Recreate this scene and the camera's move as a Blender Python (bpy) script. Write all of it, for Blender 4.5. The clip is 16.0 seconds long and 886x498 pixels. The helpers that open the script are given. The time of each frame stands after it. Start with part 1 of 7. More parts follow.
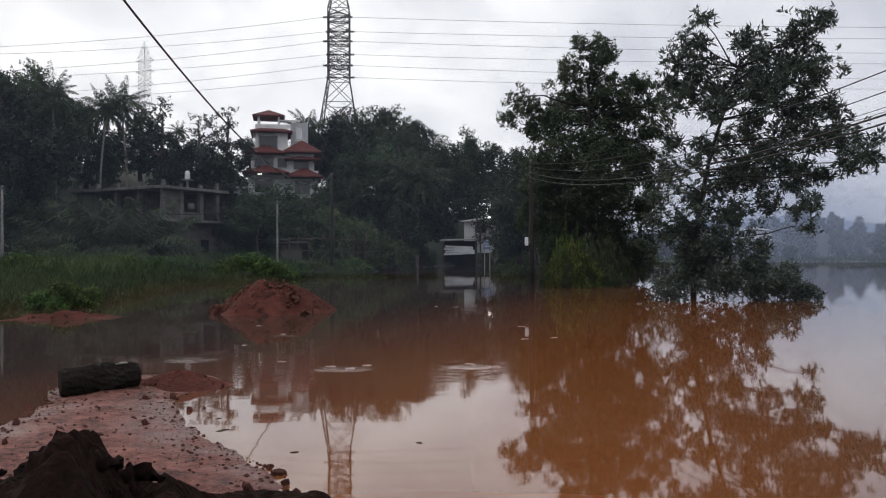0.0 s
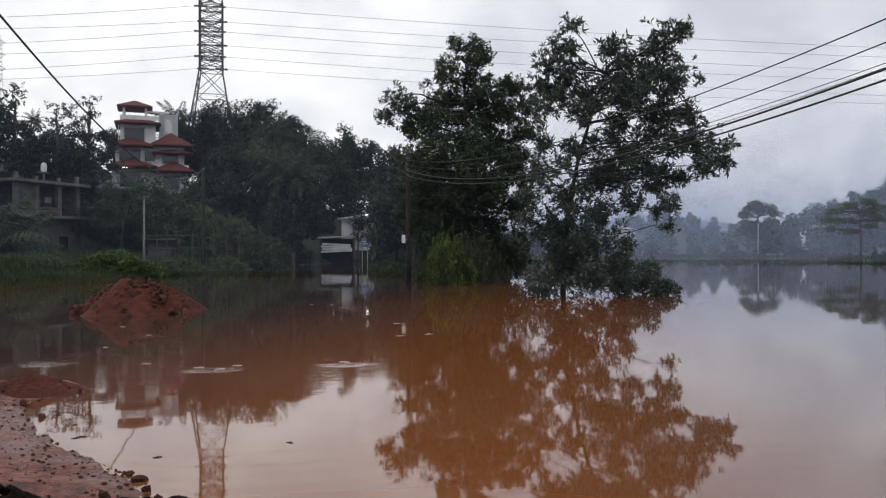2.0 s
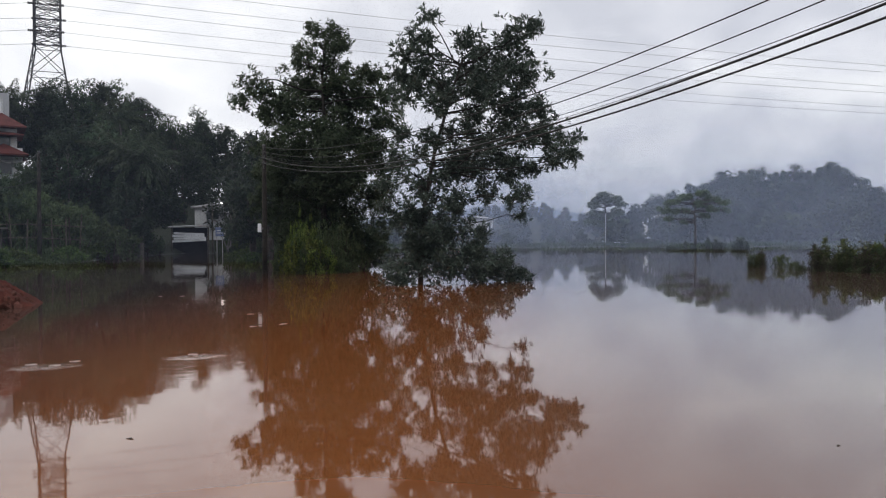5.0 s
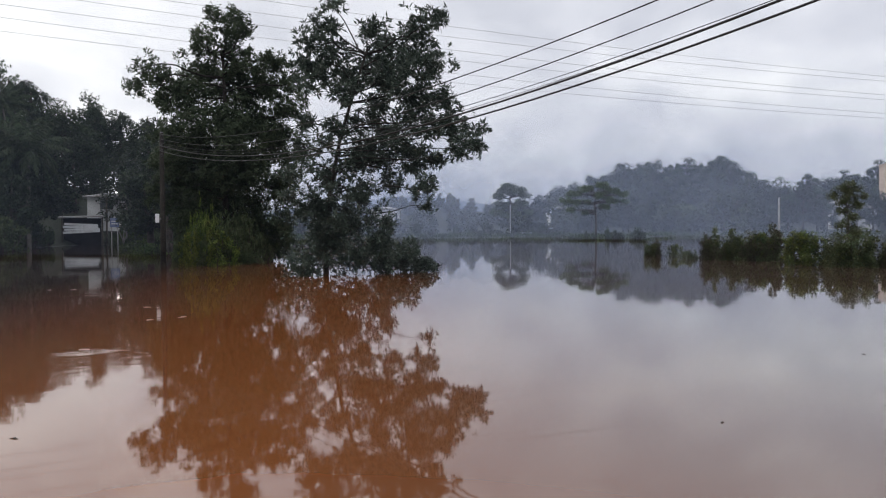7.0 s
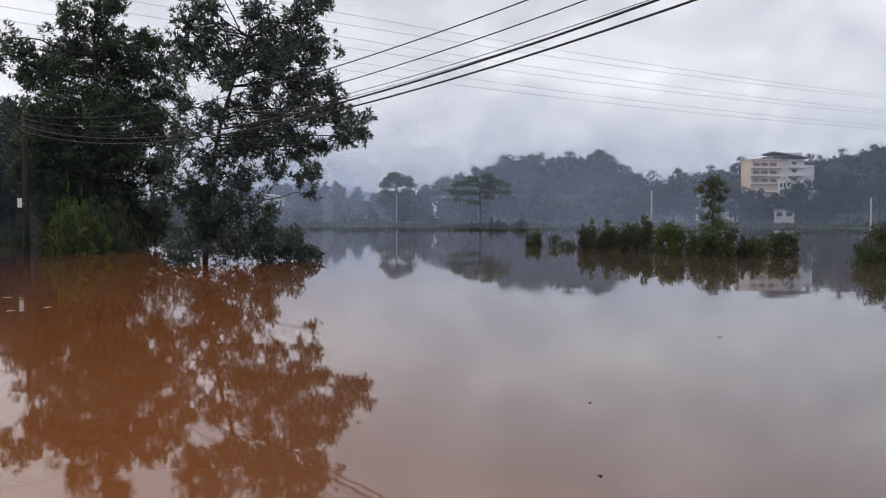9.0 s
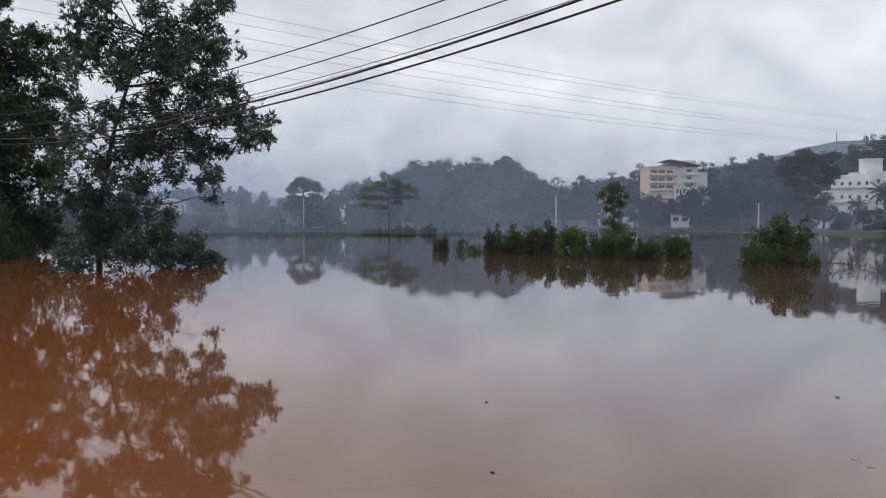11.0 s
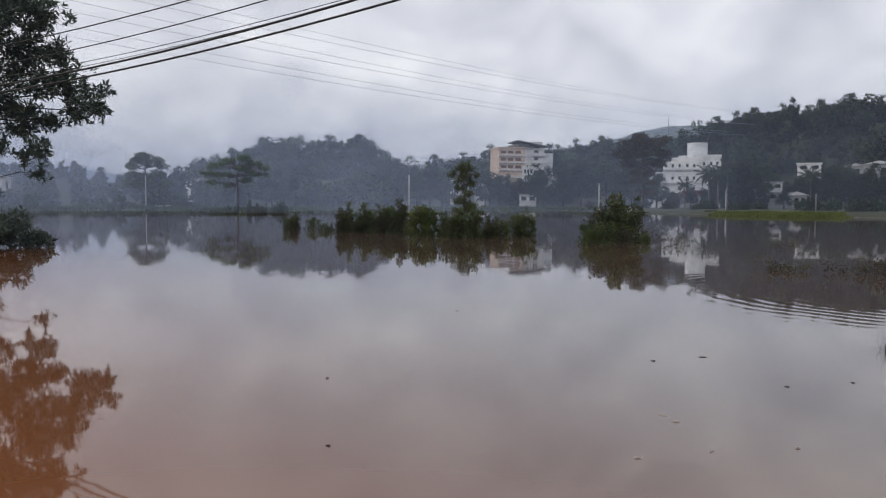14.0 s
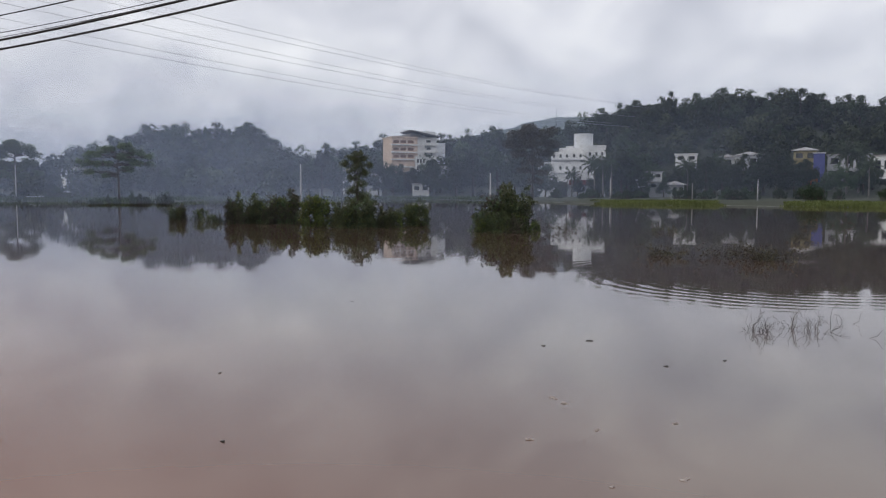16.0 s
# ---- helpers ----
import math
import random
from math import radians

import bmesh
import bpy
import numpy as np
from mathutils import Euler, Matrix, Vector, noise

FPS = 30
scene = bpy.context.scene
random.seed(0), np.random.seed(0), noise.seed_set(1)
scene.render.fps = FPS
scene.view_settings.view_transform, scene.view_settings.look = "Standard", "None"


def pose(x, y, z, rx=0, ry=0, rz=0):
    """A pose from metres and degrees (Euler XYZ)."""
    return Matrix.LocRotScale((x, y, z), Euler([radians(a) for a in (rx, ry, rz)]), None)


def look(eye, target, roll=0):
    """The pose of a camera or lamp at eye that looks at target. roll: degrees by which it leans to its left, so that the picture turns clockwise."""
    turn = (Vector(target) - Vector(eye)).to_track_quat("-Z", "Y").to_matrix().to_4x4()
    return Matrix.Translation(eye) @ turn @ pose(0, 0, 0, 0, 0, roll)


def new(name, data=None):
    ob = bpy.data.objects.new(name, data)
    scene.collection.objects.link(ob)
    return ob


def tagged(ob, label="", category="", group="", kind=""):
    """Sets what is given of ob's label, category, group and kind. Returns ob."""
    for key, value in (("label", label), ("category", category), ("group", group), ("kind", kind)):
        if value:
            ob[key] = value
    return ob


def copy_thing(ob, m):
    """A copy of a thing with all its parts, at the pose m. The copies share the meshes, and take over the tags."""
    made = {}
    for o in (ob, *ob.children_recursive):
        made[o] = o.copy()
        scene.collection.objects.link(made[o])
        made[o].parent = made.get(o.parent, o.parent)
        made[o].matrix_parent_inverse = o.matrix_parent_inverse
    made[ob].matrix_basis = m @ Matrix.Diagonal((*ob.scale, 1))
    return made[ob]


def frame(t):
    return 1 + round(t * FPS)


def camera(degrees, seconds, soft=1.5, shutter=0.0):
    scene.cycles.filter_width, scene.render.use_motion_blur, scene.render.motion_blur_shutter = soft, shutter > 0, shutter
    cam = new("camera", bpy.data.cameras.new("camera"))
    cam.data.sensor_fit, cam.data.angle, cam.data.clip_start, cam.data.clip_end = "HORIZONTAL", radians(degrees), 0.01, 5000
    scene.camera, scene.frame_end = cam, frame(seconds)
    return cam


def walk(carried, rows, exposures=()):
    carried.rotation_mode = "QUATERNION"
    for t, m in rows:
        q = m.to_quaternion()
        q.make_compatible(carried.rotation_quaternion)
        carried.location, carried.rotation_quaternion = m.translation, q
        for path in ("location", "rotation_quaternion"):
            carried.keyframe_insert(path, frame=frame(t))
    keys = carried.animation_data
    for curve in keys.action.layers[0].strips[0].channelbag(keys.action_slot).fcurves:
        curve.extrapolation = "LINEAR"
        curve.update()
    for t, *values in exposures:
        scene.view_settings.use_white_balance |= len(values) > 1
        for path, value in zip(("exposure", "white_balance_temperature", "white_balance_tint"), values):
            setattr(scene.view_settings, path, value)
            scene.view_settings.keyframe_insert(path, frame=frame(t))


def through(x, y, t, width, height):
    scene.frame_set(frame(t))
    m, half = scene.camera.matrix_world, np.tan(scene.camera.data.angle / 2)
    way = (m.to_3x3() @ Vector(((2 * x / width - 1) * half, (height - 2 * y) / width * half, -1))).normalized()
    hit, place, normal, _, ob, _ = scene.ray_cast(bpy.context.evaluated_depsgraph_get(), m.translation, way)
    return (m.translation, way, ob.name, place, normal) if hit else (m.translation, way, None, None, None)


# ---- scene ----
import itertools

cam = camera(59.23, 16.0, soft=1.15)
# seconds, x, y, z, yaw, pitch, roll
PATH = [
    (0.0, 0.000, 0.000, 1.600, 0.000, 0.346, 0.159),
    (0.5, 0.014, -0.000, 1.595, -2.731, 0.306, -0.194),
    (1.0, 0.030, -0.005, 1.601, -4.946, 0.415, 0.012),
    (1.5, 0.043, -0.007, 1.596, -7.434, 0.363, -0.094),
    (2.0, 0.050, -0.019, 1.595, -8.942, 0.148, 0.145),
    (2.5, 0.067, -0.038, 1.592, -10.050, -0.230, 0.207),
    (3.0, 0.079, -0.044, 1.592, -11.517, -0.453, 0.205),
    (3.5, 0.082, -0.051, 1.595, -13.127, -0.670, 0.451),
    (4.0, 0.100, -0.073, 1.589, -15.191, -0.666, 0.297),
    (6.5, 0.154, -0.118, 1.573, -24.280, -1.256, 0.523),
    (7.0, 0.160, -0.129, 1.566, -25.975, -1.402, 0.379),
    (7.5, 0.167, -0.143, 1.566, -27.887, -1.175, 0.344),
    (8.0, 0.172, -0.171, 1.568, -29.816, -1.372, 0.241),
    (8.5, 0.161, -0.199, 1.567, -32.307, -1.923, -0.058),
    (9.0, 0.176, -0.215, 1.560, -34.295, -2.232, -0.151),
    (11.5, 0.272, -0.313, 1.527, -42.811, -2.195, -0.097),
    (12.0, 0.294, -0.338, 1.518, -45.067, -2.849, -0.262),
    (12.5, 0.282, -0.363, 1.513, -47.930, -2.993, -0.565),
    (13.0, 0.280, -0.391, 1.515, -49.366, -3.007, -0.369),
    (13.5, 0.278, -0.420, 1.516, -50.816, -3.158, -0.261),
    (14.0, 0.286, -0.424, 1.517, -51.654, -3.360, -0.202),
    (14.5, 0.280, -0.426, 1.518, -52.950, -3.966, -0.288),
    (15.0, 0.266, -0.425, 1.520, -55.209, -3.913, -0.115),
    (15.5, 0.252, -0.438, 1.522, -57.505, -3.672, -0.321),
    (16.0, 0.241, -0.449, 1.528, -59.479, -4.104, -0.034),
]
walk(cam, [(t, pose(x, y, z, 90 + pitch, roll, yaw)) for t, x, y, z, yaw, pitch, roll in PATH],
     exposures=[(0.0, 0.03), (1.0, 0.06), (4.0, 0.09), (7.0, 0.15), (11.5, 0.10), (14.0, 0.03), (16.0, 0.02)])

# ---- sky and light ----
SUN_AZ, SUN_EL = -52.0, 22.0        # bearing from +y to the right, height


def bearing(az, d, z=0.0):
    """A place at a bearing (degrees right of +y) and distance from the first eye."""
    a = radians(az)
    return Vector((d * math.sin(a), d * math.cos(a), z))


def node(nt, kind, **values):
    n = nt.nodes.new(kind)
    for key, value in values.items():
        n.inputs[key.replace("_", " ")].default_value = value
    return n


def maths(nt, op, a, b=None, c=None, clamp=False):
    n = nt.nodes.new("ShaderNodeMath")
    n.operation, n.use_clamp = op, clamp
    for i, v in enumerate((a, b, c)):
        if v is None:
            continue
        if isinstance(v, (int, float)):
            n.inputs[i].default_value = v
        else:
            nt.links.new(v, n.inputs[i])
    return n.outputs[0]


def ramp(nt, fac, stops):
    n = nt.nodes.new("ShaderNodeValToRGB")
    while len(n.color_ramp.elements) < len(stops):
        n.color_ramp.elements.new(0.5)
    for e, (p, c) in zip(n.color_ramp.elements, stops):
        e.position, e.color = p, (*c, 1)
    nt.links.new(fac, n.inputs[0])
    return n.outputs[0]


def blend(nt, kind, fac, a, b):
    n = nt.nodes.new("ShaderNodeMix")
    n.data_type, n.blend_type = "RGBA", kind
    for i, v in ((0, fac), (6, a), (7, b)):
        if isinstance(v, (int, float)):
            n.inputs[i].default_value = v
        elif isinstance(v, tuple):
            n.inputs[i].default_value = (*v, 1)
        else:
            nt.links.new(v, n.inputs[i])
    return n.outputs[2]


world = bpy.data.worlds.new("overcast_sky")
scene.world = world
world.use_nodes = True
nt = world.node_tree
nt.nodes.clear()
sky = nt.nodes.new("ShaderNodeTexSky")
sky.sky_type, sky.sun_disc = "NISHITA", False
sky.sun_elevation, sky.sun_rotation = radians(SUN_EL), radians(SUN_AZ)
sky.dust_density, sky.air_density = 2.0, 1.0
tc = nt.nodes.new("ShaderNodeTexCoord")
sep = nt.nodes.new("ShaderNodeSeparateXYZ")
nt.links.new(tc.outputs["Generated"], sep.inputs[0])
up = maths(nt, "MAXIMUM", sep.outputs[2], 0.0)
flat = maths(nt, "ADD", up, 0.42)
comb = nt.nodes.new("ShaderNodeCombineXYZ")
nt.links.new(maths(nt, "DIVIDE", sep.outputs[0], flat), comb.inputs[0])
nt.links.new(maths(nt, "DIVIDE", sep.outputs[1], flat), comb.inputs[1])
n1 = node(nt, "ShaderNodeTexNoise", Scale=1.35, Detail=7.0, Roughness=0.52, Distortion=0.35)
nt.links.new(comb.outputs[0], n1.inputs["Vector"])
n2 = node(nt, "ShaderNodeTexNoise", Scale=4.6, Detail=5.0, Roughness=0.5, Distortion=0.6)
nt.links.new(comb.outputs[0], n2.inputs["Vector"])
cl = maths(nt, "MULTIPLY_ADD", n2.outputs[0], 0.35, maths(nt, "MULTIPLY", n1.outputs[0], 0.65))
cloud = ramp(nt, cl, [(0.37, (0.59, 0.61, 0.69)), (0.47, (0.76, 0.775, 0.845)), (0.58, (1.0, 1.01, 1.04))])
# the thinner cloud before the hidden sun
sd = bearing(SUN_AZ, math.cos(radians(SUN_EL)), math.sin(radians(SUN_EL)))
dot = nt.nodes.new("ShaderNodeVectorMath")
dot.operation = "DOT_PRODUCT"
nt.links.new(tc.outputs["Generated"], dot.inputs[0])
dot.inputs[1].default_value = sd
glow = maths(nt, "POWER", maths(nt, "MULTIPLY_ADD", dot.outputs[1], 0.5, 0.5, True), 3.0)
cloud = blend(nt, "ADD", glow, cloud, (0.20, 0.19, 0.15))
low = maths(nt, "SUBTRACT", 1.0, maths(nt, "MULTIPLY", up, 6.0, clamp=True))
cloud = blend(nt, "MIX", maths(nt, "MULTIPLY", low, 0.66), cloud, (0.58, 0.60, 0.70))
dim = blend(nt, "MULTIPLY", 1.0, sky.outputs[0], (0.10, 0.10, 0.10))
both = blend(nt, "MIX", 0.92, dim, cloud)
bg = node(nt, "ShaderNodeBackground", Strength=1.0)
nt.links.new(both, bg.inputs[0])
nt.links.new(bg.outputs[0], nt.nodes.new("ShaderNodeOutputWorld").inputs[0])

sun_data = bpy.data.lights.new("sun", "SUN")
sun_data.energy, sun_data.angle, sun_data.color = 0.5, radians(25), (1.0, 0.95, 0.88)
new("sun", sun_data).matrix_world = look(sd * 100, (0, 0, 0))

# ---- materials ----
def material(name):
    m = bpy.data.materials.new(name)
    m.use_nodes = True
    nt = m.node_tree
    return m, nt, nt.nodes["Principled BSDF"]


def surface(name, dark, light, scale=4.0, rough=0.8, bump=0.3, fine=40.0, metallic=0.0, stain=None, stain_scale=0.7, per_object=0.0, spec=0.3):
    """A weathered opaque surface: two scales of colour change, fine relief, and stains."""
    m, nt, b = material(name)
    tc = nt.nodes.new("ShaderNodeTexCoord")
    a = node(nt, "ShaderNodeTexNoise", Scale=scale, Detail=6.0, Roughness=0.6)
    f = node(nt, "ShaderNodeTexNoise", Scale=fine, Detail=4.0, Roughness=0.65)
    for n in (a, f):
        nt.links.new(tc.outputs["Object"], n.inputs["Vector"])
    mix = maths(nt, "MULTIPLY_ADD", f.outputs[0], 0.45, maths(nt, "MULTIPLY", a.outputs[0], 0.55))
    col = ramp(nt, mix, [(0.36, dark), (0.64, light)])
    if stain:
        s = node(nt, "ShaderNodeTexNoise", Scale=stain_scale, Detail=5.0, Roughness=0.7)
        nt.links.new(tc.outputs["Object"], s.inputs["Vector"])
        col = blend(nt, "MIX", maths(nt, "MULTIPLY", maths(nt, "MULTIPLY_ADD", s.outputs[0], 6.0, -3.0, True), 0.75), col, stain)
    if per_object:
        oi = nt.nodes.new("ShaderNodeObjectInfo")
        hs = node(nt, "ShaderNodeHueSaturation")
        nt.links.new(maths(nt, "MULTIPLY_ADD", oi.outputs["Random"], per_object, 1 - per_object / 2), hs.inputs["Value"])
        nt.links.new(col, hs.inputs["Color"])
        col = hs.outputs[0]
    nt.links.new(col, b.inputs["Base Color"])
    b.inputs["Roughness"].default_value, b.inputs["Metallic"].default_value = rough, metallic
    b.inputs["Specular IOR Level"].default_value = spec
    bp = node(nt, "ShaderNodeBump", Strength=bump, Distance=0.02)
    nt.links.new(f.outputs[0], bp.inputs["Height"])
    nt.links.new(bp.outputs[0], b.inputs["Normal"])
    return m


def foliage(name, dark, light, through=0.25, rough=0.5, patch=0.55, contrast=0.7, each=0.5, spec=0.2):
    """Leaves: each one a shade of its own, some light passing through."""
    m, nt, b = material(name)
    geo = nt.nodes.new("ShaderNodeNewGeometry")
    oi = nt.nodes.new("ShaderNodeObjectInfo")
    tc = nt.nodes.new("ShaderNodeTexCoord")
    big = node(nt, "ShaderNodeTexNoise", Scale=patch, Detail=3.0)
    nt.links.new(tc.outputs["Object"], big.inputs["Vector"])
    mixed = maths(nt, "MULTIPLY_ADD", geo.outputs["Random Per Island"], each, maths(nt, "MULTIPLY_ADD", big.outputs[0], contrast, 0.5 - each / 2 - contrast / 2))
    col = ramp(nt, mixed, [(0.15, dark), (0.85, light)])
    hs = node(nt, "ShaderNodeHueSaturation")
    nt.links.new(maths(nt, "MULTIPLY_ADD", oi.outputs["Random"], 0.5, 0.75), hs.inputs["Value"])
    nt.links.new(maths(nt, "MULTIPLY_ADD", oi.outputs["Random"], 0.04, 0.48), hs.inputs["Hue"])
    nt.links.new(col, hs.inputs["Color"])
    nt.links.new(hs.outputs[0], b.inputs["Base Color"])
    b.inputs["Roughness"].default_value = rough
    b.inputs["Specular IOR Level"].default_value = spec
    tr = nt.nodes.new("ShaderNodeBsdfTranslucent")
    nt.links.new(hs.outputs[0], tr.inputs["Color"])
    mx = nt.nodes.new("ShaderNodeMixShader")
    mx.inputs[0].default_value = through
    nt.links.new(b.outputs[0], mx.inputs[1])
    nt.links.new(tr.outputs[0], mx.inputs[2])
    nt.links.new(mx.outputs[0], nt.nodes["Material Output"].inputs[0])
    return m


LEAF_GREY = foliage("leaf_grey_green", (0.024, 0.036, 0.027), (0.080, 0.104, 0.077), 0.25, 0.45, spec=0.32)
LEAF_DEEP = foliage("leaf_deep_green", (0.042, 0.070, 0.040), (0.115, 0.158, 0.086), 0.4, spec=0.25)
LEAF_CREEPER = foliage("leaf_creeper", (0.046, 0.068, 0.034), (0.140, 0.172, 0.086), 0.35)
LEAF_UMBRELLA = foliage("leaf_pale_umbrella", (0.068, 0.096, 0.050), (0.165, 0.200, 0.105), 0.4)
LEAF_BROWN = foliage("leaf_brownish", (0.044, 0.040, 0.027), (0.105, 0.094, 0.062), 0.25)
LEAF_LIME = foliage("leaf_yellow_green", (0.034, 0.054, 0.014), (0.185, 0.220, 0.056), 0.35, 0.5, 0.9, 1.1, 0.7)
LEAF_WOOD = foliage("leaf_woodland", (0.026, 0.040, 0.028), (0.074, 0.096, 0.058), 0.25, 0.5, 0.4, 1.0)
LEAF_PALM = foliage("leaf_palm", (0.034, 0.048, 0.028), (0.088, 0.110, 0.062), 0.3, 0.55, spec=0.2)
LEAF_WEED = foliage("leaf_weed", (0.030, 0.055, 0.014), (0.110, 0.160, 0.045), 0.3)
LEAF_FLOOD = foliage("leaf_flooded_shrub", (0.040, 0.052, 0.022), (0.130, 0.142, 0.058), 0.35, 0.5, 0.8, 1.2)
LEAF_FAR = foliage("leaf_far_woods", (0.012, 0.022, 0.012), (0.085, 0.105, 0.055), 0.1, 0.7, 0.10, 1.8, 0.08)
GRASS = foliage("grass_blades", (0.018, 0.031, 0.012), (0.068, 0.090, 0.036), 0.3, 0.6, 0.35, 1.3)
GRASS_WET = foliage("grass_olive", (0.040, 0.045, 0.016), (0.110, 0.105, 0.040), 0.3, 0.6, 0.35, 1.2)
BARK = surface("bark", (0.035, 0.028, 0.022), (0.12, 0.10, 0.085), 3.0, 0.9, 0.8, 30.0)
BARK_WET = surface("bark_wet", (0.014, 0.012, 0.010), (0.050, 0.043, 0.037), 3.0, 0.85, 0.8, 30.0)
REED = foliage("reed_blades", (0.062, 0.078, 0.022), (0.150, 0.168, 0.056), 0.35, 0.6, 0.35, 1.0)
BARK_PALE = surface("bark_pale", (0.10, 0.09, 0.08), (0.26, 0.24, 0.21), 2.0, 0.9, 0.6, 25.0)
CONCRETE = surface("concrete_weathered", (0.075, 0.072, 0.068), (0.17, 0.165, 0.155), 1.2, 0.9, 0.4, 18.0, stain=(0.06, 0.057, 0.05))
CONCRETE_POLE = surface("concrete_pole", (0.34, 0.33, 0.31), (0.52, 0.51, 0.48), 2.0, 0.85, 0.3, 25.0)
POLE_GREY = surface("grey_concrete_pole", (0.15, 0.145, 0.135), (0.27, 0.265, 0.25), 2.0, 0.85, 0.3, 25.0)
PANE_BROWN = surface("brown_shutter", (0.10, 0.055, 0.038), (0.20, 0.115, 0.080), 1.0, 0.5, 0.1)
PANE_GREY = surface("dusty_pane", (0.035, 0.035, 0.04), (0.10, 0.10, 0.11), 1.0, 0.3, 0.05)
BLOCKWORK = surface("blockwork", (0.06, 0.055, 0.05), (0.13, 0.12, 0.11), 2.5, 0.95, 0.6, 14.0)
PLASTER = surface("white_plaster", (0.62, 0.62, 0.62), (0.80, 0.80, 0.79), 0.8, 0.8, 0.15, 20.0, stain=(0.50, 0.49, 0.47))
PLASTER_CREAM = surface("cream_plaster", (0.54, 0.42, 0.34), (0.66, 0.53, 0.44), 0.5, 0.8, 0.15, 20.0, stain=(0.46, 0.35, 0.28))
PLASTER_GREY = surface("grey_plaster", (0.36, 0.37, 0.38), (0.48, 0.49, 0.50), 0.8, 0.8, 0.15, 20.0)
PAINT_BLUE = surface("blue_paint", (0.05, 0.06, 0.18), (0.08, 0.09, 0.26), 0.8, 0.7, 0.1, 20.0)
PAINT_YELLOW = surface("yellow_paint", (0.20, 0.17, 0.09), (0.29, 0.25, 0.14), 0.8, 0.7, 0.1, 20.0)
PAINT_ORANGE = surface("orange_paint", (0.50, 0.17, 0.07), (0.62, 0.24, 0.11), 0.8, 0.7, 0.1, 20.0)
ROOF_RED = surface("red_roof_tile", (0.070, 0.018, 0.015), (0.145, 0.038, 0.030), 1.5, 0.75, 0.5, 9.0)
ROOF_SHEET = surface("roof_sheet_grey", (0.22, 0.22, 0.22), (0.40, 0.40, 0.41), 1.0, 0.6, 0.2, 10.0, stain=(0.20, 0.12, 0.08))
SHEET_GREY = surface("pale_corrugated_sheet", (0.34, 0.35, 0.37), (0.52, 0.53, 0.55), 1.0, 0.5, 0.2, 10.0, stain=(0.24, 0.22, 0.20))
SHEET_WHITE = surface("white_sheet", (0.62, 0.64, 0.66), (0.82, 0.83, 0.85), 1.0, 0.5, 0.2, 10.0, stain=(0.42, 0.40, 0.38))
# near-black: the shade of unlit rooms put into the base colour
OPENING_SHADE = surface("dark_interior", (0.012, 0.012, 0.013), (0.03, 0.03, 0.03), 1.0, 0.9, 0.1)
STEEL = surface("galvanised_steel", (0.10, 0.10, 0.105), (0.20, 0.20, 0.21), 1.0, 0.6, 0.1, 12.0, metallic=0.4)
TOWER_STEEL = surface("weathered_tower_steel", (0.045, 0.045, 0.05), (0.105, 0.105, 0.11), 1.0, 0.7, 0.1, 12.0, metallic=0.2)
CABLE = surface("black_cable", (0.012, 0.012, 0.013), (0.03, 0.03, 0.03), 3.0, 0.6, 0.1)
WIRE_GREY = surface("aluminium_wire", (0.34, 0.34, 0.36), (0.46, 0.46, 0.48), 3.0, 0.5, 0.05)
INSULATOR = surface("insulator", (0.02, 0.018, 0.018), (0.05, 0.045, 0.045), 3.0, 0.3, 0.05)
WOOD_OLD = surface("old_timber", (0.055, 0.045, 0.035), (0.15, 0.13, 0.105), 2.5, 0.9, 0.5, 22.0)
WOOD_DARK = surface("tarred_timber", (0.014, 0.012, 0.011), (0.05, 0.044, 0.038), 2.5, 0.9, 0.5, 22.0)
SIGN_BLUE = surface("sign_paint", (0.16, 0.20, 0.34), (0.24, 0.28, 0.42), 2.0, 0.6, 0.05)
WHITE_PAINT = surface("white_paint", (0.68, 0.69, 0.70), (0.82, 0.82, 0.82), 2.0, 0.5, 0.05)
CHAR = surface("charred_bark", (0.004, 0.0035, 0.003), (0.026, 0.020, 0.017), 5.0, 0.9, 1.0, 28.0, spec=0.15)
SOIL_RED = surface("red_earth", (0.042, 0.011, 0.008), (0.135, 0.036, 0.023), 2.6, 0.95, 1.0, 22.0, stain=(0.060, 0.018, 0.013), stain_scale=1.1)
SOIL_DARK = surface("dark_wet_earth", (0.006, 0.004, 0.003), (0.026, 0.012, 0.009), 3.0, 0.95, 1.0, 20.0, spec=0.1)
STONE_RED = surface("laterite_stone", (0.042, 0.016, 0.012), (0.135, 0.048, 0.034), 6.0, 0.9, 0.8, 30.0, per_object=0.6)
FOAM_GLINT = surface("foam", (0.27, 0.22, 0.20), (0.46, 0.41, 0.38), 8.0, 0.9, 0.3, 40.0)
DEBRIS = surface("wet_debris", (0.012, 0.009, 0.007), (0.05, 0.035, 0.025), 8.0, 0.7, 0.4, 40.0)
BULB, nt, b = material("lit_lamp")
b.inputs["Emission Color"].default_value = (1.0, 0.97, 0.9, 1)
b.inputs["Emission Strength"].default_value = 3.5
GLASS_DARK, nt, b = material("window_glass")
b.inputs["Base Color"].default_value, b.inputs["Roughness"].default_value = (0.02, 0.022, 0.025, 1), 0.08


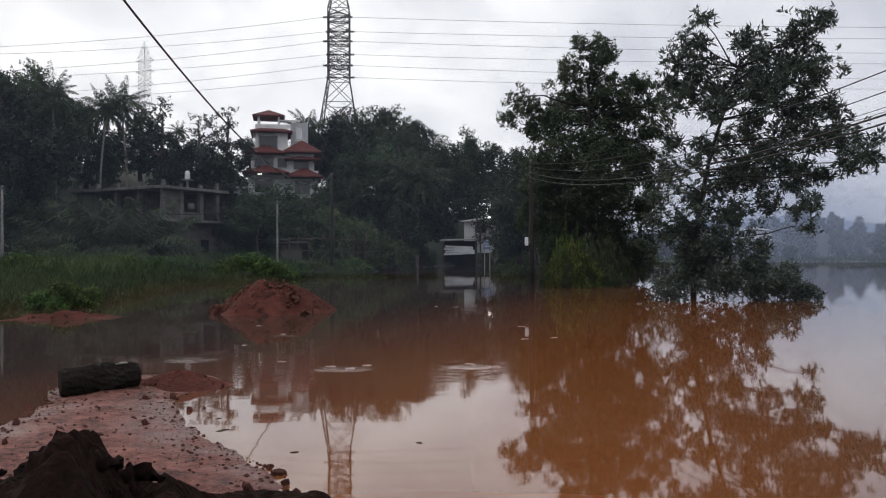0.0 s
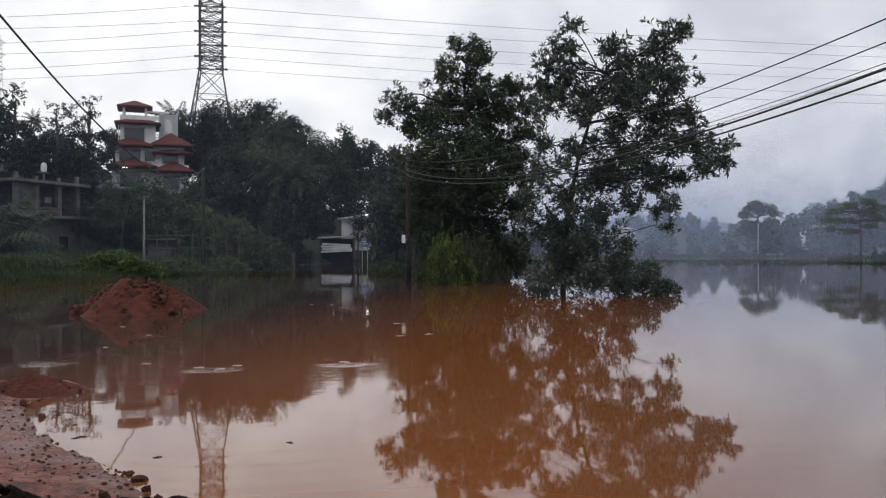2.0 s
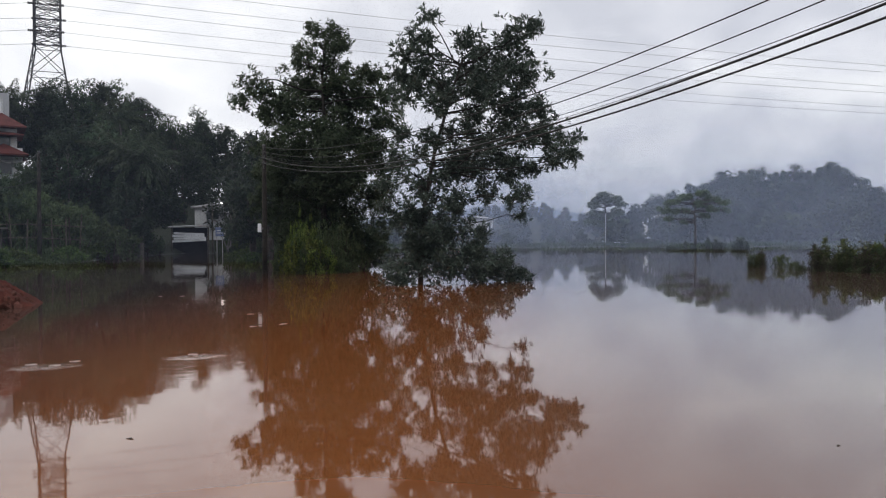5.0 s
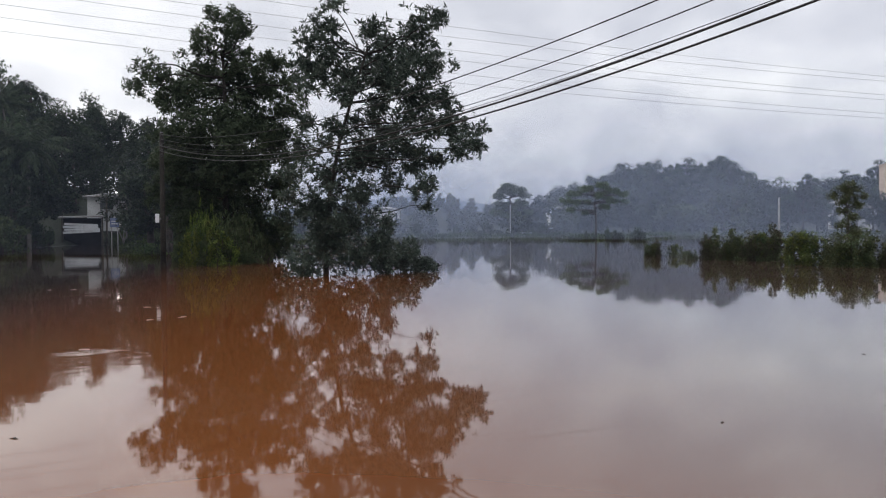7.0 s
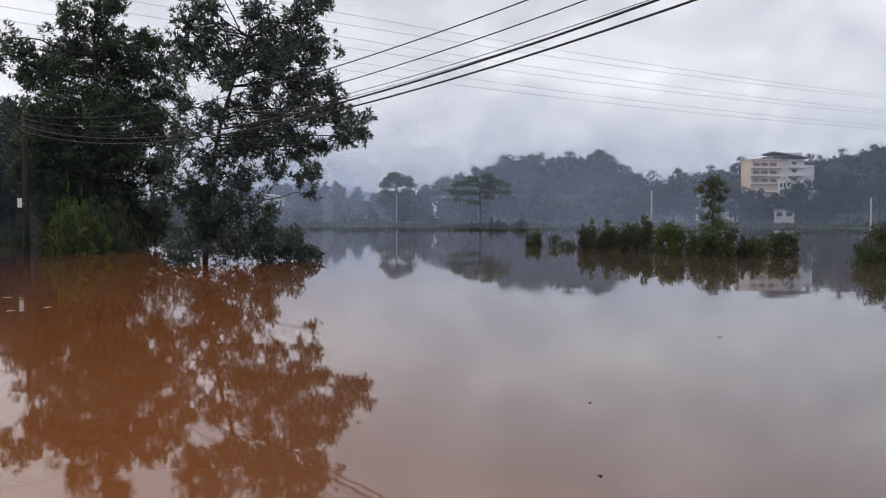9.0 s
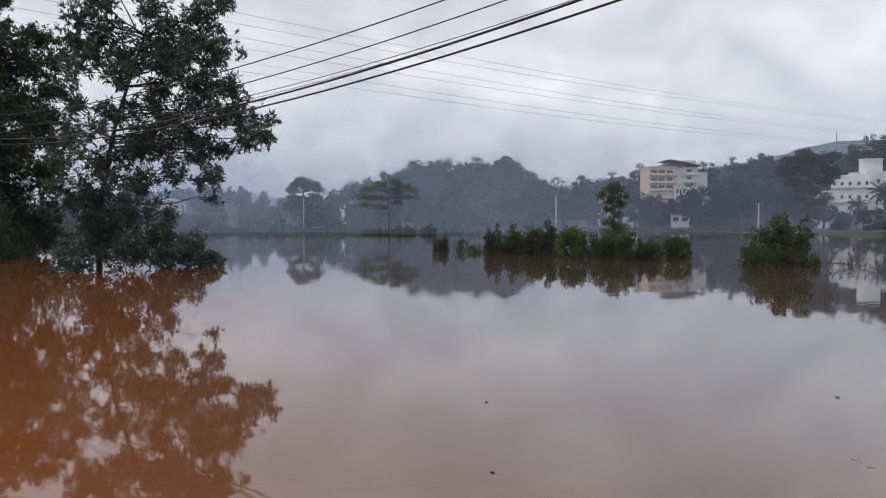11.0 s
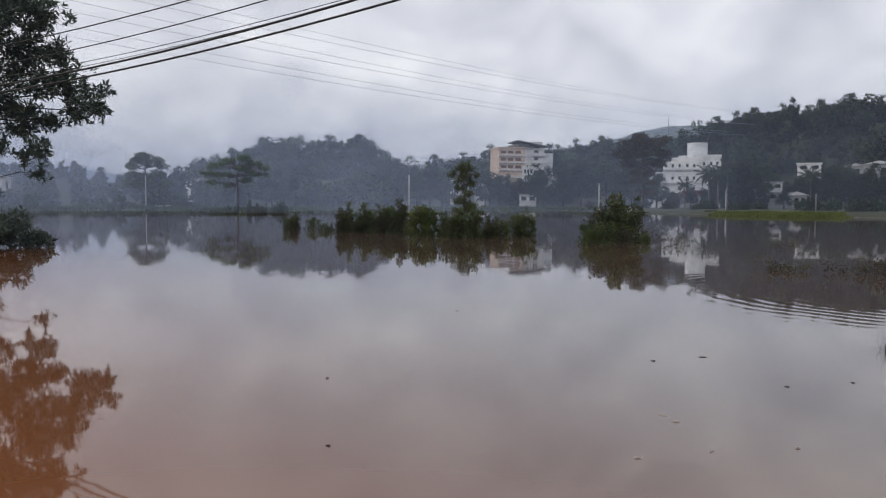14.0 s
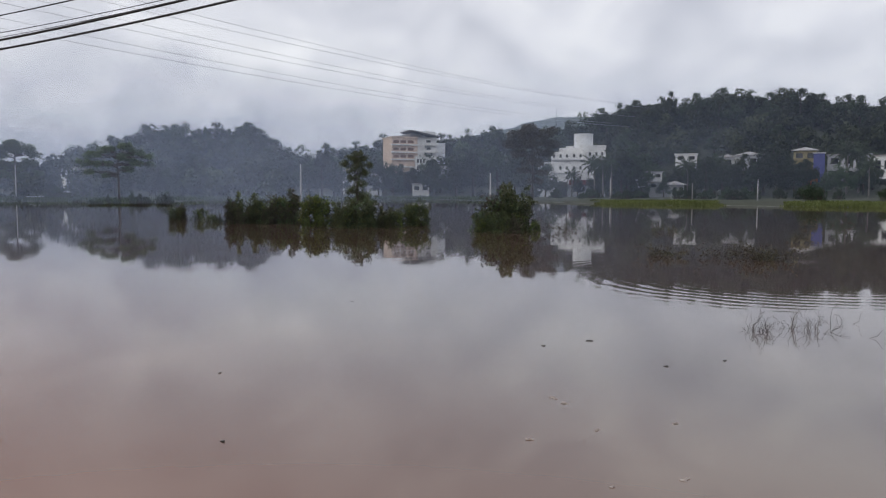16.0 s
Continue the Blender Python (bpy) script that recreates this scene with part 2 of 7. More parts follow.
def ground_material():
    """Grass, forest floor and bare red earth, by the mask that the sheet carries."""
    m, nt, b = material("ground")
    tc = nt.nodes.new("ShaderNodeTexCoord")
    at = nt.nodes.new("ShaderNodeAttribute")
    at.attribute_name = "bare"
    n1 = node(nt, "ShaderNodeTexNoise", Scale=0.9, Detail=7.0, Roughness=0.65)
    n2 = node(nt, "ShaderNodeTexNoise", Scale=14.0, Detail=6.0, Roughness=0.7)
    n3 = node(nt, "ShaderNodeTexNoise", Scale=55.0, Detail=4.0, Roughness=0.7)
    for n in (n1, n2, n3):
        nt.links.new(tc.outputs["Object"], n.inputs["Vector"])
    n4 = node(nt, "ShaderNodeTexNoise", Scale=3.4, Detail=6.0, Roughness=0.7)
    nt.links.new(tc.outputs["Object"], n4.inputs["Vector"])
    two = maths(nt, "MULTIPLY_ADD", n3.outputs[0], 0.25, maths(nt, "MULTIPLY_ADD", n2.outputs[0], 0.35, maths(nt, "MULTIPLY", n4.outputs[0], 0.4)))
    earth = ramp(nt, two, [(0.42, (0.036, 0.012, 0.010)), (0.49, (0.150, 0.050, 0.037)), (0.59, (0.28, 0.115, 0.090))])
    # the bank is soaked close to the water
    geo = nt.nodes.new("ShaderNodeNewGeometry")
    place_at = nt.nodes.new("ShaderNodeSeparateXYZ")
    nt.links.new(geo.outputs["Position"], place_at.inputs[0])
    soaked = maths(nt, "MULTIPLY_ADD", place_at.outputs[2], -22.0, 1.1, True)
    wet = maths(nt, "MULTIPLY", maths(nt, "MULTIPLY_ADD", n1.outputs[0], 7.0, -2.9, True), soaked)
    earth = blend(nt, "MIX", maths(nt, "MULTIPLY", wet, 0.6), earth, (0.15, 0.085, 0.075))
    grass = ramp(nt, two, [(0.35, (0.010, 0.015, 0.007)), (0.65, (0.032, 0.038, 0.016))])
    edge = maths(nt, "MULTIPLY_ADD", n2.outputs[0], 0.6, maths(nt, "ADD", at.outputs["Fac"], -0.3), True)
    edge = maths(nt, "MULTIPLY_ADD", edge, 4.0, -1.5, True)
    nt.links.new(blend(nt, "MIX", edge, grass, earth), b.inputs["Base Color"])
    nt.links.new(ramp(nt, wet, [(0.0, (0.9, 0.9, 0.9)), (1.0, (0.24, 0.24, 0.24))]), b.inputs["Roughness"])
    b.inputs["Specular IOR Level"].default_value = 0.45
    h = maths(nt, "MULTIPLY_ADD", n3.outputs[0], 0.4, n2.outputs[0])
    bp = node(nt, "ShaderNodeBump", Strength=0.6, Distance=0.03)
    nt.links.new(h, bp.inputs["Height"])
    nt.links.new(bp.outputs[0], b.inputs["Normal"])
    return m


def water_material():
    """Silt-laden flood water: a mirror over brown murk, redder towards the washed-out bank."""
    m, nt, b = material("flood_water")
    tc = nt.nodes.new("ShaderNodeTexCoord")
    sep = nt.nodes.new("ShaderNodeSeparateXYZ")
    nt.links.new(tc.outputs["Object"], sep.inputs[0])
    n1 = node(nt, "ShaderNodeTexNoise", Scale=0.12, Detail=4.0, Roughness=0.5, Distortion=0.5)
    nt.links.new(tc.outputs["Object"], n1.inputs["Vector"])
    # silt thins out across the flood, away from the bank
    run = maths(nt, "SUBTRACT", maths(nt, "MULTIPLY", sep.outputs[0], 0.05), maths(nt, "MULTIPLY", sep.outputs[1], 0.019))
    run = maths(nt, "ADD", run, maths(nt, "MULTIPLY_ADD", n1.outputs[0], 0.16, 0.545))
    # the darker first stops put the grove's dark reflection into the colour
    col = ramp(nt, run, [(0.12, (0.056, 0.036, 0.028)), (0.27, (0.125, 0.052, 0.032)), (0.48, (0.210, 0.072, 0.024)), (0.60, (0.210, 0.072, 0.024)), (0.74, (0.140, 0.066, 0.038)), (0.92, (0.085, 0.056, 0.042))])
    nt.links.new(col, b.inputs["Base Color"])
    b.inputs["Roughness"].default_value = 0.03
    b.inputs["IOR"].default_value = 1.6
    # slight swell, cat's-paws, and one ring of ripples
    mp = nt.nodes.new("ShaderNodeMapping")
    mp.inputs["Scale"].default_value = (0.55, 1.0, 1.0)
    nt.links.new(tc.outputs["Object"], mp.inputs["Vector"])
    w1 = node(nt, "ShaderNodeTexNoise", Scale=1.1, Detail=3.0, Roughness=0.5)
    w2 = node(nt, "ShaderNodeTexNoise", Scale=5.0, Detail=2.0, Roughness=0.5)
    for w in (w1, w2):
        nt.links.new(mp.outputs[0], w.inputs["Vector"])
    calm = node(nt, "ShaderNodeTexNoise", Scale=0.08, Detail=2.0)
    nt.links.new(tc.outputs["Object"], calm.inputs["Vector"])
    amt = maths(nt, "MULTIPLY_ADD", calm.outputs[0], 2.2, -0.6, True)
    swell = maths(nt, "MULTIPLY_ADD", maths(nt, "MULTIPLY", w2.outputs[0], amt), 0.10, w1.outputs[0])
    rc = bearing(86.0, 15.6)
    dx = maths(nt, "SUBTRACT", sep.outputs[0], rc.x)
    dy = maths(nt, "SUBTRACT", sep.outputs[1], rc.y)
    rr = maths(nt, "SQRT", maths(nt, "ADD", maths(nt, "MULTIPLY", dx, dx), maths(nt, "MULTIPLY", dy, dy)))
    ring = maths(nt, "SINE", maths(nt, "MULTIPLY_ADD", w1.outputs[0], 5.0, maths(nt, "MULTIPLY", rr, 19.0)))
    env = maths(nt, "SUBTRACT", 1.0, maths(nt, "ABSOLUTE", maths(nt, "MULTIPLY_ADD", rr, 0.55, -1.95)), clamp=True)
    ring = maths(nt, "MULTIPLY", maths(nt, "MULTIPLY", ring, env), 0.26)
    # small patches ruffled by the current
    fine = node(nt, "ShaderNodeTexNoise", Scale=7.0, Detail=3.0, Roughness=0.6)
    nt.links.new(mp.outputs[0], fine.inputs["Vector"])
    for px, py, rx, ry, k in ((-3.9, 11.9, 0.75, 0.55, 1.0), (-1.4, 10.9, 0.6, 0.4, 1.0), (0.4, 11.1, 0.55, 0.35, 0.8), (-3.2, 15.4, 0.6, 0.5, 0.8), (-3.9, 17.6, 0.8, 0.5, 0.7), (1.7, 17.2, 0.7, 0.5, 0.6), (-1.2, 11.2, 4.2, 2.6, 0.26)):
        qx = maths(nt, "MULTIPLY", maths(nt, "SUBTRACT", sep.outputs[0], px), 1 / rx)
        qy = maths(nt, "MULTIPLY", maths(nt, "SUBTRACT", sep.outputs[1], py), 1 / ry)
        near = maths(nt, "SUBTRACT", 1.0, maths(nt, "ADD", maths(nt, "MULTIPLY", qx, qx), maths(nt, "MULTIPLY", qy, qy)), clamp=True)
        swell = maths(nt, "ADD", swell, maths(nt, "MULTIPLY", maths(nt, "MULTIPLY", fine.outputs[0], maths(nt, "MULTIPLY", near, near)), 6.5 * k))
    height = maths(nt, "ADD", swell, ring)
    bp = node(nt, "ShaderNodeBump", Strength=0.6, Distance=0.0032)
    nt.links.new(height, bp.inputs["Height"])
    nt.links.new(bp.outputs[0], b.inputs["Normal"])
    return m


# see-through bluish tint that lays haze over whatever stands behind it
def veil_material(density=0.36, top=58.0, tint=(0.46, 0.55, 0.77), valley=0.62, hill=0.30):
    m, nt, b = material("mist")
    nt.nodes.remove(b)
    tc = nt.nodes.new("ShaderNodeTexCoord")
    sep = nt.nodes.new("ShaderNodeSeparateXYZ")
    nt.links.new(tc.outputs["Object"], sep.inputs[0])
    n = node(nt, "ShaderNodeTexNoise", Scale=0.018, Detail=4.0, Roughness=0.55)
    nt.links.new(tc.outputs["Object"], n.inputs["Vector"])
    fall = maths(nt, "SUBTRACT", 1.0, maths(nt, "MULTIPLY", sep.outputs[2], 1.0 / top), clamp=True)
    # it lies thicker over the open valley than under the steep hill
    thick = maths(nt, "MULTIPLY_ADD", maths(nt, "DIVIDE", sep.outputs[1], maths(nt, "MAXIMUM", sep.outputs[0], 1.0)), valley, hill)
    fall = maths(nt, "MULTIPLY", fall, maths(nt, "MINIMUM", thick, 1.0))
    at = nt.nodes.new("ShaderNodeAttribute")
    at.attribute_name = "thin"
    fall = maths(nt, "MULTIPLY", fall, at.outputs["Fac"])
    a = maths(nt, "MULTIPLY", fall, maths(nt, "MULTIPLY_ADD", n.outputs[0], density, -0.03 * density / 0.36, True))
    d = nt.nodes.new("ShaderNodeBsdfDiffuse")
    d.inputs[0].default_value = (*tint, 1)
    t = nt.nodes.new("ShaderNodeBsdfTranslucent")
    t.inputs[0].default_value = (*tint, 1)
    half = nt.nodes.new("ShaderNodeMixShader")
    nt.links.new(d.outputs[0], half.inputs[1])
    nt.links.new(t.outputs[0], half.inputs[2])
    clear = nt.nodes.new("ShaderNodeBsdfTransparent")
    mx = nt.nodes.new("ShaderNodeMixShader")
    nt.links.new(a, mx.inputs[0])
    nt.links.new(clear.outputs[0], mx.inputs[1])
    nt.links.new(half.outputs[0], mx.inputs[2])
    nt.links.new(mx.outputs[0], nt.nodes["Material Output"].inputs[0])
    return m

# ---- mesh tools ----
class Form:
    """Vertices and faces of one mesh, gathered piece by piece."""

    def __init__(self):
        self.v, self.f, self.q, self.soft, self.n = [], [], [], [], 0

    def add(self, verts, faces):
        verts = np.asarray(verts, float).reshape(-1, 3)
        self.v.append(verts)
        self.f += [tuple(int(i) + self.n for i in f) for f in faces]
        self.n += len(verts)
        return self

    def box(self, x0, x1, y0, y1, z0, z1, bev=0.0, m=None):
        """A box with its upright and level edges chamfered by bev."""
        if bev <= 0:
            v = [(x, y, z) for z in (z0, z1) for x, y in ((x0, y0), (x1, y0), (x1, y1), (x0, y1))]
            f = [(3, 2, 1, 0), (4, 5, 6, 7), (0, 1, 5, 4), (1, 2, 6, 5), (2, 3, 7, 6), (3, 0, 4, 7)]
        else:
            b = bev
            ring = [(x0 + b, y0), (x1 - b, y0), (x1, y0 + b), (x1, y1 - b), (x1 - b, y1), (x0 + b, y1), (x0, y1 - b), (x0, y0 + b)]
            cx, cy = (x0 + x1) / 2, (y0 + y1) / 2
            inner = [(x + (b if x < cx else -b) * 0.7, y + (b if y < cy else -b) * 0.7) for x, y in ring]
            v = [(x, y, z0) for x, y in inner] + [(x, y, z0 + b) for x, y in ring] + [(x, y, z1 - b) for x, y in ring] + [(x, y, z1) for x, y in inner]
            f = [tuple(range(7, -1, -1)), tuple(range(24, 32))]
            f += [(k * 8 + i, k * 8 + (i + 1) % 8, k * 8 + 8 + (i + 1) % 8, k * 8 + 8 + i) for k in range(3) for i in range(8)]
        if m is not None:
            v = [m @ Vector(p) for p in v]
        return self.add(v, f)

    def tube(self, pts, radii, sides=7, cap=True):
        """A tapered tube along points."""
        pts = np.asarray(pts, float)
        k = len(pts)
        radii = np.broadcast_to(np.asarray(radii, float), (k,))
        tan = np.gradient(pts, axis=0)
        tan /= np.linalg.norm(tan, axis=1)[:, None] + 1e-9
        ref = np.where(np.abs(tan[:, 2:3]) > 0.9, np.array([[1.0, 0, 0]]), np.array([[0, 0, 1.0]]))
        a = np.cross(tan, ref)
        a /= np.linalg.norm(a, axis=1)[:, None] + 1e-9
        b = np.cross(tan, a)
        ang = np.linspace(0, 2 * np.pi, sides, endpoint=False)
        v = pts[:, None] + radii[:, None, None] * (a[:, None] * np.cos(ang)[None, :, None] + b[:, None] * np.sin(ang)[None, :, None])
        f = [(i * sides + j, i * sides + (j + 1) % sides, (i + 1) * sides + (j + 1) % sides, (i + 1) * sides + j) for i in range(k - 1) for j in range(sides)]
        if cap:
            f += [tuple(range(sides - 1, -1, -1)), tuple(range((k - 1) * sides, k * sides))]
        return self.add(v, f)

    def leaves(self, base, way, length, width, rng, fold=0.25, bend=0.25, face=None, soft=None):
        """One folded, drooping leaf (a diamond of two triangles) at each base point; soft: the crown's own normals."""
        n = len(base)
        way = way / (np.linalg.norm(way, axis=1)[:, None] + 1e-9)
        side = np.cross(way, rng.normal(size=(n, 3)) if face is None else face)
        side /= np.linalg.norm(side, axis=1)[:, None] + 1e-9
        nrm = np.cross(side, way)
        length, width = np.broadcast_to(length, (n,))[:, None], np.broadcast_to(width, (n,))[:, None]
        mid = base + way * length * 0.48 + nrm * length * bend * 0.3
        tip = base + way * length - nrm * length * bend * 0.2
        v = np.stack([base, mid + side * width * 0.5 + nrm * width * fold, tip, mid - side * width * 0.5 + nrm * width * fold], 1).reshape(-1, 3)
        self.v.append(v)
        self.q.append(np.arange(n)[:, None] * 4 + np.array([[0, 1, 2, 3]]) + self.n)
        if soft is not None:
            self.soft.append(np.repeat(soft / (np.linalg.norm(soft, axis=1)[:, None] + 1e-9), 4, 0))
        self.n += len(v)
        return self

    def mesh(self, name, smooth=False):
        me = bpy.data.meshes.new(name)
        sizes = np.array([len(f) for f in self.f] + [4] * sum(len(q) for q in self.q), np.int32)
        flat = np.concatenate([np.fromiter(itertools.chain.from_iterable(self.f), np.int32)] + [q.ravel().astype(np.int32) for q in self.q])
        me.vertices.add(self.n)
        me.vertices.foreach_set("co", np.concatenate(self.v).astype(np.float32).ravel())
        me.loops.add(len(flat))
        me.loops.foreach_set("vertex_index", flat)
        me.polygons.add(len(sizes))
        me.polygons.foreach_set("loop_start", np.concatenate([[0], np.cumsum(sizes)[:-1]]).astype(np.int32))
        me.update(calc_edges=True)
        soft = sum(len(a) for a in self.soft) == self.n
        me.polygons.foreach_set("use_smooth", [smooth or soft] * len(sizes))
        if soft:
            me.normals_split_custom_set_from_vertices(np.concatenate(self.soft).tolist())
        return me


def thing(name, at, label, category, group="", kind="", rz=0.0, scale=1.0):
    ob = new(name)
    ob.empty_display_size = 0.2
    ob.matrix_basis = pose(*at, 0, 0, rz) @ Matrix.Diagonal((scale, scale, scale, 1))
    return tagged(ob, label, category, group, kind)


def part(name, form, mat, parent, label="", smooth=False, at=None):
    ob = new(name, form if isinstance(form, bpy.types.Mesh) else form.mesh(name, smooth))
    if not ob.data.materials:
        ob.data.materials.append(mat)
    ob.parent = parent
    if at is not None:
        ob.matrix_basis = at
    return tagged(ob, label)


def whole(name, form, mat, label, category, group="", kind="", smooth=False, at=None):
    """A thing of one mesh."""
    ob = new(name, form.mesh(name, smooth))
    ob.data.materials.append(mat)
    if at is not None:
        ob.matrix_basis = at
    return tagged(ob, label, category, group, kind)


def clone(ob, m):
    """A copy at the pose and scale m, whatever the scale of the first one."""
    return copy_thing(ob, m @ Matrix.Diagonal((*(1 / c for c in ob.matrix_basis.to_scale()), 1)))


def curve_between(a, b, n=7, sag=0.0, wob=0.0, rng=None):
    a, b = np.asarray(a, float), np.asarray(b, float)
    s = np.linspace(0, 1, n)[:, None]
    p = a + (b - a) * s
    p[:, 2] += (sag * 4 * s * (1 - s))[:, 0]
    if wob and rng is not None:
        p[1:-1] += rng.normal(size=(n - 2, 3)) * wob
    return p


def lobe_points(lobes, count, rng, shell=0.45):
    """Points through ellipsoid lobes (x, y, z, r), thicker near their skins, shared out by surface."""
    L = np.asarray(lobes, float)
    w = L[:, 3] ** 2
    pick = rng.choice(len(L), size=count, p=w / w.sum())
    d = rng.normal(size=(count, 3))
    d /= np.linalg.norm(d, axis=1)[:, None]
    r = L[pick, 3] * (shell + (1 - shell) * rng.random(count) ** 0.6) * (0.85 + 0.3 * rng.random(count))
    p = L[pick, :3] + d * r[:, None] * np.array([1.0, 1.0, 0.85])
    return p, d, pick


def crumble(lobes, rng, n=6, share=0.42, loose=0.05):
    """Break smooth lobes into smaller uneven tufts about their skins."""
    out = []
    for x, y, z, r in lobes:
        for _ in range(n):
            d = rng.normal(size=3)
            d /= np.linalg.norm(d)
            q = r * rng.uniform(0.25, 1.0 + loose)
            out.append((x + d[0] * q, y + d[1] * q, z + d[2] * q * 0.9, r * share * rng.uniform(0.6, 1.3)))
    return out


def crown_form(lobes, clusters, per, length, width, rng, droop=0.2, spread=0.9, floor=None, reach=0.3, facing_out=None, soft=0.0):
    """Leaf rosettes at twig tips through the lobes; soft shades them as rounded masses."""
    p, d, _ = lobe_points(lobes, clusters, rng, 0.15)
    stray = rng.random(clusters) < 0.12
    p[stray] += d[stray] * length * rng.uniform(0.4, 1.2, (int(stray.sum()), 1))
    out = Form()
    base = np.repeat(p, per, 0) + rng.normal(size=(clusters * per, 3)) * length * reach
    way = np.repeat(d, per, 0) + rng.normal(size=(clusters * per, 3)) * spread
    way[:, 2] -= droop
    if soft:
        out_way = np.repeat(d, per, 0)
        way -= out_way * (way * out_way).sum(1)[:, None] * 0.75
    face = None if facing_out is None else np.repeat(d, per, 0) + rng.normal(size=base.shape) * facing_out
    nrm = None
    if soft:
        c = p.mean(0) - (0, 0, 0.15 * np.ptp(p[:, 2]))
        away = (p - c) / (np.linalg.norm(p - c, axis=1)[:, None] + 1e-9)
        nrm = np.repeat(d * 0.75 + away * soft, per, 0) + rng.normal(size=base.shape) * 0.22
    if floor is not None:
        keep = base[:, 2] > floor
        base, way = base[keep], way[keep]
        face = None if face is None else face[keep]
        nrm = None if nrm is None else nrm[keep]
    n = len(base)
    out.leaves(base, way, length * (0.7 + 0.6 * rng.random(n)), width * (0.7 + 0.6 * rng.random(n)), rng, face=face, soft=nrm)
    return out


def limbs_form(start, lobes, rng, thick=0.06, twigs=4, wob=0.12):
    out = Form()
    s = np.asarray(start, float)
    for x, y, z, r in lobes:
        c = np.array([x, y, z])
        h = np.clip((z - r * 0.6) / max(s[-1, 2], 0.1), 0.12, 0.97)
        i = np.interp(h, s[:, 2] / s[-1, 2], np.arange(len(s)))
        a = np.array([np.interp(i, np.arange(len(s)), s[:, k]) for k in range(3)])
        out.tube(curve_between(a, c, 6, 0.1 * r, wob, rng), np.linspace(thick, thick * 0.35, 6), 5, False)
        for _ in range(twigs):
            d = rng.normal(size=3)
            d /= np.linalg.norm(d)
            out.tube(curve_between(c - (c - a) * 0.2 * rng.random(), c + d * r * 0.95, 4, 0.05, wob * 0.5, rng), np.linspace(thick * 0.4, thick * 0.12, 4), 4, False)
    return out

# ---- the land: one sheet, the flood over it ----
SHORE = ((-180, 1.0), (-110, 1.2), (-60, 14), (-40, 25), (-30, 27), (-24, 30), (-19, 42), (-15, 47), (-11, 56), (-6, 62), (-3, 84),
         (2, 112), (4, 86), (6, 62), (9, 70), (12, 150), (30, 158), (34, 160), (36, 127), (39, 129), (43, 175), (60, 178), (68, 130), (72, 108),
         (81, 101), (89, 95), (100, 80), (115, 30), (135, 3), (150, 1.0), (180, 1.0))
RIDGE = ((-180, 3), (-60, 14), (-30, 14), (-20, 14), (-12, 13), (-4, 11), (4, 8), (8, 4), (14, 3), (20, 8), (25, 12), (28, 8), (33, 7), (36, 12),
         (40, 17), (46, 18), (48.5, 11), (50, 9), (54, 13), (60, 17), (66, 18), (70, 22), (73, 26), (79, 28), (83, 28), (87, 24), (95, 26), (120, 6), (180, 3))
RIDGE_AT = ((-180, 60), (-60, 110), (-12, 125), (4, 140), (14, 260), (30, 320), (60, 330), (72, 300), (95, 300), (180, 60))
FOOT = ((-180, 30), (-60, 45), (-30, 58), (-12, 66), (-3, 90), (4, 112), (14, 185), (48, 195), (64, 205), (66, 238), (71, 238), (74, 195), (80, 175), (95, 170), (180, 30))
SPIT = ((-5.6, 3.0), (-5.2, 5.2), (-4.1, 6.9), (-4.25, 8.3), (-4.7, 9.4), (-4.2, 10.4), (-3.3, 10.4), (-2.7, 9.6), (-3.0, 8.7), (-2.55, 7.5),
        (-1.9, 6.5), (-1.15, 5.6), (-1.0, 4.6), (-0.6, 3.3), (0.9, 2.2), (2.6, 0.9), (3.0, -1.5), (-6.0, -1.5))


def table(rows, az):
    r = np.array(rows, float)
    return np.interp(az, r[:, 0], r[:, 1])


def inside_by(x, y, poly):
    """Signed distance to a polygon, inside positive."""
    p = np.array(poly, float)
    best, wind = np.full(x.shape, 1e9), np.zeros(x.shape, bool)
    for (x0, y0), (x1, y1) in zip(p, np.roll(p, -1, 0)):
        ex, ey = x1 - x0, y1 - y0
        s = np.clip(((x - x0) * ex + (y - y0) * ey) / (ex * ex + ey * ey), 0, 1)
        best = np.minimum(best, np.hypot(x - x0 - s * ex, y - y0 - s * ey))
        cross = ((y0 > y) != (y1 > y)) & (x < ex * (y - y0) / (ey + 1e-12) + x0)
        wind ^= cross
    return np.where(wind, best, -best)


def rough(x, y, s, seed):
    """Cheap rolling noise from crossed waves."""
    r = np.random.default_rng(seed)
    out = np.zeros_like(x)
    for k in range(9):
        a, ph, fr = r.uniform(0, 6.283), r.uniform(0, 6.283), s * r.uniform(0.6, 2.6)
        out += np.sin((x * math.cos(a) + y * math.sin(a)) * fr + ph) / (0.6 + fr / s)
    return out / 4


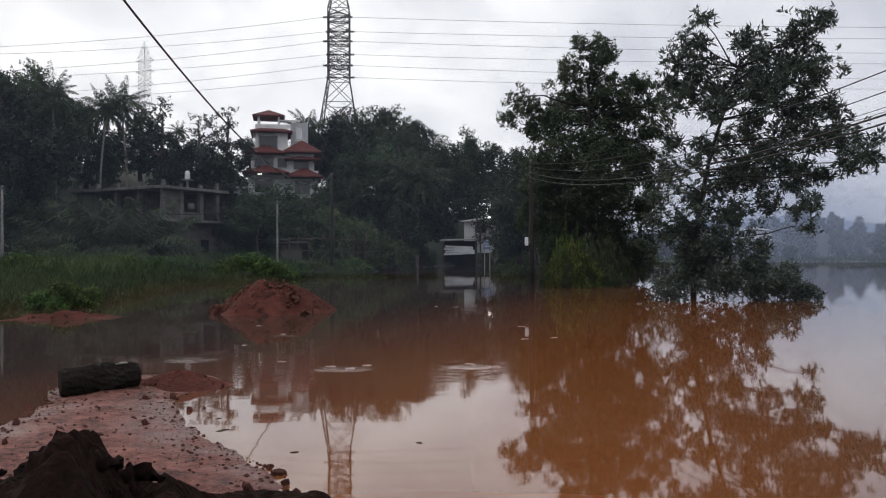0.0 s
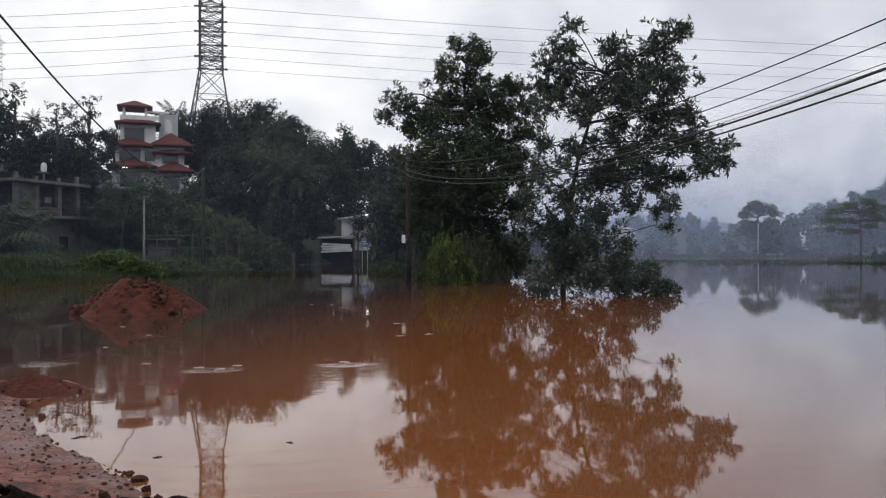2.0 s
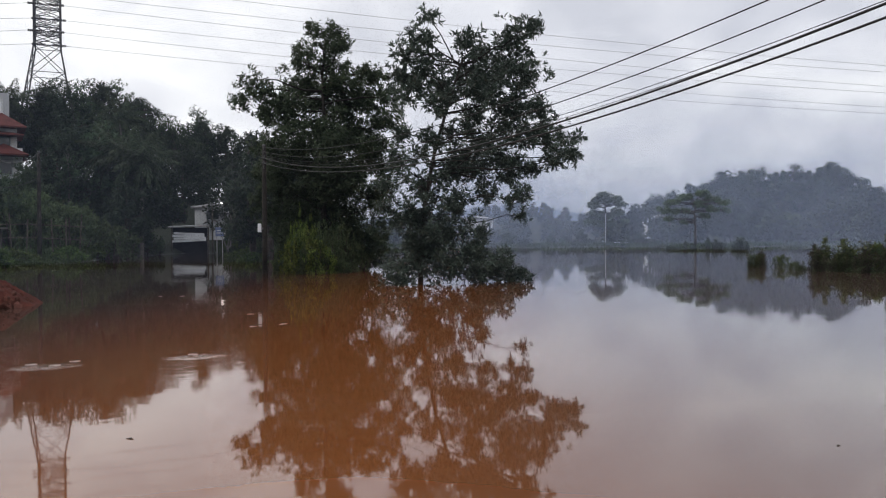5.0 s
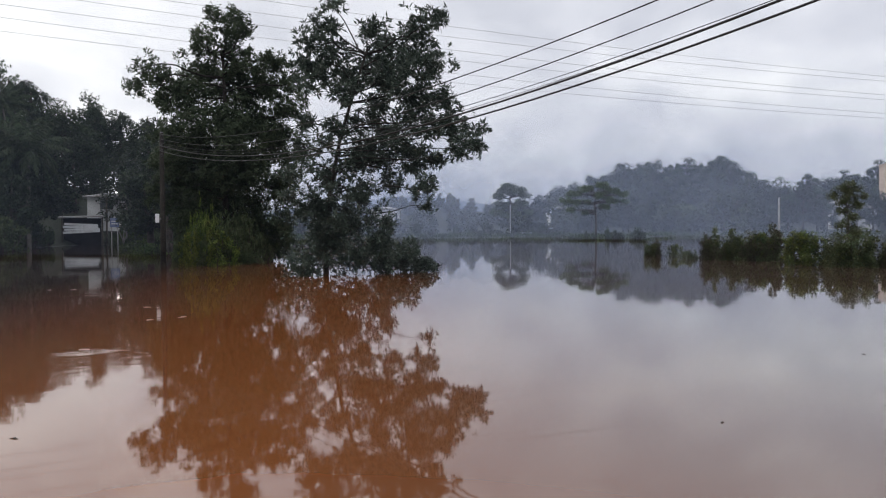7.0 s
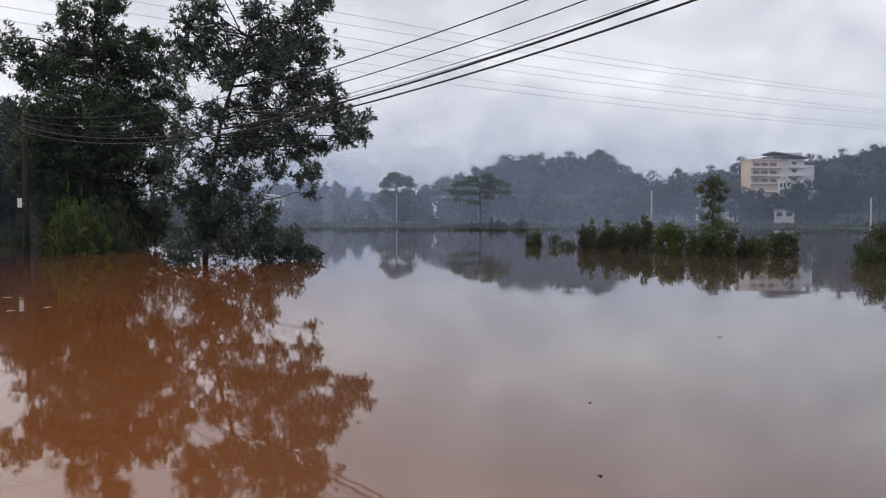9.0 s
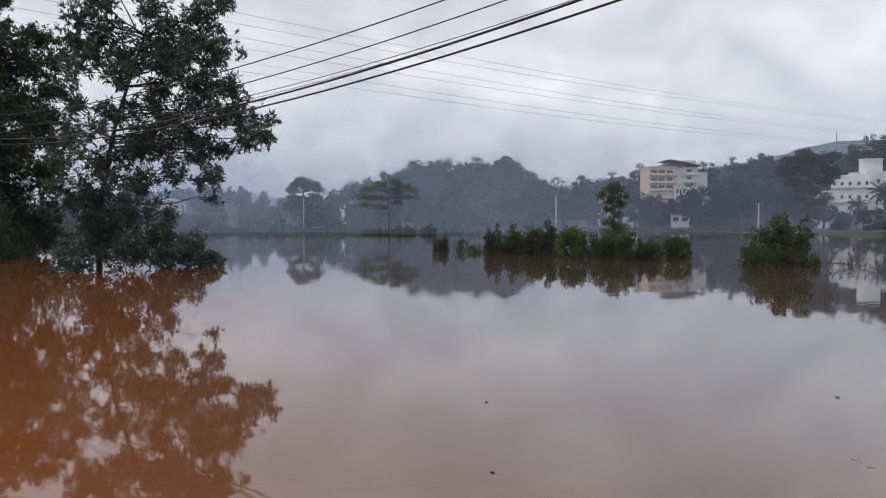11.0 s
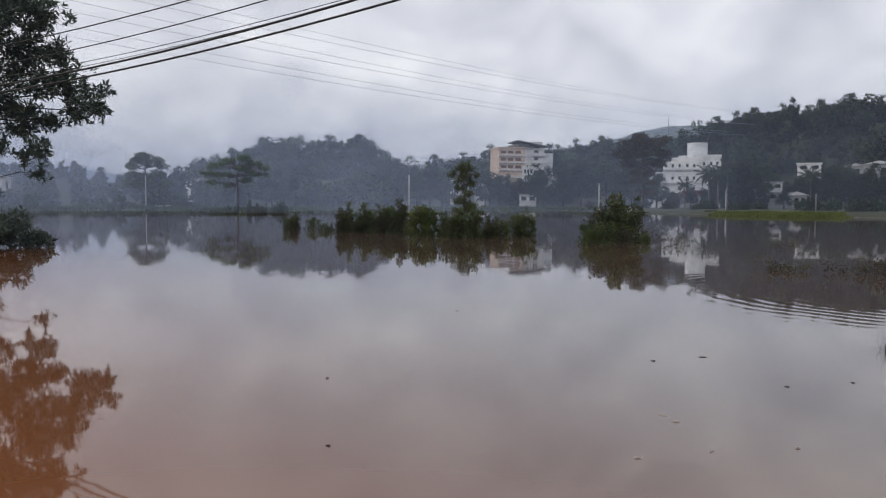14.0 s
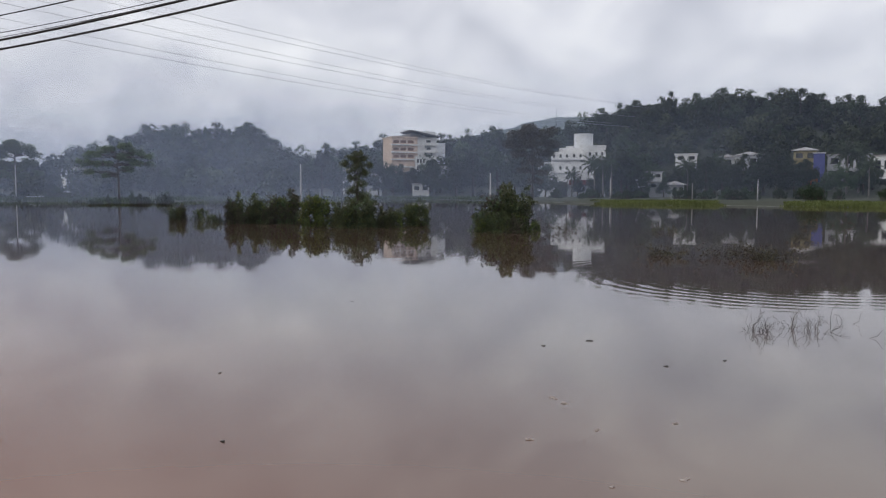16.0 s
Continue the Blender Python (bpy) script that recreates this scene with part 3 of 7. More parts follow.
def land(x, y):
    """Height of the ground and how bare it is."""
    d = np.hypot(x, y) + 1e-6
    az = np.degrees(np.arctan2(x, y))
    past = d - table(SHORE, az) + 1.6 * rough(x, y, 0.5, 3) * np.clip(d / 30, 0, 1)
    z = np.where(past < 0, np.maximum(-0.9, past * 0.06), np.minimum(0.55, past * 0.045))
    foot = table(FOOT, az)
    rise = np.clip((d - foot) / (table(RIDGE_AT, az) - foot), 0, 1)
    z = z + table(RIDGE, az) * rise * rise * (3 - 2 * rise) * (past > 0) + rough(x, y, 0.06, 5) * 1.5 * rise
    back = np.abs(az) > 118
    z = np.where(back & (d > 1), np.clip(0.12 + 0.01 * d, 0, 1.5) + 0.05 * rough(x, y, 1.3, 9), z)
    s = inside_by(x, y, SPIT) + 0.12 * rough(x, y, 3.0, 7) + 0.07 * rough(x, y, 9.0, 8) + 0.05 * rough(x, y, 22.0, 18)
    spit = np.clip(s * 0.07, -0.9, 0.05) + 0.012 * rough(x, y, 9.0, 11) * (s > 0)
    z = np.where(d < 16, np.maximum(z, spit), z)
    # a low washed heap at the end of the spit, and a red ridge of spoil before the grass
    z = z + 0.03 * np.exp(-(((x + 3.35) / 0.55) ** 2 + ((y - 9.75) / 0.42) ** 2)) * (1 + 0.25 * rough(x, y, 8.0, 4))
    z = z + 0.28 * np.exp(-(((x + 9.4) * 0.8 + (y - 20.4) * 0.25) ** 2 / 1.6 + ((y - 20.3) * 0.8 - (x + 9.4) * 0.1) ** 2 / 3.0)) * (1 + 0.2 * rough(x, y, 3.0, 14))
    bare = np.clip(np.maximum(1.2 - d / 16, np.exp(-(((x + 9.4) / 1.7) ** 2 + ((y - 20.4) / 1.9) ** 2)) * 1.2), 0, 1)
    bare = np.where(past > 6, np.minimum(bare, 0.2), bare)
    return z, bare


def land_z(x, y):
    return float(land(np.array([float(x)]), np.array([float(y)]))[0][0])


def sheet(angles, dists, zfun):
    a, d = np.meshgrid(np.radians(angles), dists, indexing="ij")
    x, y = d * np.sin(a), d * np.cos(a)
    z, extra = zfun(x, y)
    na, nd = a.shape
    v = np.stack([x, y, z], -1).reshape(-1, 3)
    i, j = np.meshgrid(np.arange(na), np.arange(nd - 1), indexing="ij")
    i2 = (i + 1) % na
    q = np.stack([i * nd + j, i2 * nd + j, i2 * nd + j + 1, i * nd + j + 1], -1).reshape(-1, 4)[:, ::-1]
    return v, q, extra.reshape(-1)


angles = np.concatenate([np.arange(-180, -36, 6.0), np.arange(-36, -8, 0.3), np.arange(-8, 94, 1.0), np.arange(94, 180, 6.0)])
dists = np.concatenate([[0.02], 0.8 * 1.026 ** np.arange(0, 318)])
v, q, bare = sheet(angles, dists, land)
me = bpy.data.meshes.new("ground")
me.from_pydata(v.tolist(), [], q.tolist())
me.polygons.foreach_set("use_smooth", [True] * len(me.polygons))
me.attributes.new("bare", "FLOAT", "POINT").data.foreach_set("value", bare)
me.materials.append(ground_material())
ground = tagged(new("ground", me), "red laterite bank, grassy fields and wooded slopes", "ground", kind="structure")

v, q, _ = sheet(np.arange(-180, 180, 5.0), np.concatenate([[0.05], np.geomspace(1.0, 420, 14)]), lambda x, y: (0 * x, 0 * x))
me = bpy.data.meshes.new("water")
me.from_pydata(v.tolist(), [], q.tolist())
me.materials.append(water_material())
water = tagged(new("water", me), "calm muddy brown flood water reflecting the sky", "water", kind="structure")

# far ridges beyond the valley
def far_ridge(label, az0, az1, d, tops, seed, mat):
    r = np.random.default_rng(seed)
    az = np.linspace(az0, az1, 90)
    h = np.interp(az, *np.array(tops, float).T) + np.convolve(r.normal(size=94), np.ones(5) / 5, 'valid') * 0.10
    out = Form()
    rows = []
    for k, (dd, s) in enumerate(((d * 0.86, 0.0), (d * 0.93, 0.55), (d, 1.0), (d * 1.1, 0.7), (d * 1.3, 0.0))):
        rows += [tuple(bearing(a, dd, 1.6 + d * math.tan(radians(e)) * s - (1 - s) * 4)) for a, e in zip(az, h)]
    n = 90
    out.add(rows, [(k * n + i, k * n + i + 1, (k + 1) * n + i + 1, (k + 1) * n + i) for k in range(4) for i in range(n - 1)])
    return whole("backdrop", out, mat, label, "hill", kind="structure", smooth=True)


FAR_WOOD = surface("far_woodland", (0.03, 0.045, 0.03), (0.07, 0.09, 0.06), 0.03, 0.95, 0.5, 0.12)
far_ridge("far hazy mountain ridge beyond the valley", 12, 44, 1700, ((12, 1.2), (20, 2.2), (25, 2.5), (27, 2.2), (30, 1.7), (34, 1.9), (40, 1.6), (44, 1.0)), 1, FAR_WOOD)
far_ridge("distant wooded hill with a mast on top", 58, 80, 720, ((58, 3.2), (61, 4.0), (63.5, 4.5), (65.5, 5.0), (67.7, 5.45), (70, 5.4), (72, 5.0), (80, 3.5)), 2, FAR_WOOD)

MIST = veil_material(0.44, 44.0)
MIST_FAR = veil_material(0.9, 95.0, (0.56, 0.66, 0.90), 0.3, 0.7)
MIST_LOW = veil_material(0.44, 26.0, (0.50, 0.59, 0.80))
GLARE_VEIL = veil_material(0.11)


def veil_sheet(d, az0, az1, top, seed, mat=None):
    """A see-through tinted sheet across the valley, standing in for mist and haze."""
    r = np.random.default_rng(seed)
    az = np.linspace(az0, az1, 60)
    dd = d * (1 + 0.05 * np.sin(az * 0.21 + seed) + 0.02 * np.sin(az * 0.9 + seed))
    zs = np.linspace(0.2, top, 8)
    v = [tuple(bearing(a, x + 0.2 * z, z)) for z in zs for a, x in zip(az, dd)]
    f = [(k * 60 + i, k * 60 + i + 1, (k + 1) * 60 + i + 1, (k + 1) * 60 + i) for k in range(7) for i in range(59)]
    ob = whole("mist", Form().add(v, f), mat or MIST, "thin bluish sheet standing in for mist and glare over the flood", "mist", kind="stuff", smooth=True)
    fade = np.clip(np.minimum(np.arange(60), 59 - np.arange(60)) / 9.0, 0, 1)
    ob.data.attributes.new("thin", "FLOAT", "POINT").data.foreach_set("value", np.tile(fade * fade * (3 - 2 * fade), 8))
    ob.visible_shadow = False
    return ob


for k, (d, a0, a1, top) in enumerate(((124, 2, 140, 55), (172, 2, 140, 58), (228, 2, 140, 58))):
    veil_sheet(d, a0, a1, top, k)
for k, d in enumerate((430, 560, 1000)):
    veil_sheet(d, 2, 140, 92, 20 + k, MIST_FAR)
veil_sheet(98, 14, 74, 28, 31, MIST_LOW)
# two nearer sheets added to lift dark tones, as lens glare would
veil_sheet(52, -110, 18, 40, 9, GLARE_VEIL)
veil_sheet(24, -75, 115, 30, 12, veil_material(0.018))

# ---- the two trees standing in the flood ----
def facing(az, d, z=0.0):
    """A frame at a place, x to the right as seen from the bank and y away from it."""
    return Matrix.Translation(bearing(az, d, z)) @ pose(0, 0, 0, 0, 0, -az)


def standing_tree(az, d, lobes, trunk, clusters, per, length, width, leaf, label, seed, depth, thick=0.16, droop=0.25, floor=0.02, twigs=4, tufts=9, share=0.5, reach=0.3, spread=0.9, soft=0.0):
    rng = np.random.default_rng(seed)
    tree = new("tree")
    tree.matrix_basis = facing(az, d)
    tagged(tree, label, "tree", "trees standing in the flood")
    L = [(u, rng.uniform(-depth, depth), z, r) for u, z, r in lobes]
    t = np.array(trunk, float)
    part("trunk", Form().tube(t, np.linspace(thick, thick * 0.3, len(t)), 9), BARK_WET, tree, smooth=True)
    part("limb", limbs_form(t, L, rng, thick * 0.3, twigs), BARK_WET, tree, smooth=True)
    part("crown", crown_form(crumble(L, rng, tufts, share, 0.35), clusters, per, length, width, rng, droop, spread, floor, reach, 0.6 if soft else None, soft), leaf, tree)
    return tree


# lobes of the crowns: across, height, radius
OPEN_TOP = [(0.02, 8.95, 0.56), (-0.37, 8.29, 0.62), (0.43, 8.1, 0.49), (0.27, 9.39, 0.35), (3.58, 8.91, 0.7), (2.59, 8.47, 0.6), (1.72, 8.67, 0.52), (3.94, 9.16, 0.37), (1.97, 7.85, 0.74),
            (3.22, 7.89, 0.84), (3.94, 7.41, 0.58), (-0.24, 7.42, 0.76), (0.94, 7.34, 0.75), (2.22, 6.99, 0.82), (3.58, 6.64, 0.8), (4.43, 6.46, 0.46), (-0.5, 6.61, 0.39), (0.69, 6.39, 0.52),
            (1.97, 6.01, 0.6), (4.31, 5.54, 0.71), (5.13, 4.99, 0.57), (5.57, 4.64, 0.29), (3.22, 5.33, 0.66), (4.66, 4.34, 0.41), (3.94, 4.1, 0.33)]
OPEN_SKIRT = [(2.59, 4.73, 0.62), (1.72, 4.65, 0.5), (1.97, 4.03, 0.63), (3.22, 4.05, 0.62), (3.58, 3.1, 0.45), (3.82, 2.44, 0.24), (-0.63, 3.88, 0.39), (0.17, 3.43, 0.55), (0.94, 3.84, 0.54),
              (-1.16, 2.63, 0.4), (-0.5, 2.48, 0.59), (0.69, 2.34, 0.89), (1.72, 1.77, 0.61), (-0.11, 1.07, 0.84), (0.94, 0.85, 0.83), (-0.76, 0.4, 0.55), (1.97, 0.89, 0.65), (2.97, 0.54, 0.64),
              (3.58, 0.27, 0.45), (2.22, 0.34, 0.57), (0.45, 1.58, 0.7), (-0.67, 5.52, 0.43), (0.36, 5.24, 0.43), (1.22, 5.51, 0.42), (0.04, 4.51, 0.39), (1.29, 4.47, 0.42), (2.29, 5.35, 0.49),
              (-0.86, 4.62, 0.36), (-1.24, 3.56, 0.32), (2.43, 3.29, 0.42), (1.36, 2.93, 0.46)]
DENSE_TOP = [(0.33, 12.22, 0.43), (-0.07, 11.63, 0.86), (0.93, 11.38, 0.61), (-0.79, 10.81, 0.86), (0.42, 10.35, 1.07), (-1.22, 9.8, 0.99), (-0.07, 9.14, 1.2), (1.45, 9.5, 0.97), (2.24, 9.87, 0.64),
             (2.83, 10.17, 0.54), (2.04, 8.64, 1.06), (3.22, 9.03, 0.72), (-3.72, 9.68, 0.56), (-2.86, 9.24, 0.65), (-3.93, 8.62, 0.56), (-2.86, 8.17, 0.65), (-2.04, 8.77, 0.65)]
DENSE_BODY = [(-1.83, 7.73, 1.22), (-0.18, 7.27, 1.75), (1.64, 7.02, 1.62), (2.99, 7.6, 0.97), (-2.04, 6.05, 1.34), (-0.18, 5.4, 2.02), (1.64, 5.17, 1.73), (2.77, 5.96, 0.94), (-1.83, 3.96, 1.34),
              (0.02, 3.32, 2.01), (1.84, 3.11, 1.66), (-1.63, 1.86, 1.34), (0.22, 1.42, 1.63), (1.93, 1.57, 1.39), (2.71, 3.91, 0.75), (-0.99, 0.63, 1.07), (1.05, 0.64, 1.06), (2.49, 0.7, 0.67),
              (-2.54, 5.12, 0.92)]
standing_tree(17.76, 28.3, OPEN_TOP + OPEN_SKIRT,
              [(0, 0, -0.8), (0.05, 0, 1.2), (0.2, 0.05, 3.0), (0.6, 0, 5.0), (1.1, 0.05, 6.6), (1.6, 0, 8.2)],
              5500, 7, 0.225, 0.060, LEAF_GREY, "open-crowned grey-green tree standing in flood water", 21, 1.2, 0.11, -0.10, tufts=30, share=0.27, reach=0.14, spread=1.0)
standing_tree(10.61, 41.0, DENSE_TOP + DENSE_BODY,
              [(0.1, 0, -0.8), (0.1, 0, 1.5), (0.0, 0.1, 4.0), (0.1, 0, 7.0), (0.0, 0, 10.5)],
              10500, 10, 0.18, 0.068, LEAF_DEEP, "dense dark green tree with branches down to the flood", 22, 1.6, 0.2, 0.0, 0.15, twigs=3, tufts=20, share=0.42, soft=0.5)


# ---- kinds of trees and shrubs ----
def broadleaf(seed, h, r, leaf, clusters=900, per=5, length=0.21, width=0.13, label="broad dark green tree", trunk_mat=None, flat=0.75, lobes_n=26, bole=0.22):
    """A spreading tree, one unit high forms scaled by h and r."""
    rng = np.random.default_rng(seed)
    tree = new("tree")
    tagged(tree, label, "tree", "trees on the slope")
    L = []
    for k in range(lobes_n):
        a, q = k * 2.4 + rng.uniform(-0.4, 0.4), math.sqrt((k + 0.5) / lobes_n)
        top = h * (1 - flat * 0.55 * q * q) - r * 0.3
        z = top - (top - h * bole) * rng.random() ** 1.6 * 0.9
        L.append((r * 0.78 * q * math.cos(a), r * 0.78 * q * math.sin(a), z, r * rng.uniform(0.24, 0.38)))
    L.append((0, 0, h - r * 0.34, r * 0.34))
    t = np.array([(0, 0, -0.4), (0.1, 0, h * 0.25), (0.0, 0.15, h * 0.5), (0.15, 0, h * 0.85)], float)
    part("trunk", Form().tube(t, np.linspace(0.03 * h, 0.008 * h, 4), 7), trunk_mat or BARK, tree, smooth=True)
    part("limb", limbs_form(t, L[::2], rng, 0.008 * h, 1, 0.15), trunk_mat or BARK, tree, smooth=True)
    part("crown", crown_form(crumble(L, rng, 5, 0.5), clusters, per, length, width, rng, 0.15, facing_out=0.5, soft=0.7), leaf, tree)
    return tree


def palm(seed, h, label="tall coconut palm with drooping fronds", fronds=26, length=3.6):
    rng = np.random.default_rng(seed)
    tree = new("palm_tree")
    tagged(tree, label, "palm tree", "palms on the slope")
    lean = rng.uniform(-0.08, 0.08, 2) * h
    t = np.array([(lean[0] * s * s, lean[1] * s * s, h * s - 0.4) for s in np.linspace(0, 1, 8)])
    part("trunk", Form().tube(t, np.linspace(0.19, 0.12, 8), 8), BARK_PALE, tree, smooth=True)
    for k in range(fronds):
        a = k * 2.4 + rng.uniform(-0.25, 0.25)
        e0 = radians(82 - 115 * (k + rng.random()) / fronds)
        s = np.linspace(0, 1, 9)
        L = length * rng.uniform(0.85, 1.15)
        ang = e0 - s * radians(rng.uniform(60, 100)) * (0.4 + 0.6 * math.cos(e0))
        out = np.concatenate([[0], np.cumsum(np.cos(ang[:-1]))]) * L / 8
        z = t[-1, 2] + np.concatenate([[0], np.cumsum(np.sin(ang[:-1]))]) * L / 8
        rib = np.stack([t[-1, 0] + out * math.cos(a), t[-1, 1] + out * math.sin(a), z], 1)
        f = Form().tube(rib, np.linspace(0.035, 0.008, 9), 4, False)
        fine = np.linspace(0.08, 1, 60)
        base = np.stack([np.interp(fine, s, rib[:, c]) for c in range(3)], 1)
        fwd = np.gradient(base, axis=0)
        fwd /= np.linalg.norm(fwd, axis=1)[:, None]
        sd = np.cross(fwd, (0, 0, 1.0))
        for sign in (1, -1):
            way = fwd * 0.6 + sd * sign * 0.8 + np.array([0, 0, -0.75]) + rng.normal(size=base.shape) * 0.12
            f.leaves(base, way, (0.95 * np.sin(np.pi * (0.12 + 0.8 * fine)) + 0.1) * min(1.0, length / 4.0), 0.075, rng, 0.1, 0.3)
        part("frond", f, LEAF_PALM, tree)
    return tree


def shrub(seed, rx, ry, h, leaf, clusters=260, per=9, length=0.2, width=0.1, label="leafy green shrub", name="shrub", group="shrubs", lobes_n=16, droop=0.1):
    rng = np.random.default_rng(seed)
    ob = new(name)
    tagged(ob, label, "shrub", group)
    L, f = [], Form()
    for _ in range(lobes_n):
        a, q = rng.uniform(0, 6.283), math.sqrt(rng.random())
        z = h * rng.uniform(0.12, 0.74) * (1 - 0.4 * q * q)
        L.append((rx * 0.72 * q * math.cos(a), ry * 0.72 * q * math.sin(a), z, min(rx, ry, h) * rng.uniform(0.16, 0.30)))
        for _ in range(2):
            f.tube(curve_between((L[-1][0] * 0.3, L[-1][1] * 0.3, -0.5), np.array(L[-1][:3]) + rng.normal(size=3) * 0.1, 5, 0.1, 0.04, rng), np.linspace(0.03, 0.008, 5), 4, False)
    for _ in range(5):
        a, q = rng.uniform(0, 6.283), math.sqrt(rng.random())
        for s in np.linspace(0.55, 1.0, 4):
            L.append((rx * 0.6 * q * math.cos(a) + rng.normal() * 0.03, ry * 0.6 * q * math.sin(a), h * s * (0.98 - 0.35 * q), h * 0.07))
    part("stem", f, BARK, ob)
    part("foliage", crown_form(crumble(L, rng, 4, 0.5), clusters, per, length, width, rng, droop, floor=-0.25), leaf, ob)
    return ob


used = set()
# unit trees 10 m high; a top at elevation e and distance d asks for its own scale
BROAD = [broadleaf(31 + k, 10.0, r, m, label=l, clusters=c, flat=fl) for k, (r, m, l, c, fl) in enumerate((
    (4.6, LEAF_WOOD, "broad dark green tree on the slope", 3000, 0.75),
    (3.8, LEAF_WOOD, "tall rounded dark tree on the slope", 2700, 0.9),
    (5.0, LEAF_DEEP, "wide spreading tree with a domed crown", 3400, 0.65),
    (3.0, LEAF_GREY, "open thin-leaved tree against the sky", 1100, 0.8)))]


def crown_to(kind, az, d, top, used):
    """A tree whose top shows at the elevation top (degrees)."""
    p = bearing(az, d)
    g = land_z(p.x, p.y)
    s = max(0.35, (1.6 + d * math.tan(radians(top)) - g) / 10.0)
    m = pose(p.x, p.y, g, 0, 0, az * 91 % 360) @ Matrix.Diagonal((s, s, s, 1))
    ob = BROAD[kind]
    if ob.name not in used:
        ob.matrix_basis = m
        used.add(ob.name)
    else:
        clone(ob, m)


for kind, az, d, top in ((1, -33, 74, 12.2), (0, -29.4, 76, 11.9), (2, -27.4, 90, 12.3), (0, -24.6, 92, 10.4), (1, -21.2, 94, 10.4), (3, -19.9, 84, 10.8), (1, -22.9, 98, 8.4),
                         (3, -17.3, 84, 9.8), (3, -15.5, 88, 10.4), (0, -17.6, 92, 8.2), (0, -31.5, 72, 8.0), (2, -27.6, 84, 7.6), (1, -15.9, 82, 7.4), (0, -19.2, 96, 7.6),
                         (1, -7.4, 136, 10.2), (2, -6.0, 140, 10.6), (0, -4.4, 138, 10.75), (2, -2.9, 142, 10.8), (0, -1.6, 134, 9.9), (1, 1.9, 150, 9.3), (0, 3.6, 146, 8.2),
                         (0, 5.6, 108, 8.0), (2, 0.1, 126, 8.8), (1, -1.6, 96, 7.2), (2, -4.6, 94, 8.2), (0, -7.0, 92, 7.8), (1, -2.4, 88, 6.8), (0, 0.8, 118, 6.6), (2, 7.2, 90, 6.6),
                         (1, 6.9, 74, 7.2), (0, 7.0, 64, 5.8), (2, 8.2, 82, 7.4), (0, -9.9, 112, 9.3), (1, -13.9, 112, 8.4), (0, -11.2, 84, 4.4), (1, -2.8, 80, 4.3), (0, -31.2, 60, 4.4), (2, -24.0, 90, 6.8), (1, -7.8, 114, 10.6), (0, -9.6, 122, 9.0), (1, -6.6, 114, 10.8), (2, -13.4, 72, 5.0), (2, -12.2, 76, 5.4), (2, -10.7, 76, 5.2), (0, -14.4, 74, 4.6), (2, -9.3, 80, 5.0),
                         (3, 5.6, 66, 7.5), (1, 6.8, 60, 8.0), (1, 7.2, 78, 7.2), (0, 7.8, 72, 6.2), (1, -30.5, 90, 12.3), (2, -28.4, 96, 12.6), (1, 2.2, 136, 8.4), (0, 1.2, 132, 7.4)):
    crown_to(kind, az, d, top, used)

PALMS = [palm(51, 17.0, fronds=32, length=4.9), palm(52, 8.0, "coconut palm with a short trunk", 24, 3.3), palm(53, 1.3, "young palm with long arching fronds", 18, 4.2)]
PALM_TOP = (18.6, 9.2, 4.2)
palms_used = set()


def palm_to(kind, az, d, top):
    """A palm whose crown tops out at the elevation top (degrees)."""
    p = bearing(az, d)
    g = land_z(p.x, p.y)
    s = max(0.3, (1.6 + d * math.tan(radians(top)) - g) / PALM_TOP[kind])
    m = pose(p.x, p.y, g, 0, 0, az * 57 % 360) @ Matrix.Diagonal((s, s, s, 1))
    if kind in palms_used:
        return clone(PALMS[kind], m)
    palms_used.add(kind)
    PALMS[kind].matrix_basis = m


for kind, az, d, top in ((0, -26.4, 84, 11.1), (0, -23.8, 82, 10.4), (0, -22.0, 83, 10.9), (1, -9.7, 114, 9.8), (1, -1.9, 86, 6.6), (1, -3.1, 90, 7.0), (0, -18.9, 110, 8.8), (0, -2.7, 104, 9.0),
                         (2, -23.2, 62, 4.4), (2, -21.4, 61, 4.2), (2, -25.2, 63, 3.8), (2, -20.2, 62, 3.0)):
    palm_to(kind, az, d, top)


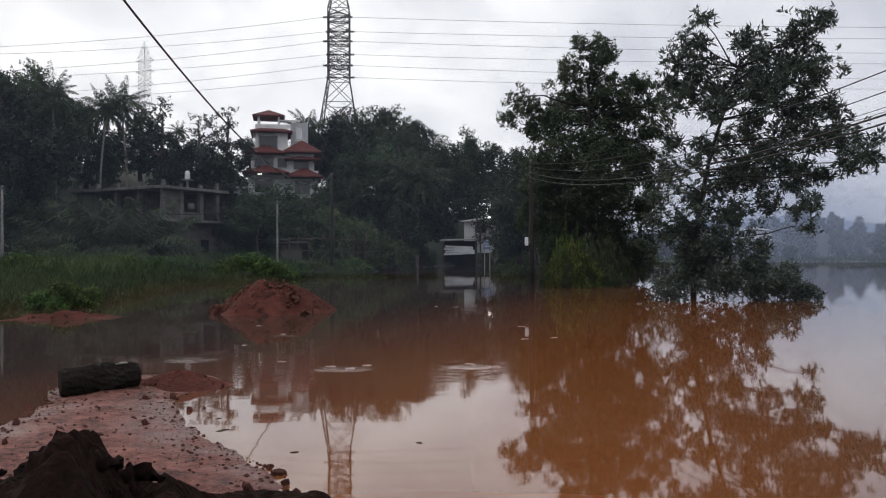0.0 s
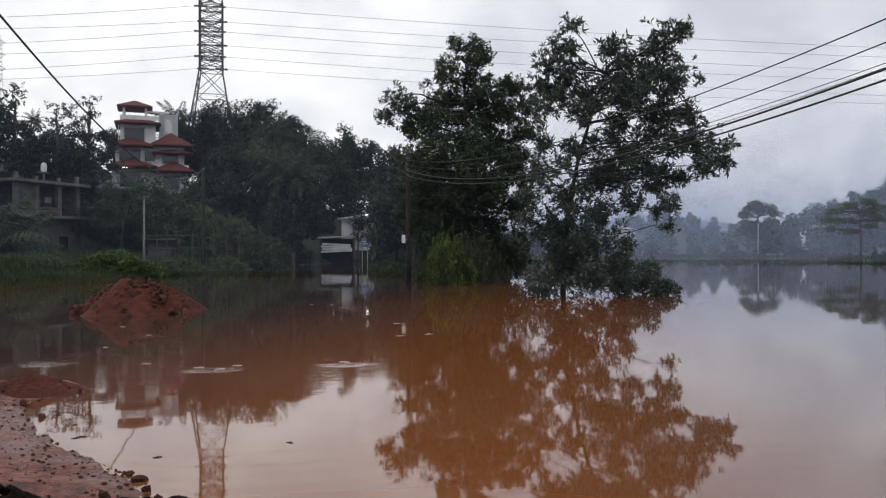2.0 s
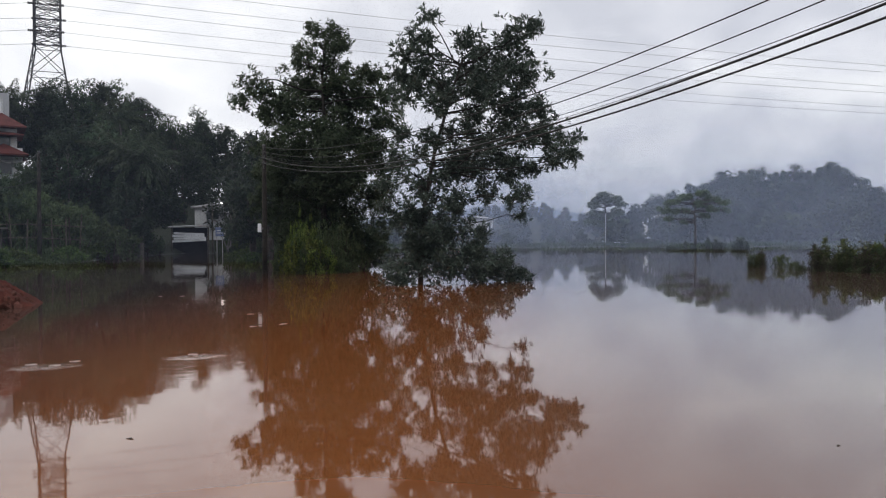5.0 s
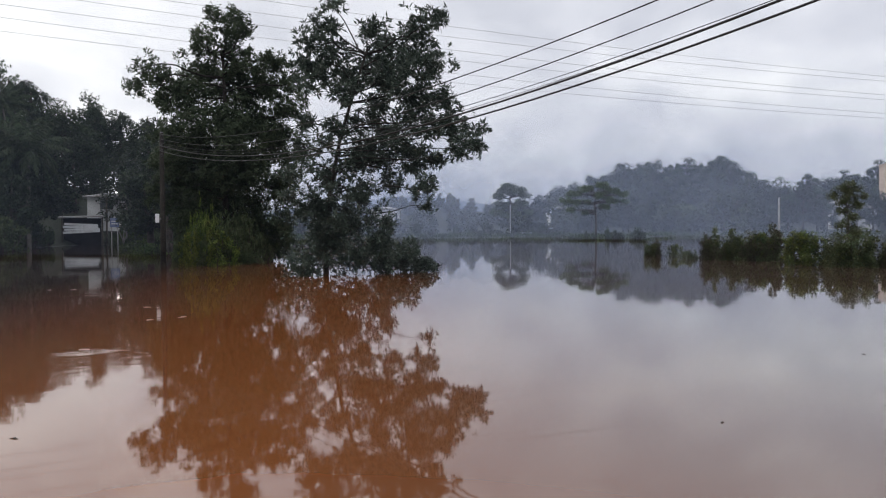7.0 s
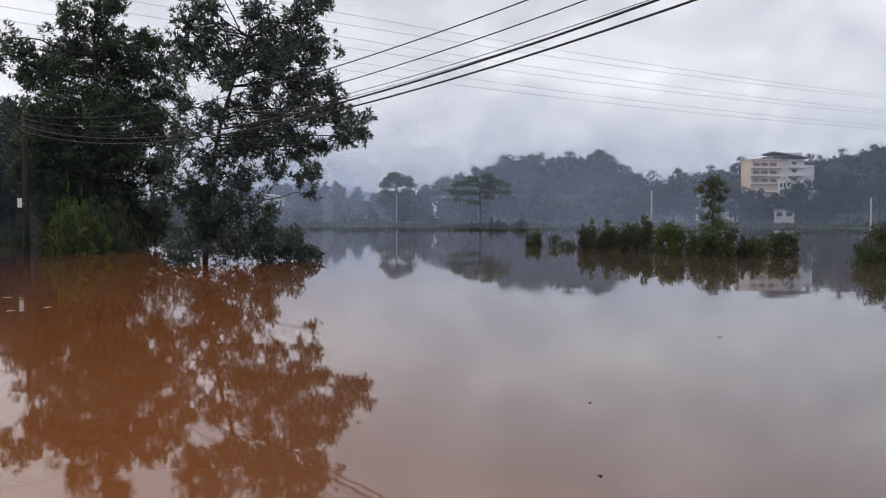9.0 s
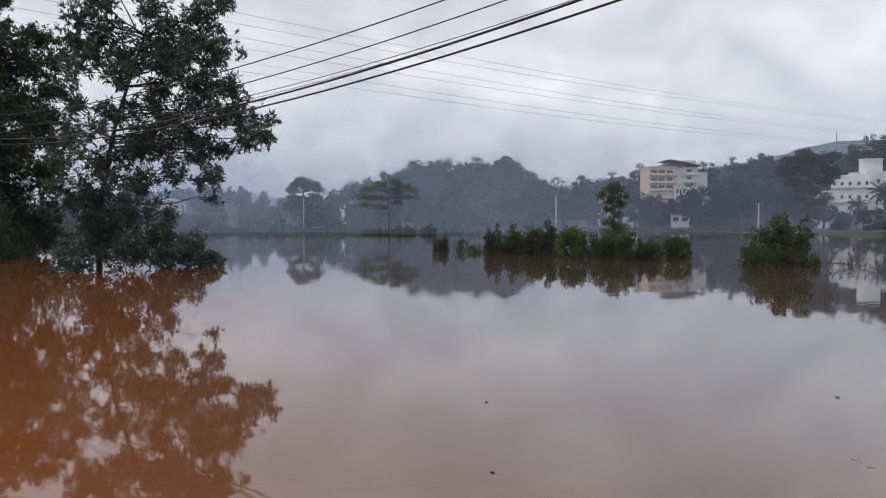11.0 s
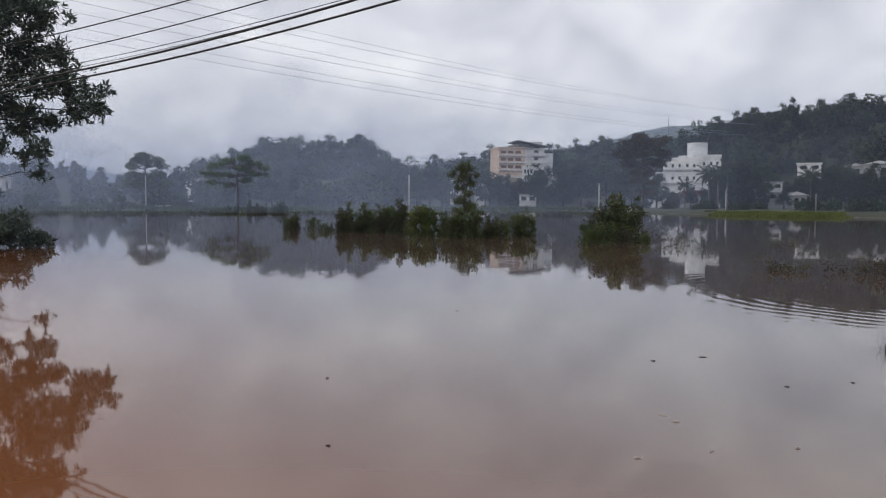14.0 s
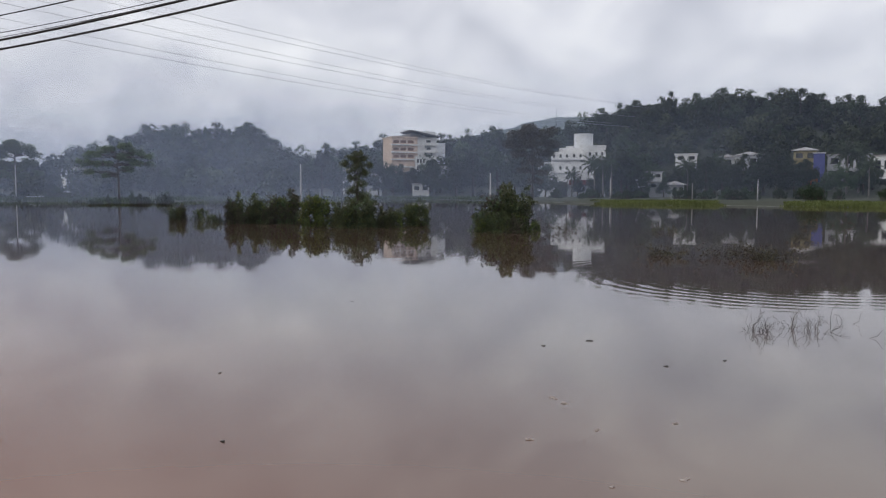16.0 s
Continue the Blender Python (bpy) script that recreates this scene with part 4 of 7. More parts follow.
# ---- woods on the far hills ----
def woods(label, az0, az1, d0, d1, count, seed, hmin, hmax, leaf_n, size, mat=None):
    rng = np.random.default_rng(seed)
    out = Form()
    for _ in range(count):
        az, d = rng.uniform(az0, az1), math.sqrt(rng.uniform(d0 * d0, d1 * d1))
        p = bearing(az, d)
        g = land_z(p.x, p.y)
        if g < 0.3:
            continue
        h = hmin + (hmax - hmin) * rng.random() ** 2
        r = h * rng.uniform(0.30, 0.5)
        L = []
        for k in range(8):
            a, q = k * 2.4 + rng.uniform(0, 1), math.sqrt((k + 0.5) / 8)
            L.append((p.x + r * 0.7 * q * math.cos(a), p.y + r * 0.7 * q * math.sin(a), g + h * (0.20 + 0.66 * (1 - q * q * 0.75) * rng.uniform(0.35, 1)), r * rng.uniform(0.3, 0.48)))
        for k in range(3):
            a = rng.uniform(0, 6.283)
            L.append((p.x + r * 0.7 * math.cos(a), p.y + r * 0.7 * math.sin(a), g + h * 0.12, r * 0.34))
        pts, dd, _ = lobe_points(L, leaf_n, rng, 0.7)
        way = rng.normal(size=dd.shape)
        way -= dd * (way * dd).sum(1)[:, None] * 0.85
        away = pts - (p.x, p.y, g + h * 0.35)
        away /= np.linalg.norm(away, axis=1)[:, None] + 1e-9
        out.leaves(pts, way, size * (0.7 + 0.6 * rng.random(leaf_n)), size * 0.75, rng, face=dd + rng.normal(size=dd.shape) * 0.3, soft=dd * 0.7 + away * 0.7 + rng.normal(size=dd.shape) * 0.06)
    return whole("far_woods", out, mat or LEAF_FAR, label, "woods", kind="stuff")


woods("wooded hill in bluish mist across the flood", 33, 50, 190, 340, 150, 61, 5, 12.5, 430, 0.9)
woods("misty low woods on the far shore", 13, 34, 172, 300, 140, 62, 3, 6.5, 300, 0.7)
woods("wooded rise behind the flooded field", 49, 70, 236, 350, 150, 63, 5, 13, 430, 0.9)
woods("steep wooded hill above the houses", 68, 97, 222, 330, 250, 64, 5, 11, 430, 0.9)

# single trees that stand out on the far hills
FARTREE = [broadleaf(41 + k, 10.0, r, LEAF_FAR, 1000, 4, 0.36, 0.30, l, None, fl, 18, 0.12) for k, (r, l, fl) in enumerate((
    (4.4, "rounded dark tree on the misty hill", 0.8), (5.2, "spreading flat-crowned tree on the misty hill", 0.55), (3.4, "tall narrow tree on the misty hill", 0.95)))]
for ob in FARTREE:
    tagged(ob, group="trees on the far hills")
far_used = set()


def far_tree(kind, az, d, h, wide=1.0):
    p = bearing(az, d)
    m = pose(p.x, p.y, land_z(p.x, p.y) - 0.3, 0, 0, az * 91 % 360) @ Matrix.Diagonal((h * wide / 10.5, h * wide / 10.5, h / 10.5, 1))
    if kind in far_used:
        return clone(FARTREE[kind], m)
    far_used.add(kind)
    FARTREE[kind].matrix_basis = m


rng = np.random.default_rng(67)
for az0, az1, d0, d1, n, h0, h1 in ((34.5, 49, 196, 235, 18, 6, 11), (36, 48.5, 245, 325, 22, 7, 13), (50, 66, 225, 330, 20, 6, 12), (66, 74, 240, 310, 22, 7, 11),
                                    (70, 92, 205, 250, 24, 5, 8), (71, 92, 250, 305, 36, 7, 12), (17, 33, 190, 300, 14, 4, 7)):
    for k in range(n):
        az = az0 + (az1 - az0) * (k + rng.random()) / n
        d = rng.uniform(d0, d1)
        far_tree(int(rng.integers(2 if az0 > 65 else 3)), az, d, rng.uniform(h0, h1), rng.uniform(0.85, 1.2))
# crowns along the skyline
for az, d, top, kind in ((37.6, 318, 4.1, 1), (38.8, 320, 3.9, 0), (40.1, 320, 4.8, 0), (41.2, 322, 4.9, 1), (42.3, 322, 4.6, 2), (43.4, 322, 5.1, 0), (45.5, 322, 5.25, 1), (46.5, 324, 4.6, 0), (48.4, 326, 3.5, 1), (51.6, 328, 3.5, 1), (53.3, 330, 3.9, 0), (60.1, 328, 4.4, 0), (62.0, 328, 4.3, 1), (64.0, 326, 4.4, 0), (74.6, 300, 6.4, 1), (75.6, 300, 6.6, 1), (76.8, 300, 6.7, 0), (78.2, 300, 6.8, 1), (79.6, 300, 6.9, 0), (80.9, 300, 7.1, 0), (82.2, 300, 7.0, 1), (83.4, 300, 7.0, 1), (84.8, 300, 6.6, 0), (73.4, 300, 5.9, 0)):
    p = bearing(az, d)
    far_tree(kind, az, d, max(4.0, 1.6 + d * math.tan(radians(top)) - land_z(p.x, p.y)), 1.35)

# trees before the blocks and the houses
for az, d, top, kind in ((55.2, 222, 2.5, 0), (55.9, 220, 2.3, 1), (56.6, 221, 2.3, 0), (57.3, 219, 2.1, 1), (58.0, 222, 2.3, 0), (58.7, 220, 2.6, 2), (59.4, 222, 2.9, 0), (60.2, 224, 3.0, 1), (61.0, 222, 2.8, 0), (54.5, 224, 2.3, 0),
                         (79.4, 196, 1.6, 0), (80.3, 198, 1.9, 1), (81.3, 196, 2.3, 0), (82.3, 198, 2.2, 1), (83.2, 194, 1.4, 0), (85.9, 194, 1.3, 0), (87.6, 192, 1.6, 1), (88.4, 194, 2.2, 0), (77.8, 206, 1.8, 1), (75.6, 206, 1.7, 0), (73.0, 200, 3.1, 1), (72.4, 202, 2.4, 0), (76.9, 200, 1.5, 2)):
    p = bearing(az, d)
    far_tree(kind, az, d, max(3.0, 1.6 + d * math.tan(radians(top)) - land_z(p.x, p.y)), 1.15)

# ---- poles, tower and lines ----
def utility_pole(az, d, h, mat, label, r=0.13, z=None, arms=0, category="utility pole", lean=0.0):
    ob = new("utility_pole")
    p = bearing(az, d)
    g = (land_z(p.x, p.y) if z is None else z)
    ob.matrix_basis = pose(p.x, p.y, g, 0, lean, -az)
    tagged(ob, label, category, "utility poles")
    part("shaft", Form().tube([(0, 0, -0.6), (0, 0, h * 0.4), (0, 0, h * 0.75), (0, 0, h)], (r, r * 0.88, r * 0.76, r * 0.66), 12), mat, ob, smooth=True)
    part("cap", Form().tube([(0, 0, h + 0.003), (0, 0, h + 0.05)], (r * 0.7, r * 0.5), 10), STEEL, ob)
    for k in range(arms):
        zz = h - 0.15 - 0.22 * k
        part("bracket", Form().box(-0.03, 0.03, -r - 0.16, -r * 0.6, zz - 0.03, zz + 0.03, 0.006), STEEL, ob)
        part("insulator", Form().tube([(0, -r - 0.16, zz - 0.07), (0, -r - 0.16, zz - 0.02), (0, -r - 0.16, zz + 0.02), (0, -r - 0.16, zz + 0.07)], (0.03, 0.05, 0.05, 0.03), 8), INSULATOR, ob)
    return ob


pole_a = utility_pole(6.48, 37.6, 6.05, WOOD_DARK, "dark weathered utility pole standing in the flood", 0.13, 0.0, 5)
box = part("meter_box", Form().box(-0.32, -0.15, -0.22, -0.06, 1.98, 2.38, 0.02), WHITE_PAINT, pole_a, "small white meter box")
part("bracket", Form().box(-0.17, -0.06, -0.10, -0.04, 2.1, 2.2, 0.01), STEEL, pole_a)
utility_pole(-8.12, 64, 7.9, WOOD_DARK, "tall dark utility pole at the edge of the slope", 0.16, None, 2)
utility_pole(-12.0, 58, 5.1, POLE_GREY, "pale concrete pole in the tall grass", 0.09, 0.35, 1)
utility_pole(-29.5, 56, 5.6, POLE_GREY, "thin grey concrete pole by the dark trees", 0.10, 0.3, 1)
utility_pole(30.98, 166, 6.9, CONCRETE_POLE, "pale concrete pole on the far shore", 0.12, 0.0, 1)
utility_pole(49.36, 150, 7.2, CONCRETE_POLE, "pale concrete pole beyond the flooded shrubs", 0.17, -0.3, 1)
utility_pole(63.15, 140, 6.0, CONCRETE_POLE, "leaning concrete pole beyond the shrubs", 0.16, None, 1)
utility_pole(71.75, 150, 3.7, CONCRETE_POLE, "pale concrete pole at the grassy bank", 0.11, None, 1)
utility_pole(81.65, 118, 2.9, CONCRETE_POLE, "slim concrete pole at the grassy bank", 0.085, None, 1)
utility_pole(77.4, 125, 2.5, POLE_GREY, "short concrete post at the grassy bank", 0.11, None, 0)
utility_pole(2.75, 104, 6.0, WOOD_OLD, "dark pole with a lit street lamp", 0.12, None, 0)


def street_lamp(az, d, z, label):
    ob = thing("street_lamp", bearing(az, d, z), label, "street lamp", "lit lamps", rz=-az)
    part("housing", Form().box(-0.32, 0.32, -0.14, 0.14, 0.0, 0.12, 0.03), STEEL, ob)
    part("lens", Form().box(-0.26, 0.26, -0.12, 0.12, -0.12, -0.003, 0.03), BULB, ob, "glowing white lens")
    part("arm", Form().tube([(0.3, 0, 0.06), (0.7, 0, 0.02), (1.2, 0, -0.2)], 0.035, 6), STEEL, ob)
    return ob


street_lamp(3.46, 103, 6.45, "lit street lamp at the end of the road")
street_lamp(-3.6, 92, 5.95, "lit street lamp under the trees")
street_lamp(-13.25, 96, 11.3, "lit porch lamp on the house")


def cable(label, fun, n, r, mat, kind="cable", name="overhead_cable"):
    pts = [fun(s) for s in np.linspace(0, 1, n)]
    return whole(name, Form().tube(pts, r, 6, False), mat, label, kind, "overhead cables", smooth=True)


A = bearing(6.48, 37.6)


def low_line(z0, a, b, off=0.0):
    def at(s):
        q = s * 38.6
        return (A.x - 0.11 + off + q * 0.14, A.y - q, z0 + a * q + b * q * q)
    return at


for z0, a, b, r, off in ((5.994, -0.15238, 0.00406, 0.011, 0.0), (5.783, -0.16783, 0.00446, 0.010, 0.0), (5.62, -0.1695, 0.00435, 0.006, 0.0),
                         (5.497, -0.18067, 0.00481, 0.019, 0.0), (5.246, -0.16922, 0.00452, 0.017, 0.0), (5.56, -0.1742, 0.00452, 0.005, 0.0)):
    cable("black low-voltage cable sagging from the flooded pole", low_line(z0, a, b, off), 40, r, CABLE)
utility_pole(97.2, 9.6, 6.5, CONCRETE_POLE, "concrete utility pole beside the bank", 0.15, 0.0, 5)

W = bearing(-8.12, 66)


def left_line(s):
    q = s * 66
    return (W.x + (-4.84 - W.x) * q / W.y, W.y - q, 8.3 - 0.1895 * q + 0.00292 * q * q)


cable("thick black cable sagging towards the dark pole", left_line, 44, 0.024, CABLE)
C = bearing(-12.0, 58)
cable("black cable slung between the poles on the slope", lambda s: (W.x + (C.x - W.x) * s, W.y + (C.y - W.y) * s, 6.4 + (5.2 - 6.4) * s - 0.9 * s * (1 - s) * 4 * 0.5), 14, 0.025, CABLE)
D = bearing(-22, 60)
cable("black cable slung towards the unfinished building", lambda s: (C.x + (D.x - C.x) * s, C.y + (D.y - C.y) * s, 5.2 - 0.4 * s - 0.5 * s * (1 - s) * 4), 14, 0.025, CABLE)


def lattice_tower(at, base, waist, z_waist, z_top, z_peak, arms, reach, label, rz, r=0.085):
    ob = thing("transmission_tower", at, label, "transmission tower", rz=rz)
    half = lambda z: np.interp(z, (0, z_waist, z_top, z_peak), (base / 2, waist / 2, waist / 2, 0.12))
    corner = lambda k, z: ((-1, 1, 1, -1)[k] * half(z), (-1, -1, 1, 1)[k] * half(z), z)
    for k in range(4):
        part("leg", Form().tube([corner(k, z) for z in (-1.0, z_waist, z_top, z_peak)], (r * 1.5, r * 1.1, r, r * 0.7), 4), TOWER_STEEL, ob)
    zs = [0.0]
    while zs[-1] < z_waist - 1.5:
        zs.append(min(z_waist, zs[-1] + max(2.2, half(zs[-1]) * 1.25)))
    zs[-1] = z_waist
    zs += list(np.linspace(z_waist, z_top, 10)[1:]) + list(np.linspace(z_top, z_peak, 4)[1:-1])
    for z0, z1 in zip(zs, zs[1:]):
        f = Form()
        for k in range(4):
            a0, b0, a1, b1 = corner(k, z0), corner((k + 1) % 4, z0), corner(k, z1), corner((k + 1) % 4, z1)
            for p, q in ((a0, b1), (b0, a1), (a1, b1)):
                f.tube([p, q], r * 0.6, 4, False)
        part("bracing_panel", f, TOWER_STEEL, ob)
    for z in arms:
        for sx in (-1, 1):
            f = Form()
            tip = (sx * reach, 0, z)
            w = half(z)
            for p in ((sx * w, -w, z - 0.1), (sx * w, w, z - 0.1), (sx * w, -w, z + 1.1), (sx * w, w, z + 1.1)):
                f.tube([p, tip], r * 0.65, 4, False)
            for s in (0.35, 0.7):
                f.tube([(sx * (w + (reach - w) * s), -w * (1 - s), z), (sx * (w + (reach - w) * s), w * (1 - s), z)], r * 0.5, 4, False)
            part("crossarm", f, TOWER_STEEL, ob)
    return ob


T = bearing(-7.57, 120)
TZ = land_z(T.x, T.y)
ARMS = (30.5, 34.1, 37.7)
lattice_tower((T.x, T.y, TZ), 9.0, 3.2, 28.2 - TZ, 38.8 - TZ, 45.0 - TZ, [z - TZ for z in ARMS], 3.0, "grey steel lattice transmission tower above the trees", -7.57 - 78)
T2 = bearing(-20.94, 260)
TZ2 = land_z(T2.x, T2.y)
lattice_tower((T2.x, T2.y, TZ2), 7.0, 2.6, 52 - TZ2, 63 - TZ2, 68 - TZ2, [z - TZ2 for z in (54.5, 58.5, 62)], 3.6, "distant pale steel transmission tower on the hill", -21, 0.045)
T3 = bearing(74.2, 300)


def span(p, q, sag):
    p, q = Vector(p), Vector(q)
    return lambda s: tuple(p.lerp(q, s) - Vector((0, 0, sag * 4 * s * (1 - s))))


turn = radians(7.57 + 78)
ax = Vector((math.cos(turn), -math.sin(turn), 0))
for k, z in enumerate(ARMS):
    for sx in (-1, 1):
        tip = Vector((T.x, T.y, z - (1.25 if sx < 0 else 0.8))) + ax * sx * 3.0
        right = (T3.x + (2 if sx > 0 else -2), T3.y + sx * 3, 25.2 + 3.6 * k + (1.6 if sx > 0 else 0))
        left = (-190, 105 + sx * 3, z + 0.3)
        for end, sag, off in ((right, 4.4, Vector((2.1, 0, 0))), (left, 6.5, Vector((-2.1, 0, 0)))):
            cable("thin high-voltage conductor across the sky", span(tip + off, end, sag), 48, 0.029, WIRE_GREY, name="power_line")
            ob = thing("insulator_string", tip, "dark string of insulator discs on a crossarm", "insulator", "insulator strings")
            f = Form()
            for s in np.linspace(0.25, 1, 8):
                c = off * float(s)
                f.tube([tuple(c - off * 0.04), tuple(c + off * 0.04)], 0.17, 8)
            f.tube([(0, 0, 0), tuple(off)], 0.04, 5, False)
            part("disc_string", f, INSULATOR, ob)


# ---- buildings ----
def window(parent, x0, x1, z0, z1, y, frame_mat, n=2, sill=True, depth=0.12, pane_mat=None):
    """A window in a wall whose face is at y, looking towards -y: frame, sill and panes."""
    # block behind the panes, its near-black colour standing for the room's shade
    ob = part("window", Form().box(x0, x1, y - 0.02, y + depth, z0, z1), OPENING_SHADE, parent)
    t = max(0.05, (x1 - x0) * 0.06)
    fr = Form()
    for a, b, c, d in ((x0 - t, x0, z0 - t, z1 + t), (x1, x1 + t, z0 - t, z1 + t), (x0, x1, z1, z1 + t), (x0, x1, z0 - t, z0)):
        fr.box(a, b, y - 0.07, y + 0.03, c, d)
    part("frame", fr, frame_mat, ob)
    w = (x1 - x0) / n
    for k in range(n):
        part("pane", Form().box(x0 + k * w + 0.03, x0 + (k + 1) * w - 0.03, y - 0.045, y - 0.025, z0 + 0.03, z1 - 0.03), pane_mat or GLASS_DARK, ob)
    if sill:
        part("sill", Form().box(x0 - 0.12, x1 + 0.12, y - 0.16, y - 0.021, z0 - t - 0.09, z0 - t - 0.003), frame_mat, ob)
    return ob


def hip_roof(form, x0, x1, y0, y1, z, h, over=0.6, thick=0.16, ridge=0.5):
    """A tiled hip roof with its eaves thickness."""
    x0, x1, y0, y1 = x0 - over, x1 + over, y0 - over, y1 + over
    r = min(x1 - x0, y1 - y0) / 2 * (1 - 0.0)
    cx, cy = (x0 + x1) / 2, (y0 + y1) / 2
    if x1 - x0 >= y1 - y0:
        a, b = (x0 + r, cy), (x1 - r, cy)
    else:
        a, b = (cx, y0 + r), (cx, y1 - r)
    v = [(x0, y0, z), (x1, y0, z), (x1, y1, z), (x0, y1, z), (x0, y0, z + thick), (x1, y0, z + thick), (x1, y1, z + thick), (x0, y1, z + thick),
         (a[0], a[1], z + thick + h), (b[0] + 0.01, b[1], z + thick + h)]
    f = [(3, 2, 1, 0), (0, 1, 5, 4), (1, 2, 6, 5), (2, 3, 7, 6), (3, 0, 4, 7)]
    if x1 - x0 >= y1 - y0:
        f += [(4, 5, 9, 8), (5, 6, 9), (6, 7, 8, 9), (7, 4, 8)]
    else:
        f += [(4, 5, 8), (5, 6, 9, 8), (6, 7, 9), (7, 4, 8, 9)]
    return form.add(v, f)


def house_red():
    """White villa on the slope, three storeys with red tiled roofs and a roof pavilion."""
    d = 100
    ob = new("house")
    ob.matrix_basis = facing(-11.6, d, 0.55)
    tagged(ob, "white three-storey villa with red tiled roofs", "house")
    part("wall", Form().box(-4.3, 4.4, 0.0, 7, 6.0, 11.6), PLASTER, ob)
    part("wall", Form().box(-3.9, 3.9, 0.6, 7, 11.6, 14.0), PLASTER, ob)
    part("wall", Form().box(-3.4, 0.6, 0.9, 6, 14.0, 17.0), PLASTER, ob)
    part("stair_tower", Form().box(1.0, 3.2, 2.0, 5, 14.0, 18.0, 0.04), PLASTER_GREY, ob, "grey rendered stair tower")
    part("roof", hip_roof(Form(), -4.3, 0.2, -1.8, 4, 11.0, 1.1), ROOF_RED, ob)
    part("roof", hip_roof(Form(), 0.9, 4.3, -1.6, 5, 10.6, 1.3), ROOF_RED, ob)
    part("roof", hip_roof(Form(), -3.9, -0.3, -0.6, 4, 13.6, 1.2), ROOF_RED, ob)
    part("roof", hip_roof(Form(), 0.6, 4.2, -0.4, 5, 13.8, 1.7), ROOF_RED, ob)
    part("roof", hip_roof(Form(), 0.7, 4.0, -0.7, 4, 12.9, 0.5, 0.5), ROOF_RED, ob)
    part("roof", hip_roof(Form(), -3.4, 0.6, 0.3, 5.5, 16.4, 0.9), ROOF_RED, ob)
    pav = part("pavilion", hip_roof(Form(), -3.2, -0.3, 1.2, 4.4, 18.5, 0.95, 0.55), ROOF_RED, ob)
    for x, y in ((-3.0, 1.4), (-0.5, 1.4), (-3.0, 4.2), (-0.5, 4.2)):
        part("column", Form().box(x - 0.14, x + 0.14, y - 0.14, y + 0.14, 17.0, 18.5), PLASTER, pav)
    part("parapet", Form().box(-3.4, 1.0, 0.9, 1.05, 17.003, 17.5), PLASTER, ob)
    part("beam", Form().box(-0.5, 2.2, 1.4, 1.65, 18.0, 18.2), PLASTER, ob)
    for x0, x1, z0, z1, y in ((-2.9, -0.7, 14.4, 16.0, 0.9), (-3.6, -1.2, 12.0, 13.2, 0.6), (1.4, 3.2, 11.8, 13.1, 0.6), (-3.4, -1.2, 8.8, 10.4, 0.0), (1.5, 3.3, 8.6, 10.2, 0.0), (-0.6, 0.5, 12.0, 13.2, 0.6), (-3.4, -1.2, 6.3, 7.8, 0.0)):
        window(ob, x0, x1, z0, z1, y, PLASTER_GREY, 3)
    w = window(ob, 1.6, 2.5, 15.8, 17.4, 2.0, PLASTER, 1, pane_mat=SHEET_WHITE)
    part("downpipe", Form().tube([(-3.55, 0.5, 12), (-3.55, 0.5, 16.2)], 0.06, 6), PLASTER, ob)
    return ob


house_red()


